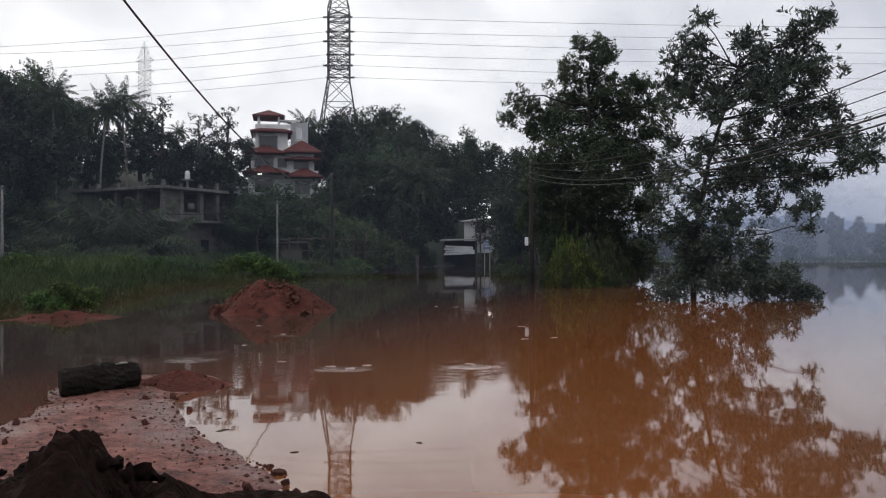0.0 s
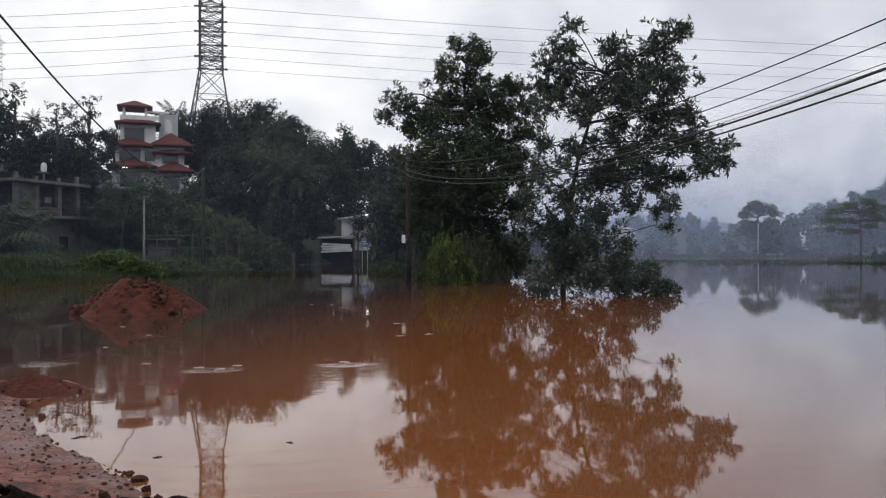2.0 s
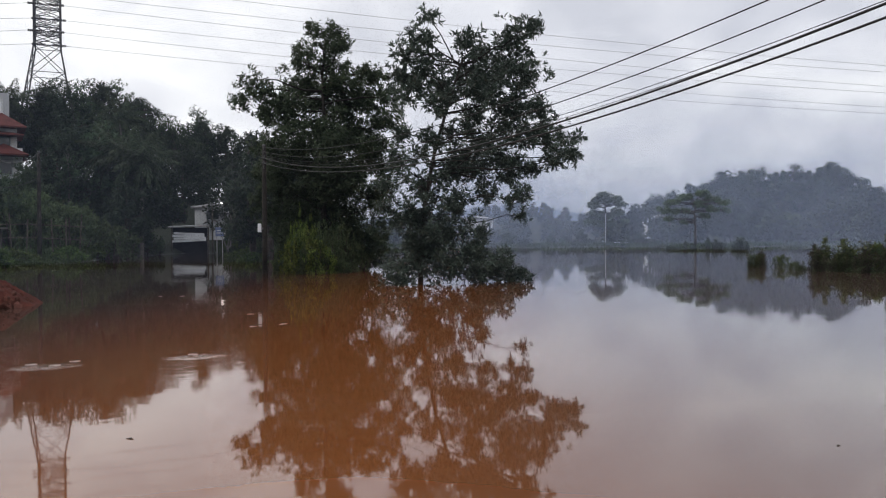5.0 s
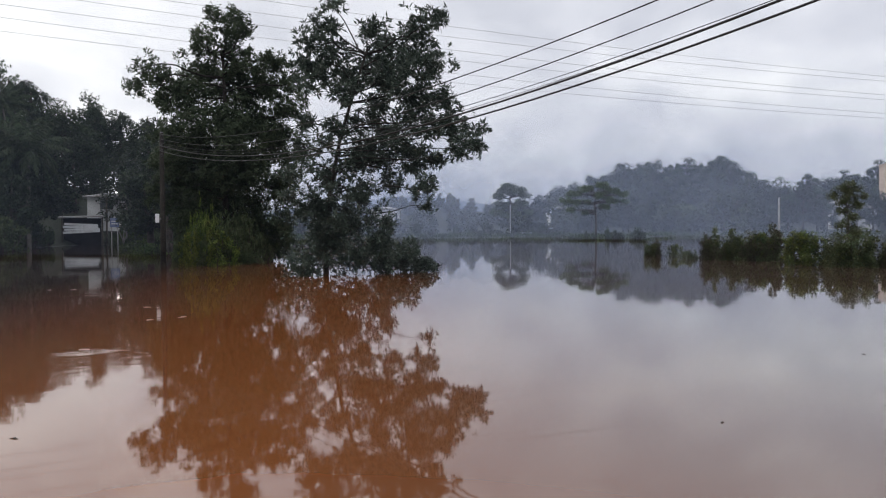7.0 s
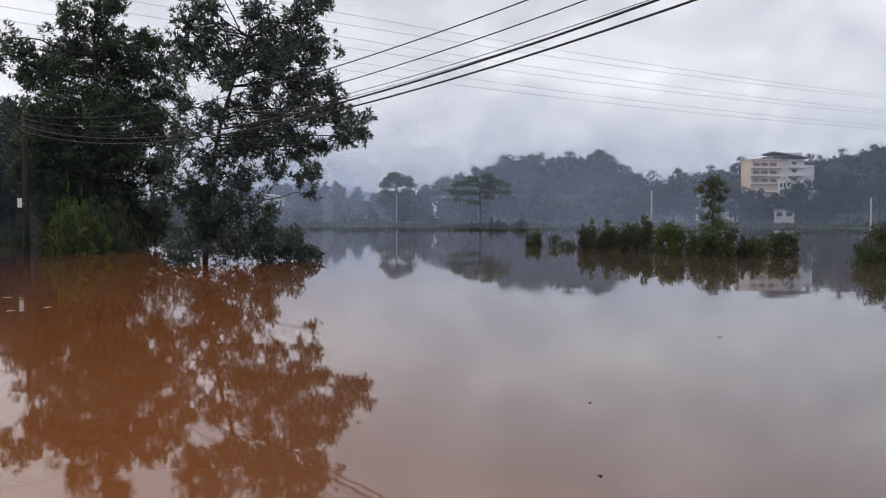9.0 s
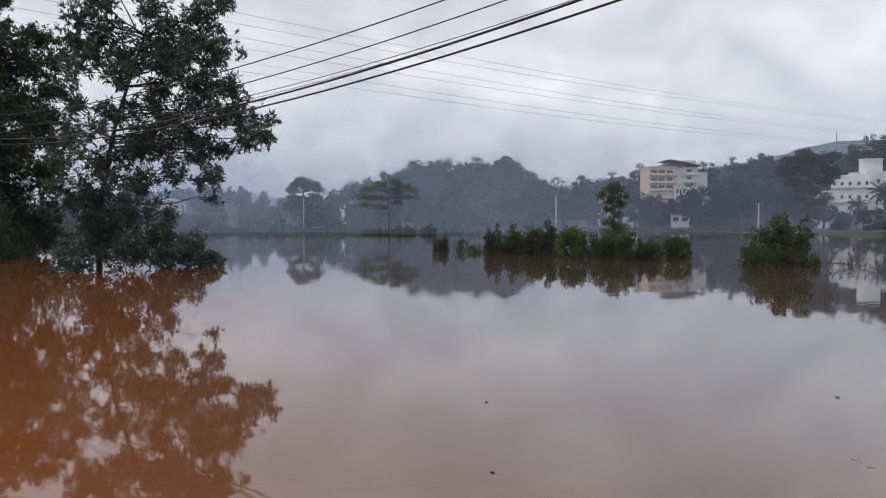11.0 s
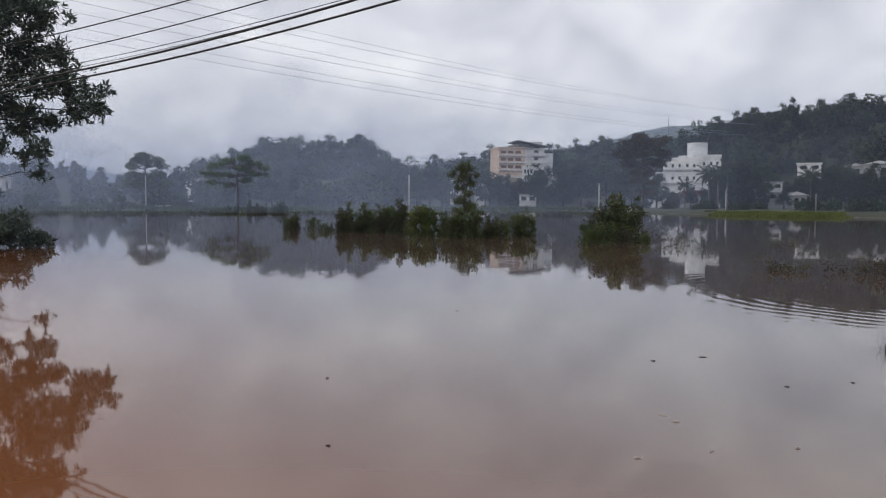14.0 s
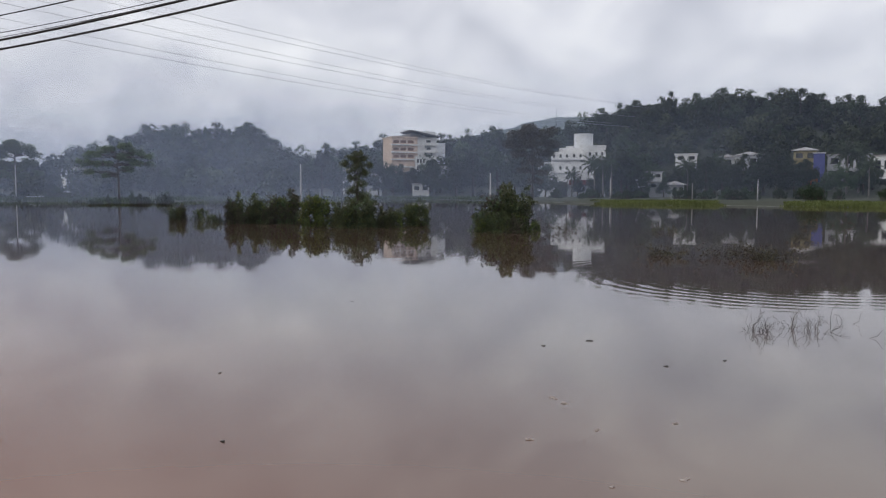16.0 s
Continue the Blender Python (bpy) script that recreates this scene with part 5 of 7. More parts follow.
def unfinished_building():
    """Grey two-storey concrete frame with column stubs on its roof slab."""
    ob = new("unfinished_building")
    corner = bearing(-19.75, 70)
    ob.matrix_basis = Matrix.Translation((corner.x, corner.y, 0)) @ pose(0, 0, 0, 0, 0, 62) @ Matrix.Diagonal((1.25, 1, 1, 1))
    tagged(ob, "unfinished grey concrete house without doors or windows", "house")
    # x runs along the open front, y away along the long side
    part("floor_slab", Form().box(-0.9, 5.6, -1.0, 11, 4.35, 4.6, 0.02), CONCRETE, ob)
    part("roof_slab", Form().box(-0.7, 5.6, -0.8, 11, 7.15, 7.4, 0.02), CONCRETE, ob)
    for x in (0.0, 1.55, 3.4, 5.0):
        part("column", Form().box(x - 0.16, x + 0.16, -0.16, 0.16, 4.603, 7.147), CONCRETE, ob)
        part("column_stub", Form().box(x - 0.11, x + 0.11, -0.11, 0.11, 7.403, 7.95 + 0.2 * math.sin(x * 3)), CONCRETE, ob)
    for y in (2.8, 5.6, 8.2, 10.6):
        part("column", Form().box(-0.16, 0.16, y - 0.16, y + 0.16, 4.603, 7.147), CONCRETE, ob)
        part("column_stub", Form().box(-0.11, 0.11, y - 0.11, y + 0.11, 7.403, 7.9), CONCRETE, ob)
    f = Form()
    f.box(0.17, 1.38, -0.09, 0.09, 4.603, 7.147)
    part("infill_wall", f, BLOCKWORK, ob)
    part("infill_wall", Form().box(0.3, 5.1, 2.6, 2.8, 4.603, 7.147), BLOCKWORK, ob)
    part("infill_wall", Form().box(1.8, 2.0, 2.85, 10.6, 4.603, 7.147), BLOCKWORK, ob)
    part("infill_wall", Form().box(4.9, 5.1, 0.2, 2.55, 4.603, 7.147), BLOCKWORK, ob)
    part("infill_wall", Form().box(1.72, 3.23, -0.09, 0.09, 4.603, 5.3), BLOCKWORK, ob)
    part("notice_board", Form().box(2.1, 2.7, -0.16, -0.12, 5.6, 6.1), CONCRETE, ob, "grey board in the window opening")
    part("notice_board", Form().box(0.25, 1.15, -0.16, -0.12, 6.2, 6.5), CONCRETE, ob, "grey board on the wall")
    part("ground_wall", Form().box(-0.1, 5.2, -0.1, 11, 0.0, 4.347), BLOCKWORK, ob)
    for x0, x1 in ((0.5, 1.6), (3.3, 4.1)):
        window(ob, x0, x1, 1.6, 2.9, -0.1, BLOCKWORK, 1, False)
    for k, (a, b) in enumerate(((-1.0, 3.0), (-1.0, 6.6))):
        part("formwork_prop", Form().tube([(a, b, 0.2), (a + 0.1, b, 4.3)], 0.06, 6), WOOD_OLD, ob)
    return ob


unfinished_building()


def tank_stand():
    """A white plastic tank raised on a post behind the unfinished house."""
    p = bearing(-18.15, 81)
    g = land_z(p.x, p.y)
    ob = thing("water_tank", (p.x, p.y, g), "small white water tank raised on a post", "water tank")
    part("post", Form().tube([(0, 0, -0.5), (0, 0, 8.9 - g)], 0.12, 8), POLE_GREY, ob)
    part("platform", Form().box(-0.45, 0.45, -0.45, 0.45, 8.903 - g, 9.0 - g, 0.01), POLE_GREY, ob)
    drum = part("drum", Form().tube([(0, 0, z - g) for z in (9.003, 9.1, 9.55, 9.75, 9.85)], (0.24, 0.27, 0.27, 0.22, 0.12), 16), SHEET_WHITE, ob, smooth=True)
    part("lid", Form().tube([(0, 0, 9.853 - g), (0, 0, 9.90 - g)], 0.11, 12), POLE_GREY, drum)
    return ob


tank_stand()


def low_house(az, d, z, w, dep, h, wall, roof, label, wins=2, pitch=0.8, rz=0.0, flat_roof=False, storeys=1, name="house", group="houses across the water"):
    ob = new(name)
    ob.matrix_basis = facing(az, d, z) @ pose(0, 0, 0, 0, 0, rz)
    tagged(ob, label, "house", group)
    part("wall", Form().box(-w / 2, w / 2, 0, dep, -2, h), wall, ob)
    if flat_roof:
        part("roof", Form().box(-w / 2 - 0.3, w / 2 + 0.3, -0.35, dep + 0.3, h + 0.003, h + 0.28, 0.03), roof, ob)
    else:
        part("roof", hip_roof(Form(), -w / 2, w / 2, 0, dep, h + 0.003, pitch, 0.5, 0.12), roof, ob)
    sh = h / storeys
    for s in range(storeys):
        if s:
            part("ledge", Form().box(-w / 2 - 0.15, w / 2 + 0.15, -0.3, -0.003, s * sh - 0.1, s * sh + 0.1), wall, ob)
        for k in range(wins):
            x = -w / 2 + w * (k + 0.5) / wins
            ww = min(0.75, w / wins * 0.3)
            window(ob, x - ww, x + ww, s * sh + sh * 0.32, s * sh + sh * 0.78, 0.0, wall, 2, storeys < 3)
    return ob


low_house(-15.2, 84, 6.4, 2.6, 3, 2.0, PLASTER_GREY, ROOF_SHEET, "low grey outbuilding behind the unfinished house", 1, flat_roof=True, group="")
low_house(2.75, 106, 3.7, 4.4, 4, 2.2, PLASTER, ROOF_SHEET, "small white house among the trees at the road's end", 1, 0.5)


def shed():
    ob = new("roadside_shed")
    ob.matrix_basis = facing(1.25, 103, 0.0)
    tagged(ob, "roadside shed of pale corrugated sheets standing in water", "shed")
    for k in range(4):
        part("sheet", Form().box(-2.1 + 0.15 * (k % 2), 1.9 - 0.2 * (k // 2), 0.0, 0.04, 0.0, 0.30, m=pose(0, -1.6 + 0.30 * k, 1.5 + 0.28 * k, -30, 1.8 * (k - 1.5), 0)), SHEET_GREY, ob)
    part("roof", Form().box(-2.6, 2.5, -0.4, 2.6, 3.35, 3.47, m=pose(0, 0, 0, 3, -2, 0)), ROOF_SHEET, ob)
    for x in (-2.2, 2.2):
        for y in (0.0, 2.3):
            part("post", Form().box(x - 0.08, x + 0.08, y - 0.08, y + 0.08, -1.0, 3.36), WOOD_OLD, ob)
    # same near-black here, for the shade inside the shed
    part("back_wall", Form().box(-2.1, 2.1, 2.35, 2.45, -1.0, 3.3), OPENING_SHADE, ob)
    return ob


shed()


def road_sign():
    ob = new("road_sign")
    ob.matrix_basis = facing(3.25, 84, 0.0)
    tagged(ob, "bluish road sign on two posts in the flood", "road sign")
    for x in (-0.28, 0.28):
        part("post", Form().tube([(x, 0.06, -1), (x, 0.06, 2.95)], 0.045, 8), CONCRETE_POLE, ob)
    part("panel", Form().box(-0.42, 0.42, -0.02, 0.02, 2.05, 3.0, 0.008), SIGN_BLUE, ob, "faded blue sign panel")
    for z in (2.35, 2.6):
        part("text_bar", Form().box(-0.3, 0.3, -0.028, -0.022, z, z + 0.08), WHITE_PAINT, ob, "pale bar of writing")
    return ob


road_sign()


def office_block():
    """Cream five-storey block on the rise, its stair end with white balconies under a sloping roof."""
    ob = new("apartment_building")
    ob.matrix_basis = facing(57.35, 235, 0.0) @ pose(0, 0, 0, 0, 0, 18) @ Matrix.Diagonal((0.78, 0.78, 0.925, 1))
    tagged(ob, "cream five-storey block with white balconies on the rise", "apartment building")
    part("wall", Form().box(-8.2, 2.2, 0, 12, 4.0, 19.4), PLASTER_CREAM, ob)
    part("wall", Form().box(2.203, 10.5, 1.5, 12, 4.0, 19.8), PLASTER, ob)
    part("wall", Form().box(1.0, 5.2, -1.2, 1.4, 4.0, 13.6), PLASTER, ob, "white lower stair block")
    v = [(-1.0, -0.9, 21.7), (11.5, -0.9, 19.85), (11.5, 12.5, 19.85), (-1.0, 12.5, 21.7), (-1.0, -0.9, 22.0), (11.5, -0.9, 20.15), (11.5, 12.5, 20.15), (-1.0, 12.5, 22.0)]
    # closed block whose dark colour replaces the shade within the open storey
    part("wall", Form().box(-0.6, 4.2, 0.4, 11.5, 19.803, 20.9), CONCRETE, ob, "solid dark block for the open top storey's shade")
    part("roof", Form().add(v, [(3, 2, 1, 0), (4, 5, 6, 7), (0, 1, 5, 4), (1, 2, 6, 5), (2, 3, 7, 6), (3, 0, 4, 7)]), CONCRETE, ob, "dark sloping roof")
    part("roof", Form().box(-8.4, 2.2, -0.3, 12.2, 19.403, 19.8), PLASTER_CREAM, ob)
    part("roof_room", Form().box(5.0, 11.0, 5, 10, 20.3, 22.0), PLASTER, ob)
    part("side_wing", Form().box(10.6, 15.0, 4, 13, 4.0, 18.2), SHEET_WHITE, ob)
    for k in range(4):
        z = 10.4 + 2.35 * k
        part("ledge", Form().box(-8.5, 2.3, -0.8, -0.003, z - 0.5, z - 0.12), PLASTER, ob)
        for x in (-6.4, -3.6, -0.6):
            if k < 1:
                continue
            window(ob, x - 1.15, x + 1.15, z + 0.25, z + 1.15, 0.0, PLASTER_CREAM, 3, False, pane_mat=PANE_BROWN)
        bal = part("balcony", Form().box(5.3, 10.4, -0.4, 1.48, z - 0.35, z - 0.15), PLASTER, ob)
        part("railing", Form().box(5.3, 10.4, -0.4, -0.3, z - 0.147, z + 0.6), PLASTER, bal)
        window(ob, 6.2, 8.0, z, z + 1.5, 1.5, PLASTER, 2, False)
    for k in range(3):
        for x in (1.9, 3.1, 4.3):
            window(ob, x - 0.35, x + 0.35, 7.0 + 2.2 * k, 8.2 + 2.2 * k, -1.2, PLASTER, 1, False)
    return ob


office_block()


def white_block():
    """Large white stepped building with a round water tank on its roof."""
    ob = new("hotel_building")
    ob.matrix_basis = facing(68.9, 225, 0.0)
    tagged(ob, "large white stepped building with a round roof tank", "building")
    part("wall", Form().box(-9.5, -5.6, 1, 10, 0.0, 10.4), PLASTER, ob)
    part("wall", Form().box(-5.597, 3.9, 0.0, 12, 0.0, 13.2), PLASTER, ob)
    part("wall", Form().box(3.903, 9.6, 1.0, 12, 0.0, 14.4), PLASTER, ob)
    part("parapet", Form().box(-3.4, 3.0, 0.3, 0.6, 13.203, 14.3), PLASTER, ob)
    part("parapet", Form().box(3.9, 9.7, 0.8, 1.2, 14.403, 15.0), PLASTER, ob)
    tank = part("water_tank", Form().tube([(3.4, 5, 13.3), (3.4, 5, 13.6), (3.4, 5, 18.2), (3.4, 5, 18.4)], (2.65, 2.7, 2.7, 2.6), 28), SHEET_WHITE, ob, "round white water tank")
    part("rim", Form().tube([(3.4, 5, 18.25), (3.4, 5, 18.5)], 2.8, 28), PLASTER, tank)
    part("porch_roof", Form().box(-0.5, 5.5, -3.0, -0.003, 3.9, 5.2, m=None), ROOF_RED, ob, "rust-red lean-to roof")
    part("annex", Form().box(-9.4, -3.5, -4.0, -0.3, 0.0, 3.0), PLASTER, ob)
    part("annex_roof", Form().box(-9.8, -3.2, -4.4, 0.0, 3.003, 3.25), ROOF_SHEET, ob)
    for x in (-8.9, -7.9, -6.9):
        for z in (3.6, 5.6, 7.4, 9.0):
            window(ob, x - 0.32, x + 0.32, z, z + 0.95, 1.0, PLASTER, 1, False, pane_mat=PANE_GREY)
    for x in (-4.8, -3.0, -1.2, 0.8, 2.6):
        for z in (5.4, 8.2, 11.6):
            if (int(x * 10) + int(z)) % 5:
                window(ob, x - 0.3, x + 0.3, z, z + 0.9, 0.0, PLASTER, 1, False, pane_mat=PANE_GREY)
    for x in (5.2, 7.0, 8.6):
        for z in (7.4, 12.2):
            window(ob, x - 0.28, x + 0.28, z, z + 0.9, 1.0, PLASTER, 1, False, pane_mat=PANE_GREY)
    for z in (7.2, 10.9):
        part("ledge", Form().box(-5.6, 3.9, -0.5, -0.003, z - 0.1, z + 0.12), PLASTER_GREY, ob)
    part("terrace", Form().box(-9.9, -5.7, -0.8, 0.99, 2.6, 3.2), PLASTER, ob)
    part("terrace_wall", Form().box(-5.5, -1.0, -2.4, -0.003, 0.0, 4.6), BLOCKWORK, ob, "brown unplastered wall")
    part("roof_room", Form().box(-1.6, 0.6, 3.0, 6.0, 13.203, 15.0), PLASTER, ob)
    return ob


white_block()
for az, d, z, w, dep, h, wall, roof, label, wins, fl, st, rz in (
        (76.85, 215, 9.7, 5.4, 5, 1.9, PLASTER, PLASTER, "white flat-roofed house on the wooded slope", 2, True, 1, 0),
        (76.35, 190, 1.2, 2.9, 4, 2.2, PLASTER, ROOF_SHEET, "small white gabled house near the bank", 2, False, 1, 20),
        (74.4, 198, 4.8, 6.0, 5, 1.8, PLASTER, ROOF_SHEET, "long low white house by the palms", 3, True, 1, 5),
        (75.0, 192, 2.4, 4.2, 4, 1.6, PLASTER_GREY, ROOF_SHEET, "low grey house behind the bank", 2, True, 1, -10),
        (81.2, 215, 7.6, 4.6, 6, 3.6, PLASTER_GREY, ROOF_SHEET, "grey shed with a pitched sheet roof", 1, False, 1, 25),
        (79.6, 222, 8.2, 4.5, 5, 2.8, PLASTER_GREY, ROOF_SHEET, "pale house half hidden by trees", 1, False, 1, 0),
        (84.4, 205, 9.0, 5.0, 6, 2.6, PAINT_YELLOW, ROOF_SHEET, "yellow house with a rusty roof", 2, False, 1, 0),
        (87.0, 205, 4.4, 9.0, 7, 6.0, PLASTER_GREY, ROOF_SHEET, "grey two-storey building with a flat roof", 3, True, 2, 0),
        (84.75, 200, 1.6, 3.2, 4, 3.4, PAINT_ORANGE, ROOF_RED, "small orange house below the yellow one", 2, False, 1, 0),
        (88.9, 205, 5.6, 3.6, 5, 4.4, PLASTER, ROOF_SHEET, "white house at the edge of the trees", 2, True, 1, 0),
        (83.3, 196, 0.8, 2.4, 3, 1.5, PLASTER, ROOF_SHEET, "low white hut near the bank", 1, True, 1, 0),
        (34.5, 210, 3.6, 5.0, 5, 3.4, PLASTER, ROOF_SHEET, "pale house in the mist across the flood", 2, False, 1, 15),
        (22.6, 215, 3.2, 5.5, 6, 4.0, PLASTER, ROOF_SHEET, "white gabled house in the mist", 1, False, 1, 70),
        (53.1, 205, 3.2, 4.2, 5, 4.0, PLASTER, ROOF_SHEET, "white house behind the flooded shrubs", 2, False, 1, 10),
        (54.4, 205, 2.4, 3.4, 4, 3.4, PLASTER, ROOF_SHEET, "pale cottage on the far bank", 1, False, 1, -15),
        (58.0, 205, 1.6, 4.4, 4, 2.2, PLASTER, ROOF_SHEET, "low white hut under the trees", 2, True, 1, 0),
        (59.6, 220, 5.8, 5.5, 4, 2.4, PLASTER_GREY, ROOF_SHEET, "grey house below the cream block", 2, False, 1, 0)):
    low_house(az, d, z, w, dep, h, wall, roof, label, wins, 0.9, rz, fl, st)
tower_blue = new("stair_tower")
tower_blue.matrix_basis = facing(85.25, 203, 2.0)
tagged(tower_blue, "deep blue painted stair tower beside the grey building", "building")
part("wall", Form().box(-1.2, 1.2, 0, 3, -1, 8.8), PAINT_BLUE, tower_blue)
part("roof", Form().box(-1.4, 1.4, -0.2, 3.2, 8.803, 9.05), PLASTER_GREY, tower_blue)


def parked_van():
    ob = new("van")
    ob.matrix_basis = facing(31.98, 170, -0.75) @ pose(0, 0, 0, 0, 0, 4) @ Matrix.Diagonal((0.85, 0.85, 0.85, 1))
    tagged(ob, "white van parked on the far shore road", "van")
    prof = [(-2.1, 0.35), (-2.15, 0.95), (-1.75, 1.15), (-1.35, 1.85), (1.75, 1.95), (2.05, 1.8), (2.15, 0.9), (2.1, 0.35)]
    n = len(prof)
    v = [(x, -0.8, z) for x, z in prof] + [(x, 0.8, z) for x, z in prof]
    part("body", Form().add(v, [tuple(range(n)), tuple(range(2 * n - 1, n - 1, -1))] + [(i, (i + 1) % n + 0, (i + 1) % n + n, i + n)[::-1] for i in range(n)]), WHITE_PAINT, ob)
    for x0, x1 in ((-1.3, -0.2), (-0.1, 0.8), (0.9, 1.7)):
        part("side_window", Form().box(x0, x1, -0.83, -0.805, 1.2, 1.7, 0.01), GLASS_DARK, ob)
    for x in (-1.3, 1.3):
        for y in (-0.82, 0.62):
            w = part("wheel", Form().tube([(x, y, 0.32), (x, y + 0.2, 0.32)], 0.32, 16), CABLE, ob)
            part("rim", Form().tube([(x, y - 0.012, 0.32), (x, y + 0.01, 0.32)], 0.18, 12), STEEL, w)
    return ob


parked_van()
mast = thing("radio_mast", bearing(67.7, 700, 60), "thin radio mast on the distant hill", "mast")
part("shaft", Form().tube([(0, 0, 0), (0, 0, 17)], (0.5, 0.2), 5), STEEL, mast)

# ---- earth, log and stones on the bank ----
def heap_form(rx, ry, h, seed, n=46, sharp=1.5, grain=0.06):
    """A dumped heap: a lumpy cone that ends below the water."""
    rng = np.random.default_rng(seed)
    u = np.linspace(-1.25, 1.25, n)
    x, y = np.meshgrid(u, u, indexing="ij")
    a = np.arctan2(y, x)
    q = np.hypot(x, y) * (1 + 0.10 * np.sin(3 * a + seed) + 0.06 * np.sin(7 * a + 2 * seed))
    z = h * np.clip(1 - q ** sharp, -0.5, 1) * (1 + 0.0 * q)
    z += (rough(x * rx, y * ry, 3.2, seed) * grain * 1.5 + rough(x * rx, y * ry, 9.0, seed + 1) * grain * 0.6 + rough(x * rx, y * ry, 24.0, seed + 2) * grain * 0.28 + rng.normal(size=x.shape) * 0.006) * np.clip(1.3 - q, 0, 1)
    v = np.stack([x * rx, y * ry, z], -1).reshape(-1, 3)
    f = [(i * n + j, (i + 1) * n + j, (i + 1) * n + j + 1, i * n + j + 1) for i in range(n - 1) for j in range(n - 1)]
    return Form().add(v, f)


def stone_mesh(seed, rough_by=0.25):
    """An angular clod about one unit across."""
    rng = np.random.default_rng(seed)
    bm = bmesh.new()
    bmesh.ops.create_icosphere(bm, subdivisions=1, radius=0.5)
    for vert in bm.verts:
        vert.co *= 1 + rng.uniform(-rough_by, rough_by)
        vert.co.z *= 0.72
    me = bpy.data.meshes.new("stone")
    bm.to_mesh(me)
    bm.free()
    me.materials.append(STONE_RED)
    return me


STONES = [stone_mesh(300 + k) for k in range(6)]
DARK_CLODS = [stone_mesh(320 + k, 0.35) for k in range(4)]
for me in DARK_CLODS:
    me.materials[0] = SOIL_DARK
mound = thing("soil_heap", (-4.75, 21.6, 0.0), "heap of red laterite earth dumped in the flood", "soil heap", rz=8)
part("earth_body", heap_form(1.62, 1.3, 0.90, 4, 110, 1.35, 0.16), SOIL_RED, mound)
rng = np.random.default_rng(77)
for k in range(300):
    a, q = rng.uniform(0, 6.283), math.sqrt(rng.uniform(0.02, 1.0))
    x, y = 1.6 * q * math.cos(a), 1.28 * q * math.sin(a)
    s = 0.06 + 0.19 * rng.random() ** 2.2 + (0.05 if q > 0.85 else 0)
    part("clod", STONES[k % 6], STONE_RED, mound, at=pose(x, y, max(0.0, 0.92 * (1 - q ** 1.25)) + 0.02, *(rng.uniform(0, 360, 3))) @ Matrix.Diagonal((s * 1.3, s, s * 0.8, 1)))

dark_heap = thing("soil_heap", (-2.12, 4.35, 0.0), "heap of dark wet earth on the bank", "soil heap", rz=-20)
part("earth_body", heap_form(0.88, 0.78, 0.44, 11, 120, 1.7, 0.34), SOIL_DARK, dark_heap)
part("earth_foot", heap_form(1.3, 0.6, 0.24, 13, 100, 1.3, 0.2), SOIL_DARK, dark_heap, at=pose(0.52, 0.42, 0.0, 0, 0, 10))
for k in range(200):
    a, q = rng.uniform(0, 6.283), math.sqrt(rng.random())
    s = 0.03 + 0.12 * rng.random() ** 2
    part("clod", DARK_CLODS[k % 4], SOIL_DARK, dark_heap, at=pose(0.95 * q * math.cos(a), 0.8 * q * math.sin(a), max(0.02, 0.45 * (1 - q ** 1.7)) + 0.02, *(rng.uniform(0, 360, 3))) @ Matrix.Diagonal((s, s, s * 0.8, 1)))


end_heap = thing("soil_heap", (-3.2, 9.45, 0.0), "small washed-out heap of red earth at the spit's tip", "soil heap", rz=10)
part("earth_body", heap_form(0.62, 0.42, 0.17, 21, 60, 1.3, 0.03), SOIL_RED, end_heap)
for k in range(24):
    a, q = rng.uniform(0, 6.283), math.sqrt(rng.random())
    s = 0.02 + 0.05 * rng.random() ** 2
    part("clod", STONES[k % 6], STONE_RED, end_heap, at=pose(0.6 * q * math.cos(a), 0.4 * q * math.sin(a), 0.15 * (1 - q ** 1.3) + 0.015, *(rng.uniform(0, 360, 3))) @ Matrix.Diagonal((s, s, s * 0.8, 1)))
spoil = thing("soil_heap", (-9.6, 19.6, 0.0), "low ridge of red spoil before the grass", "soil heap", rz=18)
part("earth_body", heap_form(1.3, 0.6, 0.17, 31, 70, 1.2, 0.09), SOIL_RED, spoil)
for k in range(40):
    a, q = rng.uniform(0, 6.283), math.sqrt(rng.random())
    s = 0.04 + 0.10 * rng.random() ** 2
    part("clod", STONES[k % 6], STONE_RED, spoil, at=pose(1.3 * q * math.cos(a), 0.6 * q * math.sin(a), 0.16 * (1 - q ** 1.2) + 0.02, *(rng.uniform(0, 360, 3))) @ Matrix.Diagonal((s, s, s * 0.8, 1)))


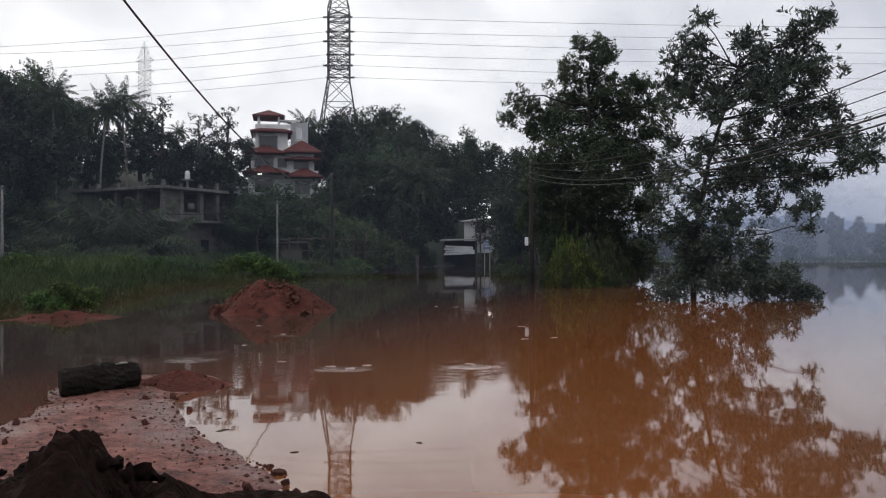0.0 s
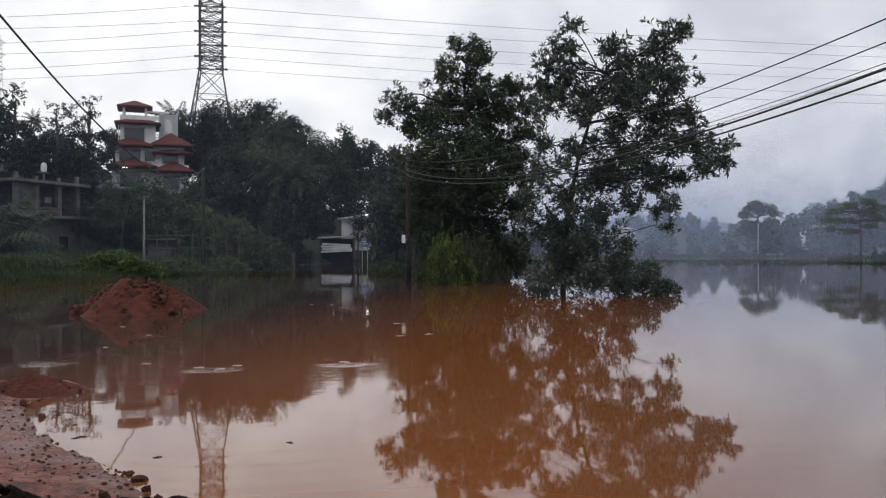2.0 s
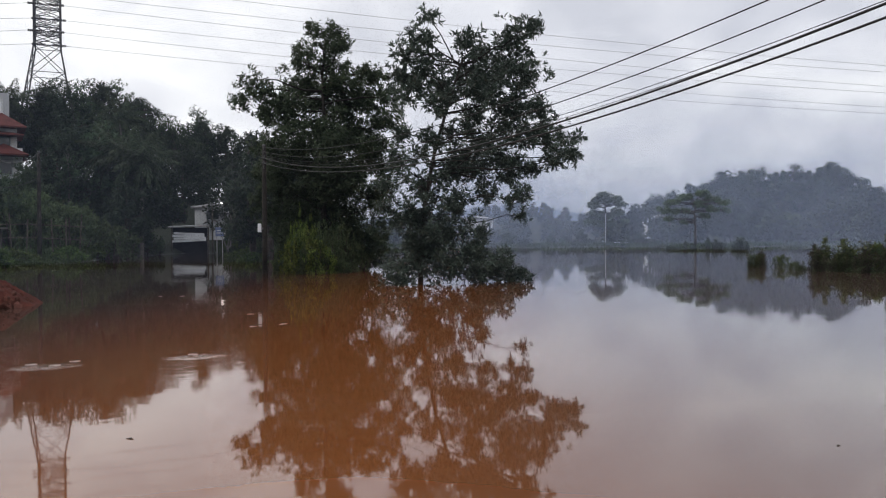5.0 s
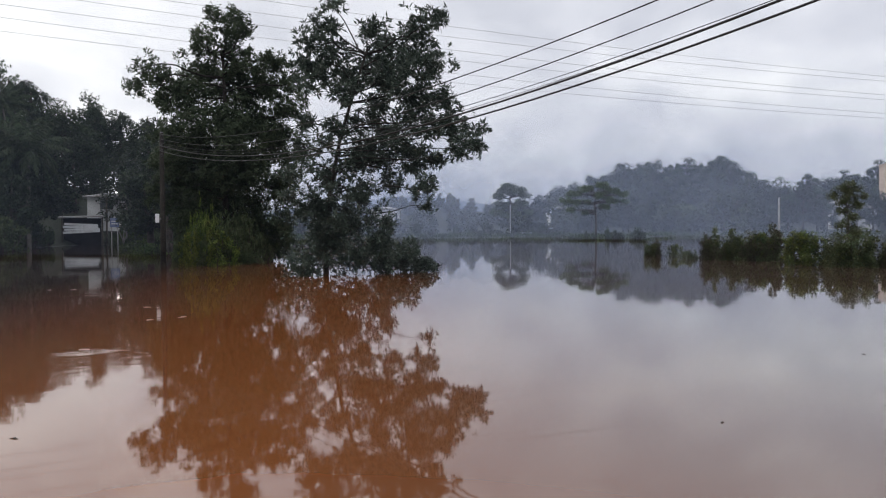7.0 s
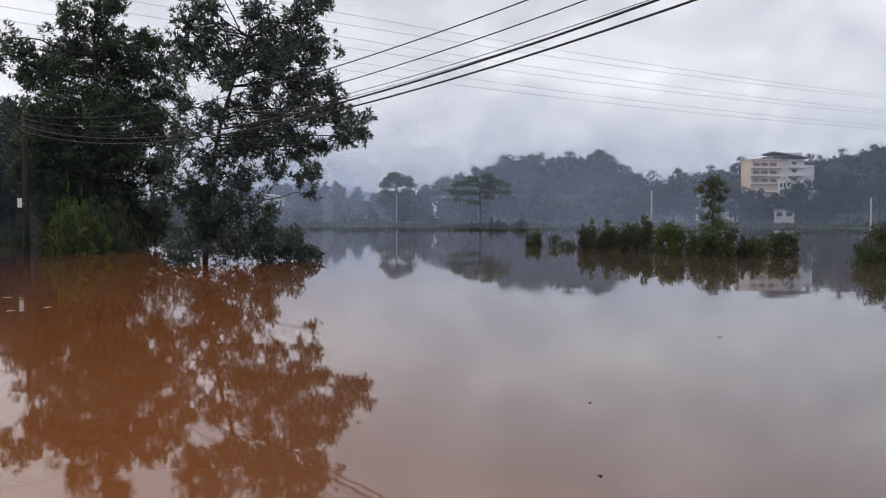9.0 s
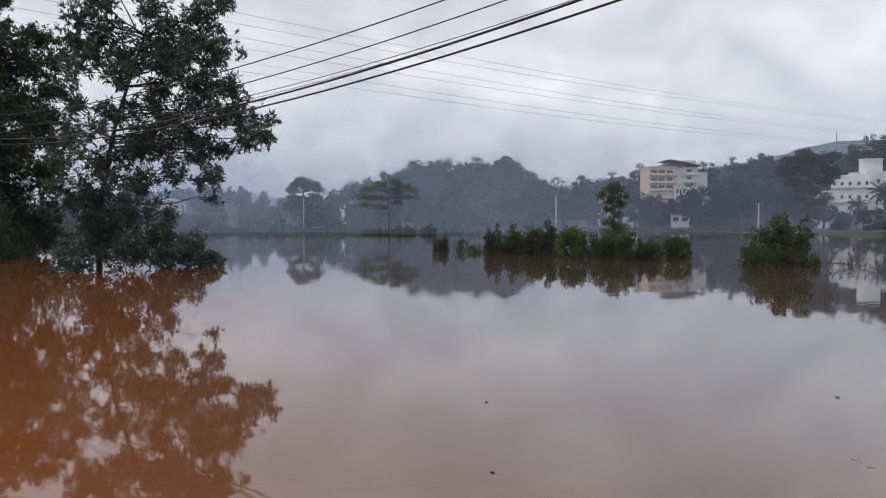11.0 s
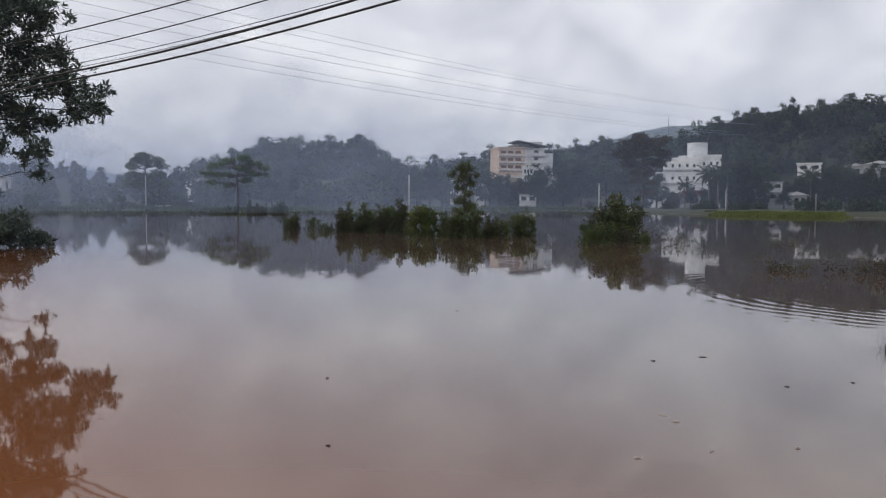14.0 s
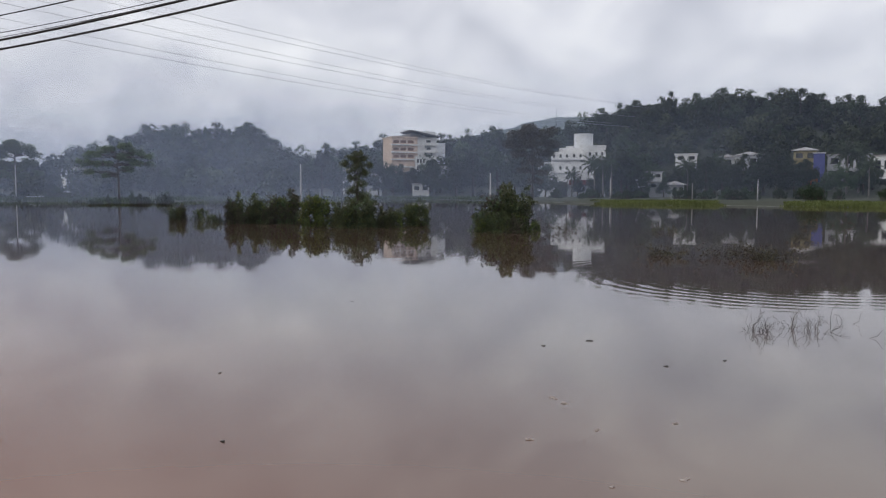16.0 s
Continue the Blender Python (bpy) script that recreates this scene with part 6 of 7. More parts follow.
def fallen_log():
    a, b = Vector((-4.30, 8.74, 0.165)), Vector((-3.60, 9.22, 0.16))
    ob = thing("log", a, "short charred log lying on the red spit", "log")
    L = (b - a).length
    rng = np.random.default_rng(5)
    n, m = 26, 30
    v = []
    for i in range(n):
        s = i / (n - 1)
        for j in range(m):
            t = 2 * math.pi * j / m
            r = (0.172 - 0.02 * s) * (1 - 0.22 * max(0, 1 - s * 14) - 0.18 * max(0, 1 - (1 - s) * 14)) * (1 + 0.07 * math.sin(3 * t + 5 * s) + 0.05 * math.sin(2 * t + 9 * s) + 0.05 * math.sin(11 * t + 3 * math.sin(9 * s)) + rng.normal() * 0.03)
            v.append((s * L, r * math.cos(t), r * math.sin(t)))
    f = [(i * m + j, i * m + (j + 1) % m, (i + 1) * m + (j + 1) % m, (i + 1) * m + j) for i in range(n - 1) for j in range(m)]
    turn = pose(0, 0, 0, 0, -1.5, math.degrees(math.atan2(b.y - a.y, b.x - a.x)))
    part("bark", Form().add(v, f), CHAR, ob, at=turn)
    for s, nm in ((0.004, 0), (0.996, n - 1)):
        ring = [v[nm * m + j] for j in range(m)]
        c = Form().add([(s * L + (-0.012 if nm == 0 else 0.012), 0, 0)] + ring, [(0, 1 + (j + 1) % m, 1 + j) if nm else (0, 1 + j, 1 + (j + 1) % m) for j in range(m)])
        part("cut_end", c, SOIL_DARK if nm == 0 else CHAR, ob, at=turn)
    part("bark_flake", Form().box(0.30, 0.42, -0.05, 0.04, 0.154, 0.168, 0.006), BARK_PALE, ob, "pale strip of peeled wood", at=turn)
    part("bark_flake", Form().box(0.58, 0.72, -0.06, 0.03, 0.146, 0.160, 0.006), BARK_PALE, ob, "pale strip of peeled wood", at=turn)
    return ob


fallen_log()


def stone(x, y, s, k, z=None):
    ob = new("stone", STONES[k % 6])
    ob.matrix_basis = pose(x, y, (land_z(x, y) if z is None else z) + s * 0.12, 10 * k, 25 * k, 40 * k) @ Matrix.Diagonal((s * 1.25, s, s * 0.8, 1))
    return tagged(ob, "dark red laterite stone at the water's edge", "stone", "stones at the edge")


for k, (x, y, s) in enumerate(((-1.2, 5.68, 0.11), (-1.3, 5.88, 0.07), (-1.32, 5.25, 0.10), (-1.1, 5.42, 0.07), (-0.98, 5.2, 0.08), (-2.6, 8.0, 0.09), (-2.48, 8.12, 0.07),
                               (-2.3, 8.9, 0.08), (-3.0, 8.65, 0.11), (-3.25, 8.5, 0.08), (-2.75, 7.2, 0.08), (-3.6, 6.4, 0.07), (-4.0, 7.3, 0.10), (-4.3, 8.1, 0.09), (-2.95, 6.7, 0.06),
                               (-5.5, 20.6, 0.22), (-3.4, 20.9, 0.26), (-4.6, 20.1, 0.20), (-6.2, 21.2, 0.18))):
    stone(x, y, s, k, 0.0 if y > 20 else None)

grit = Form()
rng = np.random.default_rng(12)
placed = 0
while placed < 3400:
    x, y = rng.uniform(-5.2, -0.9, 700), rng.uniform(4.6, 10.6, 700)
    s = inside_by(x, y, SPIT)
    near_edge = np.exp(-((s - 0.02) / 0.28) ** 2)
    keep = (s > -0.05) & (rng.random(700) < 0.25 + 0.75 * near_edge)
    for px, py in zip(x[keep], y[keep]):
        r = 0.004 + 0.022 * rng.random() ** 7
        z = max(land_z(px, py), 0.0) + r * 0.3
        d = rng.normal(size=(6, 3))
        d /= np.linalg.norm(d, axis=1)[:, None]
        o = np.array([(1, 0, 0), (-1, 0, 0), (0, 1, 0), (0, -1, 0), (0, 0, 0.6), (0, 0, -0.6)]) * r * (0.7 + 0.6 * rng.random((6, 1)))
        grit.add(o + (px, py, z), [(0, 2, 4), (2, 1, 4), (1, 3, 4), (3, 0, 4), (2, 0, 5), (1, 2, 5), (3, 1, 5), (0, 3, 5)])
        placed += 1
whole("gravel", grit, STONE_RED, "loose dark red clods scattered over the muddy spit", "gravel", kind="stuff")


def floating_leaf(x, y, s, k, mat, name, label, category, group):
    rng = np.random.default_rng(900 + k)
    n = 9
    a = np.linspace(0, 6.283, n, endpoint=False)
    r = s * (0.6 + 0.5 * rng.random(n)) * np.where(np.abs(np.cos(a)) > 0.6, 1.4, 0.45)
    v = [(0, 0, 0.010)] + [(r[i] * math.cos(a[i]), r[i] * math.sin(a[i]), 0.003) for i in range(n)] + [(r[i] * math.cos(a[i]), r[i] * math.sin(a[i]), -0.004) for i in range(n)]
    f = [(0, 1 + i, 1 + (i + 1) % n) for i in range(n)] + [(1 + i, 1 + n + i, 1 + n + (i + 1) % n, 1 + (i + 1) % n) for i in range(n)]
    return whole(name, Form().add(v, f), mat, label, category, group, at=pose(x, y, 0.0, 0, 0, rng.uniform(0, 180)))


for k, (x, y, s) in enumerate(((-2.0, 7.1, 0.10), (7.4, 2.6, 0.05), (7.9, 2.3, 0.06), (7.1, 1.3, 0.04), (7.6, 0.9, 0.04), (3.6, 3.1, 0.035), (-2.2, 7.6, 0.05), (-1.2, 6.3, 0.05), (9.0, 6.2, 0.05), (4.9, 4.5, 0.03), (-0.2, 6.6, 0.05))):
    floating_leaf(x, y, s * 0.55, k, DEBRIS, "floating_leaf", "dark sodden leaf floating on the flood", "leaf", "floating leaves")
# near flecks are foam; farther ones paint in sky glints on ruffled water
for k, (x, y, s) in enumerate(((5.6, 1.75, 0.07), (5.5, 1.62, 0.05), (4.6, 1.5, 0.05), (5.0, 1.2, 0.04), (4.4, 0.5, 0.06), (4.1, 0.8, 0.03), (5.4, 0.8, 0.04), (-3.5, 13.7, 0.14), (-4.1, 17.4, 0.16), (-3.2, 15.6, 0.12), (1.7, 17.1, 0.18),
                               (0.4, 11.3, 0.16), (-0.2, 23.6, 0.22), (0.4, 23.4, 0.2), (0.9, 23.8, 0.2), (-1.6, 11.1, 0.16), (-1.3, 10.9, 0.14), (-1.1, 11.2, 0.15), (-2.4, 11.6, 0.12), (2.1, 14.8, 0.2), (1.5, 14.6, 0.16))):
    floating_leaf(x, y, s * 0.42, 40 + k, FOAM_GLINT, "foam_fleck", "pale fleck for drifting foam and painted sky glints on the flood", "foam", "foam flecks")


# ---- grass and weeds on the near fields ----
def blades(label, spots, h0, h1, w, mat, seed, category="grass", lean=0.25):
    rng = np.random.default_rng(seed)
    p = np.array(spots, float)
    n = len(p)
    way = np.stack([rng.normal(size=n) * lean, rng.normal(size=n) * lean, np.ones(n)], 1)
    ob = whole("tall_grass", Form().leaves(p, way, rng.uniform(h0, h1, n), w, rng, 0.2, 0.5), mat, label, category, kind="stuff")
    return ob


def scatter(az0, az1, n, seed, near, far, zmin, zmax, clump=0.0):
    """Spots past the shore by near to far metres, on ground between two heights."""
    rng = np.random.default_rng(seed)
    az = rng.uniform(az0, az1, n)
    d = table(SHORE, az) + near + (far - near) * rng.random(n)
    x, y = d * np.sin(np.radians(az)), d * np.cos(np.radians(az))
    z, _ = land(x, y)
    keep = (z > zmin) & (z < zmax)
    if clump:
        keep &= rough(x, y, clump, seed) > -0.15
    return np.stack([x, y, np.maximum(z, -0.1) - 0.03], 1)[keep]


blades("lush green grass on the bank", scatter(-37, -5, 30000, 1, -1, 16, -0.15, 2.0), 0.25, 0.7, 0.05, GRASS, 1)
blades("tall rank grass along the field", scatter(-37, -4, 26000, 2, 6, 26, 0.1, 3.0, 0.35), 0.6, 1.25, 0.06, GRASS, 2)
blades("olive drowned grass in the shallows", scatter(-37, -12, 7000, 3, -5, 2, -0.4, 0.1, 0.5), 0.3, 0.6, 0.035, GRASS_WET, 3, lean=0.5)
blades("grass at the road's end", scatter(3, 9, 5000, 4, -4, 20, -0.3, 2.5), 0.4, 1.1, 0.07, GRASS, 4)
blades("yellow-green reeds along the far bank", scatter(70.4, 96, 17000, 5, -1, 9, -0.12, 1.2, 0.22), 0.18, 0.42, 0.12, REED, 5)
blades("yellow-green reeds along the misty shore", scatter(13, 64, 14000, 6, -2, 9, -0.2, 1.2), 0.4, 0.9, 0.12, GRASS, 6)

WEED = shrub(81, 1.0, 1.0, 1.0, LEAF_WEED, 140, 7, 0.2, 0.09, "leafy green weed bush in the grass", "shrub", "weed bushes on the field")
LIMEBUSH = shrub(84, 1.0, 1.0, 1.0, LEAF_LIME, 330, 8, 0.10, 0.05, "yellow-green bush at the tree's foot", "shrub", "bushes on the shore")
CREEPER = shrub(85, 1.0, 1.0, 1.0, LEAF_CREEPER, 320, 7, 0.10, 0.055, "creeper-covered green bush on the slope", "shrub", "creepers on the slope", 18)
THICKET = shrub(86, 1.0, 1.0, 1.0, LEAF_CREEPER, 250, 7, 0.10, 0.055, "dark green rounded thicket on the shore", "shrub", "thickets on the shore", 18)
FARBUSH = shrub(87, 1.0, 1.0, 1.0, LEAF_WOOD, 130, 6, 0.16, 0.10, "dark green bush on the far shore", "shrub", "bushes on the far shore", 14)
taken = set()


def put(proto, az, d, w, h, z=None):
    p = bearing(az, d)
    g = land_z(p.x, p.y) if z is None else z
    m = pose(p.x, p.y, g, 0, 0, (az * 77 + d * 13) % 360) @ Matrix.Diagonal((w * 0.8, w * 0.8, h * 0.95, 1))
    if proto.name in taken:
        return clone(proto, m)
    taken.add(proto.name)
    proto.matrix_basis = m
    return proto


for az, d, w, h in ((-25.9, 26.6, 1.1, 1.15), (-27.0, 26.0, 0.9, 0.8), (-24.7, 27.2, 0.9, 0.9), (-13.8, 52, 2.4, 1.9), (-12.4, 52, 2.2, 1.7), (-15.2, 51, 1.8, 1.5), (-10.6, 56, 1.6, 1.4), (-6.4, 64, 1.7, 1.4), (-28.5, 44, 1.8, 1.3),
                     (-22.5, 46, 1.8, 1.2), (-20.0, 50, 1.6, 1.2), (-18.0, 52, 1.6, 1.3), (-9.2, 60, 1.6, 1.2), (-4.8, 74, 2.0, 1.6), (-3.4, 82, 1.8, 1.4), (4.8, 70, 2.0, 1.6), (5.6, 60, 1.7, 1.4), (4.3, 88, 2.0, 2.0)):
    put(WEED, az, d, w, h)
# creepers over the slope below the villa
rng = np.random.default_rng(91)
for k in range(52):
    az = -15.0 + 11.8 * (k + rng.random()) / 52
    d = rng.uniform(74, 95)
    p = bearing(az, d)
    top = float(np.interp(az, (-15, -9, -6, -3.5), (3.4, 4.2, 2.9, 1.3))) * rng.uniform(0.45, 1.0)
    h = max(1.2, 1.6 + d * math.tan(radians(top)) - land_z(p.x, p.y))
    put(CREEPER if k % 4 else THICKET, az, d, min(4.2, 1.2 + h * 0.6), h / 0.95)
for k in range(34):
    az = rng.uniform(-36, -20.5)
    put(THICKET if k % 4 else CREEPER, az, rng.uniform(56, 86), rng.uniform(2.0, 3.4), rng.uniform(1.6, 3.2))
for az, d, w, h in ((-2.0, 92, 2.4, 2.8), (-1.0, 98, 1.8, 2.6), (-17.0, 58, 1.4, 1.0), (-18.6, 58, 1.4, 1.2), (5.2, 90, 2.6, 3.4), (6.4, 70, 2.4, 3.4), (7.6, 62, 2.2, 3.2), (-2.6, 96, 2.6, 3.6), (2.9, 116, 2.4, 2.6), (0.2, 118, 3.0, 3.6)):
    put(THICKET, az, d, w, h)
# bushes about the foot of the dense tree
for az, d, w, h, kind in ((8.0, 43.0, 1.2, 2.2, 0), (8.7, 42.5, 1.2, 2.8, 0), (9.3, 43.5, 1.4, 3.0, 0), (10.9, 40.0, 1.5, 3.2, 0), (11.9, 39.6, 1.5, 3.0, 0), (12.8, 40.4, 1.3, 2.4, 0), (11.4, 42.0, 1.7, 3.2, 0), (13.4, 41.5, 1.0, 1.6, 0),
                          (8.1, 39.2, 0.7, 1.5, 1), (8.6, 38.8, 0.8, 1.2, 1), (9.5, 37.6, 1.7, 2.2, 1), (10.2, 37.5, 1.5, 1.7, 1), (8.8, 37.8, 1.2, 1.1, 1), (9.0, 38.4, 0.8, 3.3, 1), (8.4, 38.6, 0.6, 2.4, 1), (9.7, 38.0, 0.8, 3.0, 1), (10.3, 37.9, 0.7, 2.6, 0), (8.8, 37.7, 0.7, 2.0, 0), (9.4, 37.3, 0.7, 1.5, 0), (11.2, 38.2, 0.9, 2.2, 0), (9.8, 37.2, 1.2, 1.4, 0), (10.8, 38.4, 1.2, 1.2, 1), (11.6, 38.3, 1.0, 0.9, 0), (12.6, 38.6, 0.8, 0.8, 0)):
    put((THICKET, LIMEBUSH)[kind], az, d, w, h, -0.05)
# shrubs standing in the flood across the field, in ragged rows
def flooded_shrub(seed, stems, leaf, label):
    """About 1.5 m high: bare stems out of the water, leafy above, hung with creepers."""
    rng = np.random.default_rng(seed)
    ob = new("shrub")
    tagged(ob, label, "shrub", "shrubs in the flood")
    f, tufts, tops = Form(), [], []
    for k in range(stems):
        a, q = rng.uniform(0, 6.283), math.sqrt(rng.random()) * 0.75
        b = np.array([q * 0.7 * math.cos(a), q * 0.5 * math.sin(a), -0.5])
        h = 1.55 * (0.25 + 0.75 * rng.random()) * (1 - 0.2 * q)
        t = np.array([q * math.cos(a) + rng.normal() * 0.12, q * 0.7 * math.sin(a), h])
        c = curve_between(b, t, 7, 0.0, 0.05, rng)
        f.tube(c, np.linspace(0.022, 0.006, 7), 4, False)
        tops.append(t)
        start = rng.uniform(0.15, 0.5)
        for s in np.linspace(start, 1.0, 5):
            if rng.random() < 0.85:
                i = c[0] + (c[-1] - c[0]) * s
                tufts.append((i[0] + rng.normal() * 0.07, i[1] + rng.normal() * 0.07, max(0.05, i[2]), rng.uniform(0.10, 0.21)))
    part("stem", f, BARK, ob)
    part("foliage", crown_form(tufts, 19 * stems, 6, 0.115, 0.062, rng, 0.25, floor=-0.02), leaf, ob)
    v, base = Form(), []
    for k in range(stems):
        p, q = tops[k], tops[int(rng.integers(stems))] if k % 2 else np.array([tops[k][0] + rng.normal() * 0.3, tops[k][1] - 0.2, 0.02])
        c = curve_between(p, q, 9, -0.18, 0.03, rng)
        v.tube(c, 0.005, 3, False)
        base.append(np.repeat(c, 4, 0))
    base = np.concatenate(base) + rng.normal(size=(stems * 36, 3)) * 0.045
    way = rng.normal(size=base.shape) - (0, 0, 0.6)
    v.leaves(base, way, 0.11, 0.085, rng)
    part("creeper", v, LEAF_CREEPER, ob, "hanging yellow-green creeper")
    return ob


FLOODED = [flooded_shrub(96, 15, LEAF_FLOOD, "ragged dark shrub standing in the flood"), flooded_shrub(97, 12, LEAF_FLOOD, "creeper-hung green shrub standing in the flood"),
           flooded_shrub(98, 18, LEAF_BROWN, "dense brownish shrub standing in the flood"), flooded_shrub(99, 9, LEAF_LIME, "thin leafy shrub standing in the flood")]
rng = np.random.default_rng(94)
for az0, az1, d0, d1, n, low, high in ((40.9, 41.9, 46.5, 46, 2, 0.45, 0.7), (42.4, 43.0, 46, 45.8, 1, 0.5, 0.6), (43.3, 44.3, 44, 42, 2, 0.25, 0.4), (44.7, 49.1, 41.6, 40.4, 8, 0.4, 1.2), (45.0, 49.3, 40.6, 39.8, 4, 0.4, 0.65),
                                       (50.5, 51.4, 36.6, 36.2, 2, 0.9, 1.15), (49.8, 52.0, 35.9, 35.7, 2, 0.3, 0.45), (52.5, 55.0, 35.4, 35, 4, 0.65, 1.2), (52.6, 56.8, 34.6, 34.4, 4, 0.4, 0.7), (55.6, 57.0, 35.4, 35.6, 2, 0.5, 0.75),
                                       (57.9, 58.6, 36.8, 36.6, 2, 0.7, 0.95), (63.0, 65.9, 31.3, 31.3, 5, 0.45, 0.85), (64.5, 65.3, 32.0, 32.0, 3, 1.0, 1.4), (62.8, 66.2, 30.8, 30.8, 3, 0.4, 0.6), (66.6, 67.4, 31.6, 31.8, 1, 0.3, 0.4)):
    for k in range(n):
        q = (k + 0.5) / n
        az = az0 + (az1 - az0) * q + rng.uniform(-0.15, 0.15)
        s = rng.uniform(low, high)
        put(FLOODED[int(rng.integers(4))], az, d0 + (d1 - d0) * q + rng.uniform(-0.4, 0.4), s * rng.uniform(0.85, 1.15) / 0.8, s / 0.95, 0.0)
# bushes along the misty shore
for k in range(22):
    az = 13.5 + k * 1.0 + 0.4 * math.sin(k * 5.1)
    put(FARBUSH, az, float(table(SHORE, az)) + 1.0 + 5 * (k % 3), 0.8 + 1.3 * abs(math.sin(k * 2.3)), 0.5 + 0.9 * abs(math.sin(k * 1.7)), None)
for az, d, w, h in ((29.3, 168, 2.3, 3.6), (28.2, 170, 1.2, 1.8), (28.8, 166, 1.4, 1.2), (27.0, 168, 1.4, 2.2), (33.3, 172, 2.0, 2.6), (33.6, 166, 3.0, 1.6), (35.4, 124, 1.3, 1.6), (36.0, 122, 0.8, 0.9), (36.5, 122, 0.5, 1.9), (37.0, 122, 0.8, 1.2), (38.0, 122, 0.7, 2.4), (38.5, 123, 1.1, 2.0), (38.9, 123, 1.0, 1.5), (40.1, 126, 2.0, 2.9), (39.7, 125, 1.3, 1.7), (40.6, 128, 1.2, 1.6), (21.0, 166, 2.5, 2.2), (24.0, 166, 2.5, 2.8)):
    put(FARBUSH, az, d, w, h)
rng = np.random.default_rng(93)
for k in range(60):
    az = rng.uniform(49, 96)
    put(FARBUSH, az, float(table(SHORE, az)) + rng.uniform(20, 60), rng.uniform(1.2, 2.6), rng.uniform(1.0, 2.4))


# ---- single trees across the water ----
def flat_topped(az, d, h, layers, label, leaf, seed, z=None, trunk=0.16, n=1100, size=0.24, flat=0.75):
    rng = np.random.default_rng(seed)
    p = bearing(az, d)
    ob = new("tree")
    ob.matrix_basis = facing(az, d, land_z(p.x, p.y) if z is None else z)
    tagged(ob, label, "tree", "single trees across the water")
    L = [(u + rng.uniform(-r, r) * 0.3, rng.uniform(-1, 1) * r, zz + rng.uniform(-0.15, 0.15) * r, r * 0.42) for u, zz, r in layers for _ in range(5)]
    L = [(x + rng.uniform(-1, 1) * r * 1.4, y, zz, r) for x, y, zz, r in L]
    t = np.array([(0, 0, -0.6), (0.05, 0, h * 0.4), (-0.1, 0, h * 0.7), (0.1, 0, h * 0.95)])
    part("trunk", Form().tube(t, np.linspace(trunk, trunk * 0.4, 4), 7), BARK, ob, smooth=True)
    part("limb", limbs_form(t, L, rng, trunk * 0.35, 2, 0.1), BARK, ob, smooth=True)
    pts, d3, pick = lobe_points(L, n * 6, rng, 0.2)
    mid = np.array(L)[pick, 2]
    pts[:, 2] = mid + (pts[:, 2] - mid) * flat
    part("crown", Form().leaves(pts, d3 + rng.normal(size=d3.shape) * 0.8, size, size * 0.5, rng), leaf, ob)
    return ob


flat_topped(37.15, 130, 7.8, ((0.5, 8.4, 1.4), (-1.6, 8.0, 1.5), (2.4, 7.7, 1.4), (-3.2, 7.2, 1.4), (4.4, 7.1, 1.2), (0.4, 7.0, 1.6), (-4.6, 6.0, 1.2), (2.6, 6.1, 1.3), (-2.4, 5.9, 1.4), (-4.4, 4.6, 1.0), (1.4, 5.1, 1.1), (4.9, 5.9, 0.8), (-1.6, 4.2, 0.9)), "wide umbrella-shaped tree on the far shore", LEAF_UMBRELLA, 101, 0.1, 0.2, 1400, 0.26, 0.85)
flat_topped(31.0, 178, 11.0, ((0, 10.6, 2.2), (-2.0, 10.0, 2.0), (2.0, 9.9, 2.0), (0.3, 9.2, 2.2), (-2.6, 8.6, 2.0), (2.8, 8.8, 1.8), (-2.2, 6.8, 2.2), (2.6, 7.0, 2.2), (0.0, 6.2, 2.4), (-3.0, 5.0, 2.0), (3.2, 5.0, 2.0), (0.2, 4.2, 2.4)), "dark flat-topped tree in the mist", LEAF_CREEPER, 102, None, 0.25, 1500, 0.36, 0.85)
flat_topped(66.2, 150, 13.6, ((0, 13.4, 2.2), (-2.4, 12.4, 2.6), (2.4, 12.5, 2.6), (-0.4, 11.0, 3.2), (3.2, 10.6, 2.2), (-3.2, 10.2, 2.4), (-2.6, 8.6, 2.2), (1.8, 8.8, 2.2), (0.0, 7.0, 2.2), (-1.6, 5.4, 1.6), (1.4, 5.0, 1.5), (0.2, 3.4, 1.5)), "tall brownish tree beyond the flood", LEAF_BROWN, 103, None, 0.25, 2000, 0.34, 0.9)
flat_topped(53.56, 80.0, 5.4, ((0.1, 5.6, 0.5), (-0.6, 5.2, 0.7), (0.7, 5.1, 0.7), (0.0, 4.8, 0.8), (-1.1, 4.5, 0.7), (1.1, 4.4, 0.6), (0.0, 4.1, 0.8), (-0.8, 3.8, 0.6), (0.7, 3.6, 0.7), (-0.3, 3.1, 0.7), (0.3, 2.5, 0.8), (-0.3, 1.9, 0.9), (0.4, 1.3, 1.0), (-0.2, 0.7, 1.2)), "slender bushy tree rising from the flooded field", LEAF_FLOOD, 104, -0.05, 0.09, 700, 0.18, 1.3)
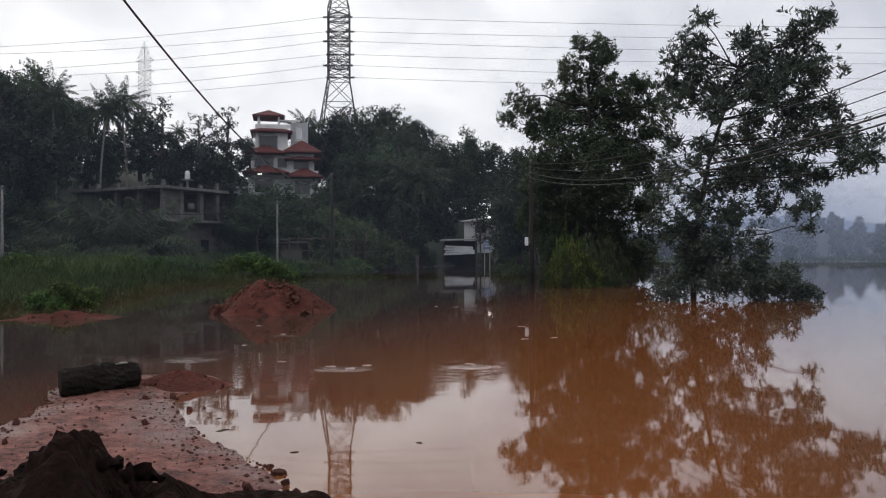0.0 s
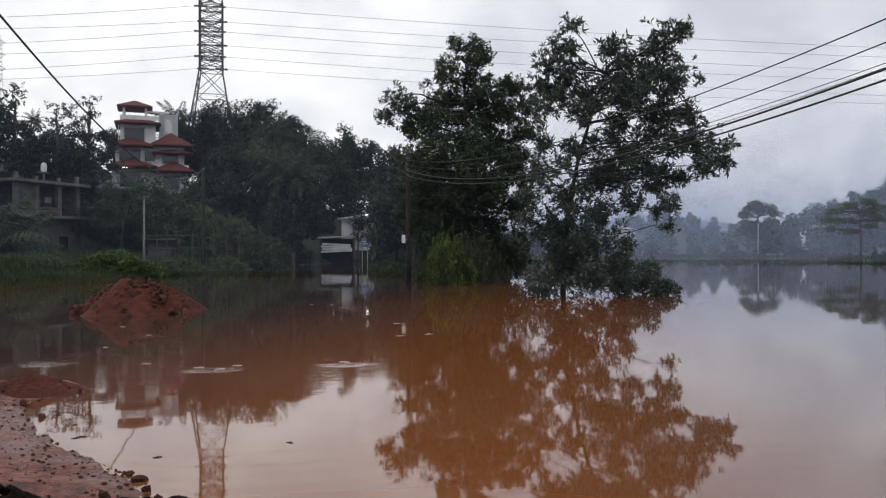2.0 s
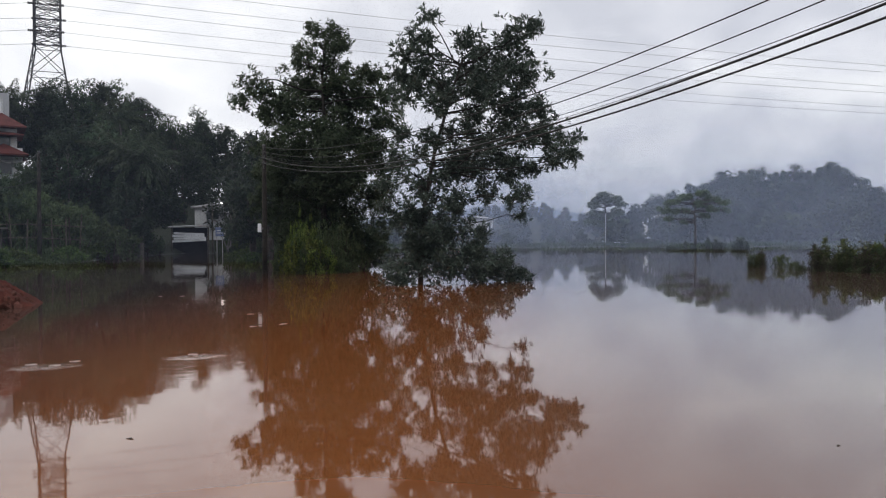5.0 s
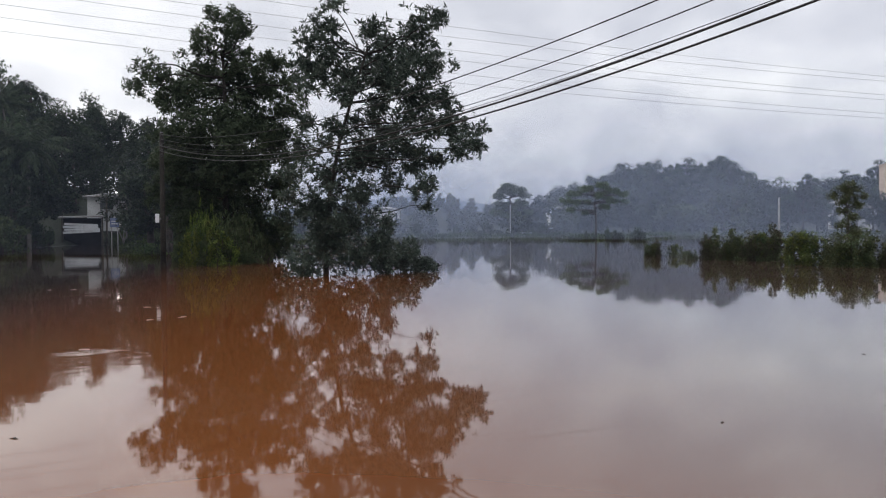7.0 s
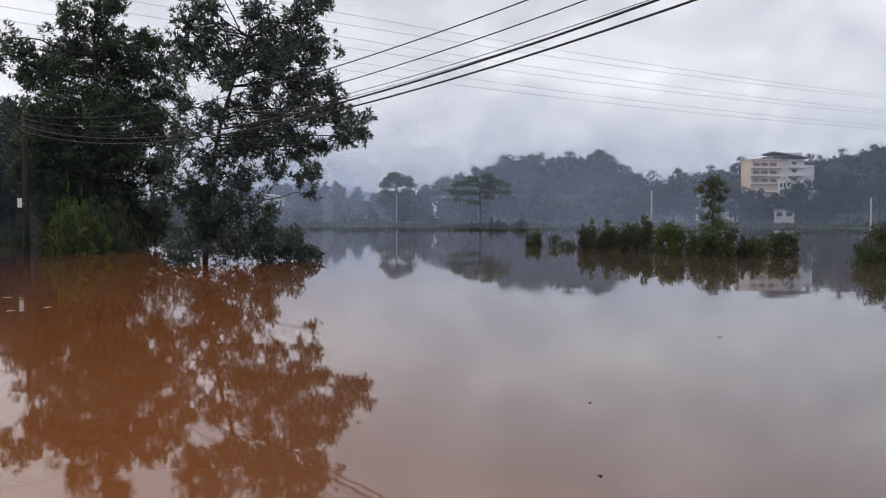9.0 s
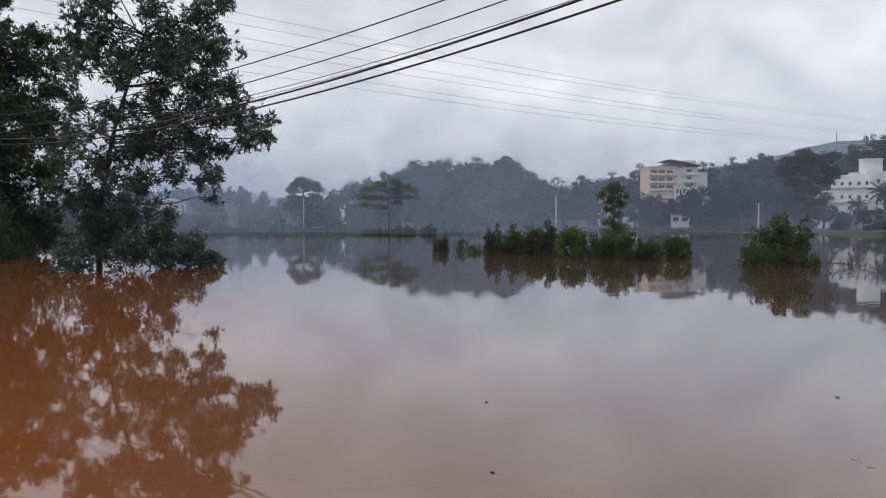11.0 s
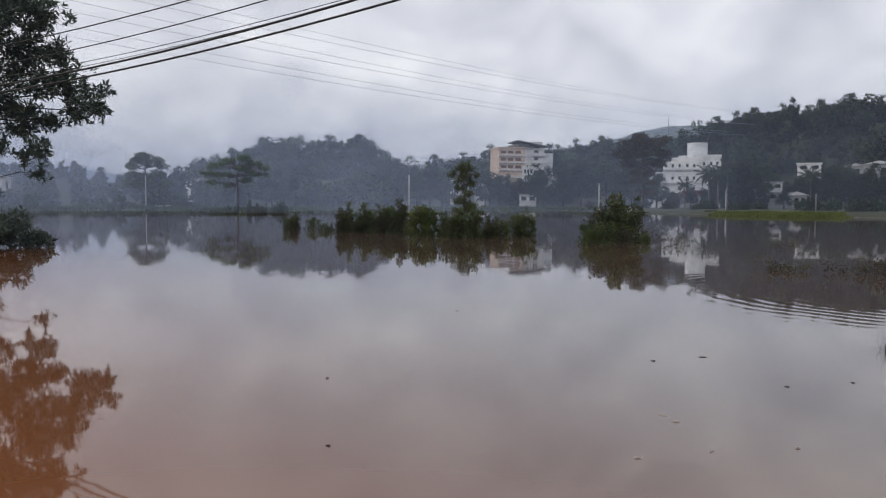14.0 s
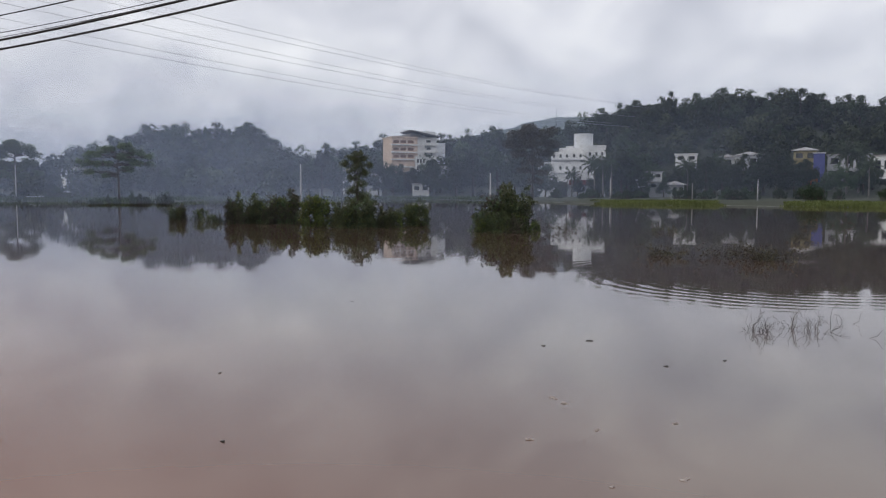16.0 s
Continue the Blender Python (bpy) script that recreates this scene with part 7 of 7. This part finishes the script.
for kind, az, d, top in ((1, 72.5, 185, 3.4), (2, 72.9, 190, 3.7), (0, 78.2, 180, 2.6), (0, 79.3, 178, 2.2), (1, 78.8, 190, 2.9), (1, 81.9, 186, 3.2), (0, 82.7, 184, 3.0), (2, 86.6, 178, 2.0), (0, 84.6, 196, 2.3), (0, 75.4, 186, 1.1), (1, 73.9, 184, 1.5), (0, 80.2, 186, 2.1), (1, 81.2, 184, 1.9), (2, 85.6, 186, 1.4), (0, 68.2, 196, 0.9), (0, 76.4, 200, 2.0), (1, 77.3, 198, 2.1), (1, 83.5, 198, 2.5), (0, 84.2, 196, 2.1), (2, 74.6, 205, 2.4), (1, 69.4, 200, 1.2), (2, 71.7, 195, 2.5), (0, 70.8, 190, 1.7), (0, 67.1, 190, 2.2), (1, 66.0, 190, 2.6), (0, 83.8, 188, 1.9), (1, 60.6, 205, 3.0), (0, 61.8, 205, 3.2),
                         (2, 63.6, 210, 3.4), (1, 64.9, 205, 3.4), (0, 59.0, 200, 2.2), (1, 56.0, 208, 2.2), (0, 50.8, 196, 2.9), (1, 51.7, 200, 2.9), (0, 52.3, 196, 1.4), (0, 53.6, 210, 3.3), (2, 49.9, 200, 2.6), (0, 87.9, 186, 2.2), (0, 54.9, 196, 2.2)):
    crown_to(kind, az, d, top, used)
for az, d, top in ((71.8, 182, 2.7), (71.2, 178, 2.4), (70.6, 184, 2.5), (69.0, 190, 1.6), (77.0, 186, 2.3), (78.9, 184, 2.4), (86.9, 188, 3.2), (87.6, 190, 3.0), (88.2, 180, 2.1), (35.4, 196, 2.8), (54.0, 205, 2.2)):
    palm_to(1, az, d, top)


def dead_tree(az, d, h, seed, label, mat):
    rng = np.random.default_rng(seed)
    p = bearing(az, d)
    ob = new("dead_tree")
    ob.matrix_basis = facing(az, d, land_z(p.x, p.y))
    tagged(ob, label, "dead tree")
    t = curve_between((0, 0, -0.5), (0.4, 0, h), 9, 0, 0.06, rng)
    part("trunk", Form().tube(t, np.linspace(0.16, 0.04, 9), 6), mat, ob, smooth=True)
    for k in range(9):
        i = 2 + k * 6 // 9
        tip = t[i] + np.array([rng.uniform(-2.0, 2.0), rng.uniform(-1, 1), rng.uniform(1.2, 3.2)])
        part("branch", Form().tube(curve_between(t[i], tip, 5, 0.2, 0.08, rng), np.linspace(0.06, 0.015, 5), 5, False), mat, ob, smooth=True)
    return ob


dead_tree(-6.5, 90, 8.6, 111, "bare pale-stemmed tree against the dark grove", BARK_PALE)
dead_tree(4.1, 92, 4.8, 112, "leaning bare tree beside the road", BARK_PALE)
dead_tree(3.8, 86, 4.2, 113, "thin bare sapling beside the road", BARK_PALE)


# ---- drowned branches and clumps in the open flood ----
def drowned_branch(x, y, w, h, n, seed, label, leafy=True):
    rng = np.random.default_rng(seed)
    ob = thing("drowned_branch", (x, y, 0), label, "branch", "drowned branches")
    f = Form()
    tips = []
    for k in range(n):
        a = rng.uniform(0, 6.283)
        b = np.array([rng.normal() * w * 0.25, rng.normal() * w * 0.25, -0.08])
        tip = b + np.array([math.cos(a) * w * 0.6 * rng.random(), math.sin(a) * w * 0.6 * rng.random(), 0.09 + h * rng.random() ** 1.5])
        f.tube(curve_between(b, tip, 8, rng.uniform(-0.04, 0.10), 0.014, rng), np.linspace(0.0024, 0.0008, 8) * (1 + h), 4, False)
        tips.append(tip)
    tagged(part("twig", f, DEBRIS, ob), kind="stuff")
    if leafy:
        tips = np.repeat(np.array(tips), 7, 0) + rng.normal(size=(n * 7, 3)) * 0.06
        tagged(part("leaf_tuft", Form().leaves(tips, rng.normal(size=tips.shape) + (0, 0, 0.1), 0.10, 0.045, rng), LEAF_BROWN, ob), kind="stuff")
    return ob


for k, (x, y, w, h, n, leafy) in enumerate(((19.5, 2.75, 1.3, 0.28, 34, True), (19.2, 2.1, 0.7, 0.2, 14, True), (19.1, 4.3, 0.7, 0.22, 14, True), (19.6, 4.7, 0.4, 0.1, 8, True), (31.6, 7.8, 0.9, 0.18, 14, True), (26.5, 2.3, 0.7, 0.2, 12, True),
                                            (39.3, 3.1, 1.0, 0.3, 14, True), (41.4, 2.0, 0.9, 0.4, 12, True), (9.4, 0.85, 0.36, 0.28, 34, False), (9.8, 0.42, 0.7, 0.24, 34, False), (10.5, 0.2, 0.5, 0.22, 9, False), (6.8, 9.8, 0.05, 0.16, 2, False),
                                            (27.5, 12.4, 0.9, 0.35, 18, True), (29.5, 11.3, 1.3, 0.25, 20, True))):
    drowned_branch(x, y, w, h, n, 500 + k, "leafy drowned branch above the flood" if leafy else "thin bare twigs poking out of the flood", leafy)


# ---- rickety frames on the slope ----
frame_ob = new("timber_frame")
frame_ob.matrix_basis = facing(-8.9, 66, 0.9)
tagged(frame_ob, "rickety frame of thin timber poles on the slope", "timber frame")
rng = np.random.default_rng(7)
for k in range(9):
    x = -3.6 + 0.9 * k
    part("post", Form().tube([(x, 0, -0.8), (x + rng.uniform(-0.2, 0.2), 0, 2.4 + rng.uniform(-0.5, 0.6))], 0.05, 6), WOOD_OLD, frame_ob)
for z in (0.9, 1.9):
    part("rail", Form().tube([(-3.8, -0.08, z), (0, -0.08, z + 0.1), (4.0, -0.08, z - 0.1)], 0.04, 6), WOOD_OLD, frame_ob)
for k, (az, d, w, z) in enumerate(((-11.0, 70, 0.9, 2.6),)):
    hut = new("sheet_hut")
    p = bearing(az, d)
    hut.matrix_basis = facing(az, d, land_z(p.x, p.y))
    tagged(hut, "low hut of grey sheets under the trees", "hut", "sheet huts")
    part("wall", Form().box(-w, w, 0, 1.6, -0.6, 1.9), BLOCKWORK, hut)
    part("roof", Form().box(-w - 0.4, w + 0.4, -0.5, 2.0, 1.95, 2.05, m=pose(0, 0, 0, 4, 0, 0)), WOOD_DARK, hut)
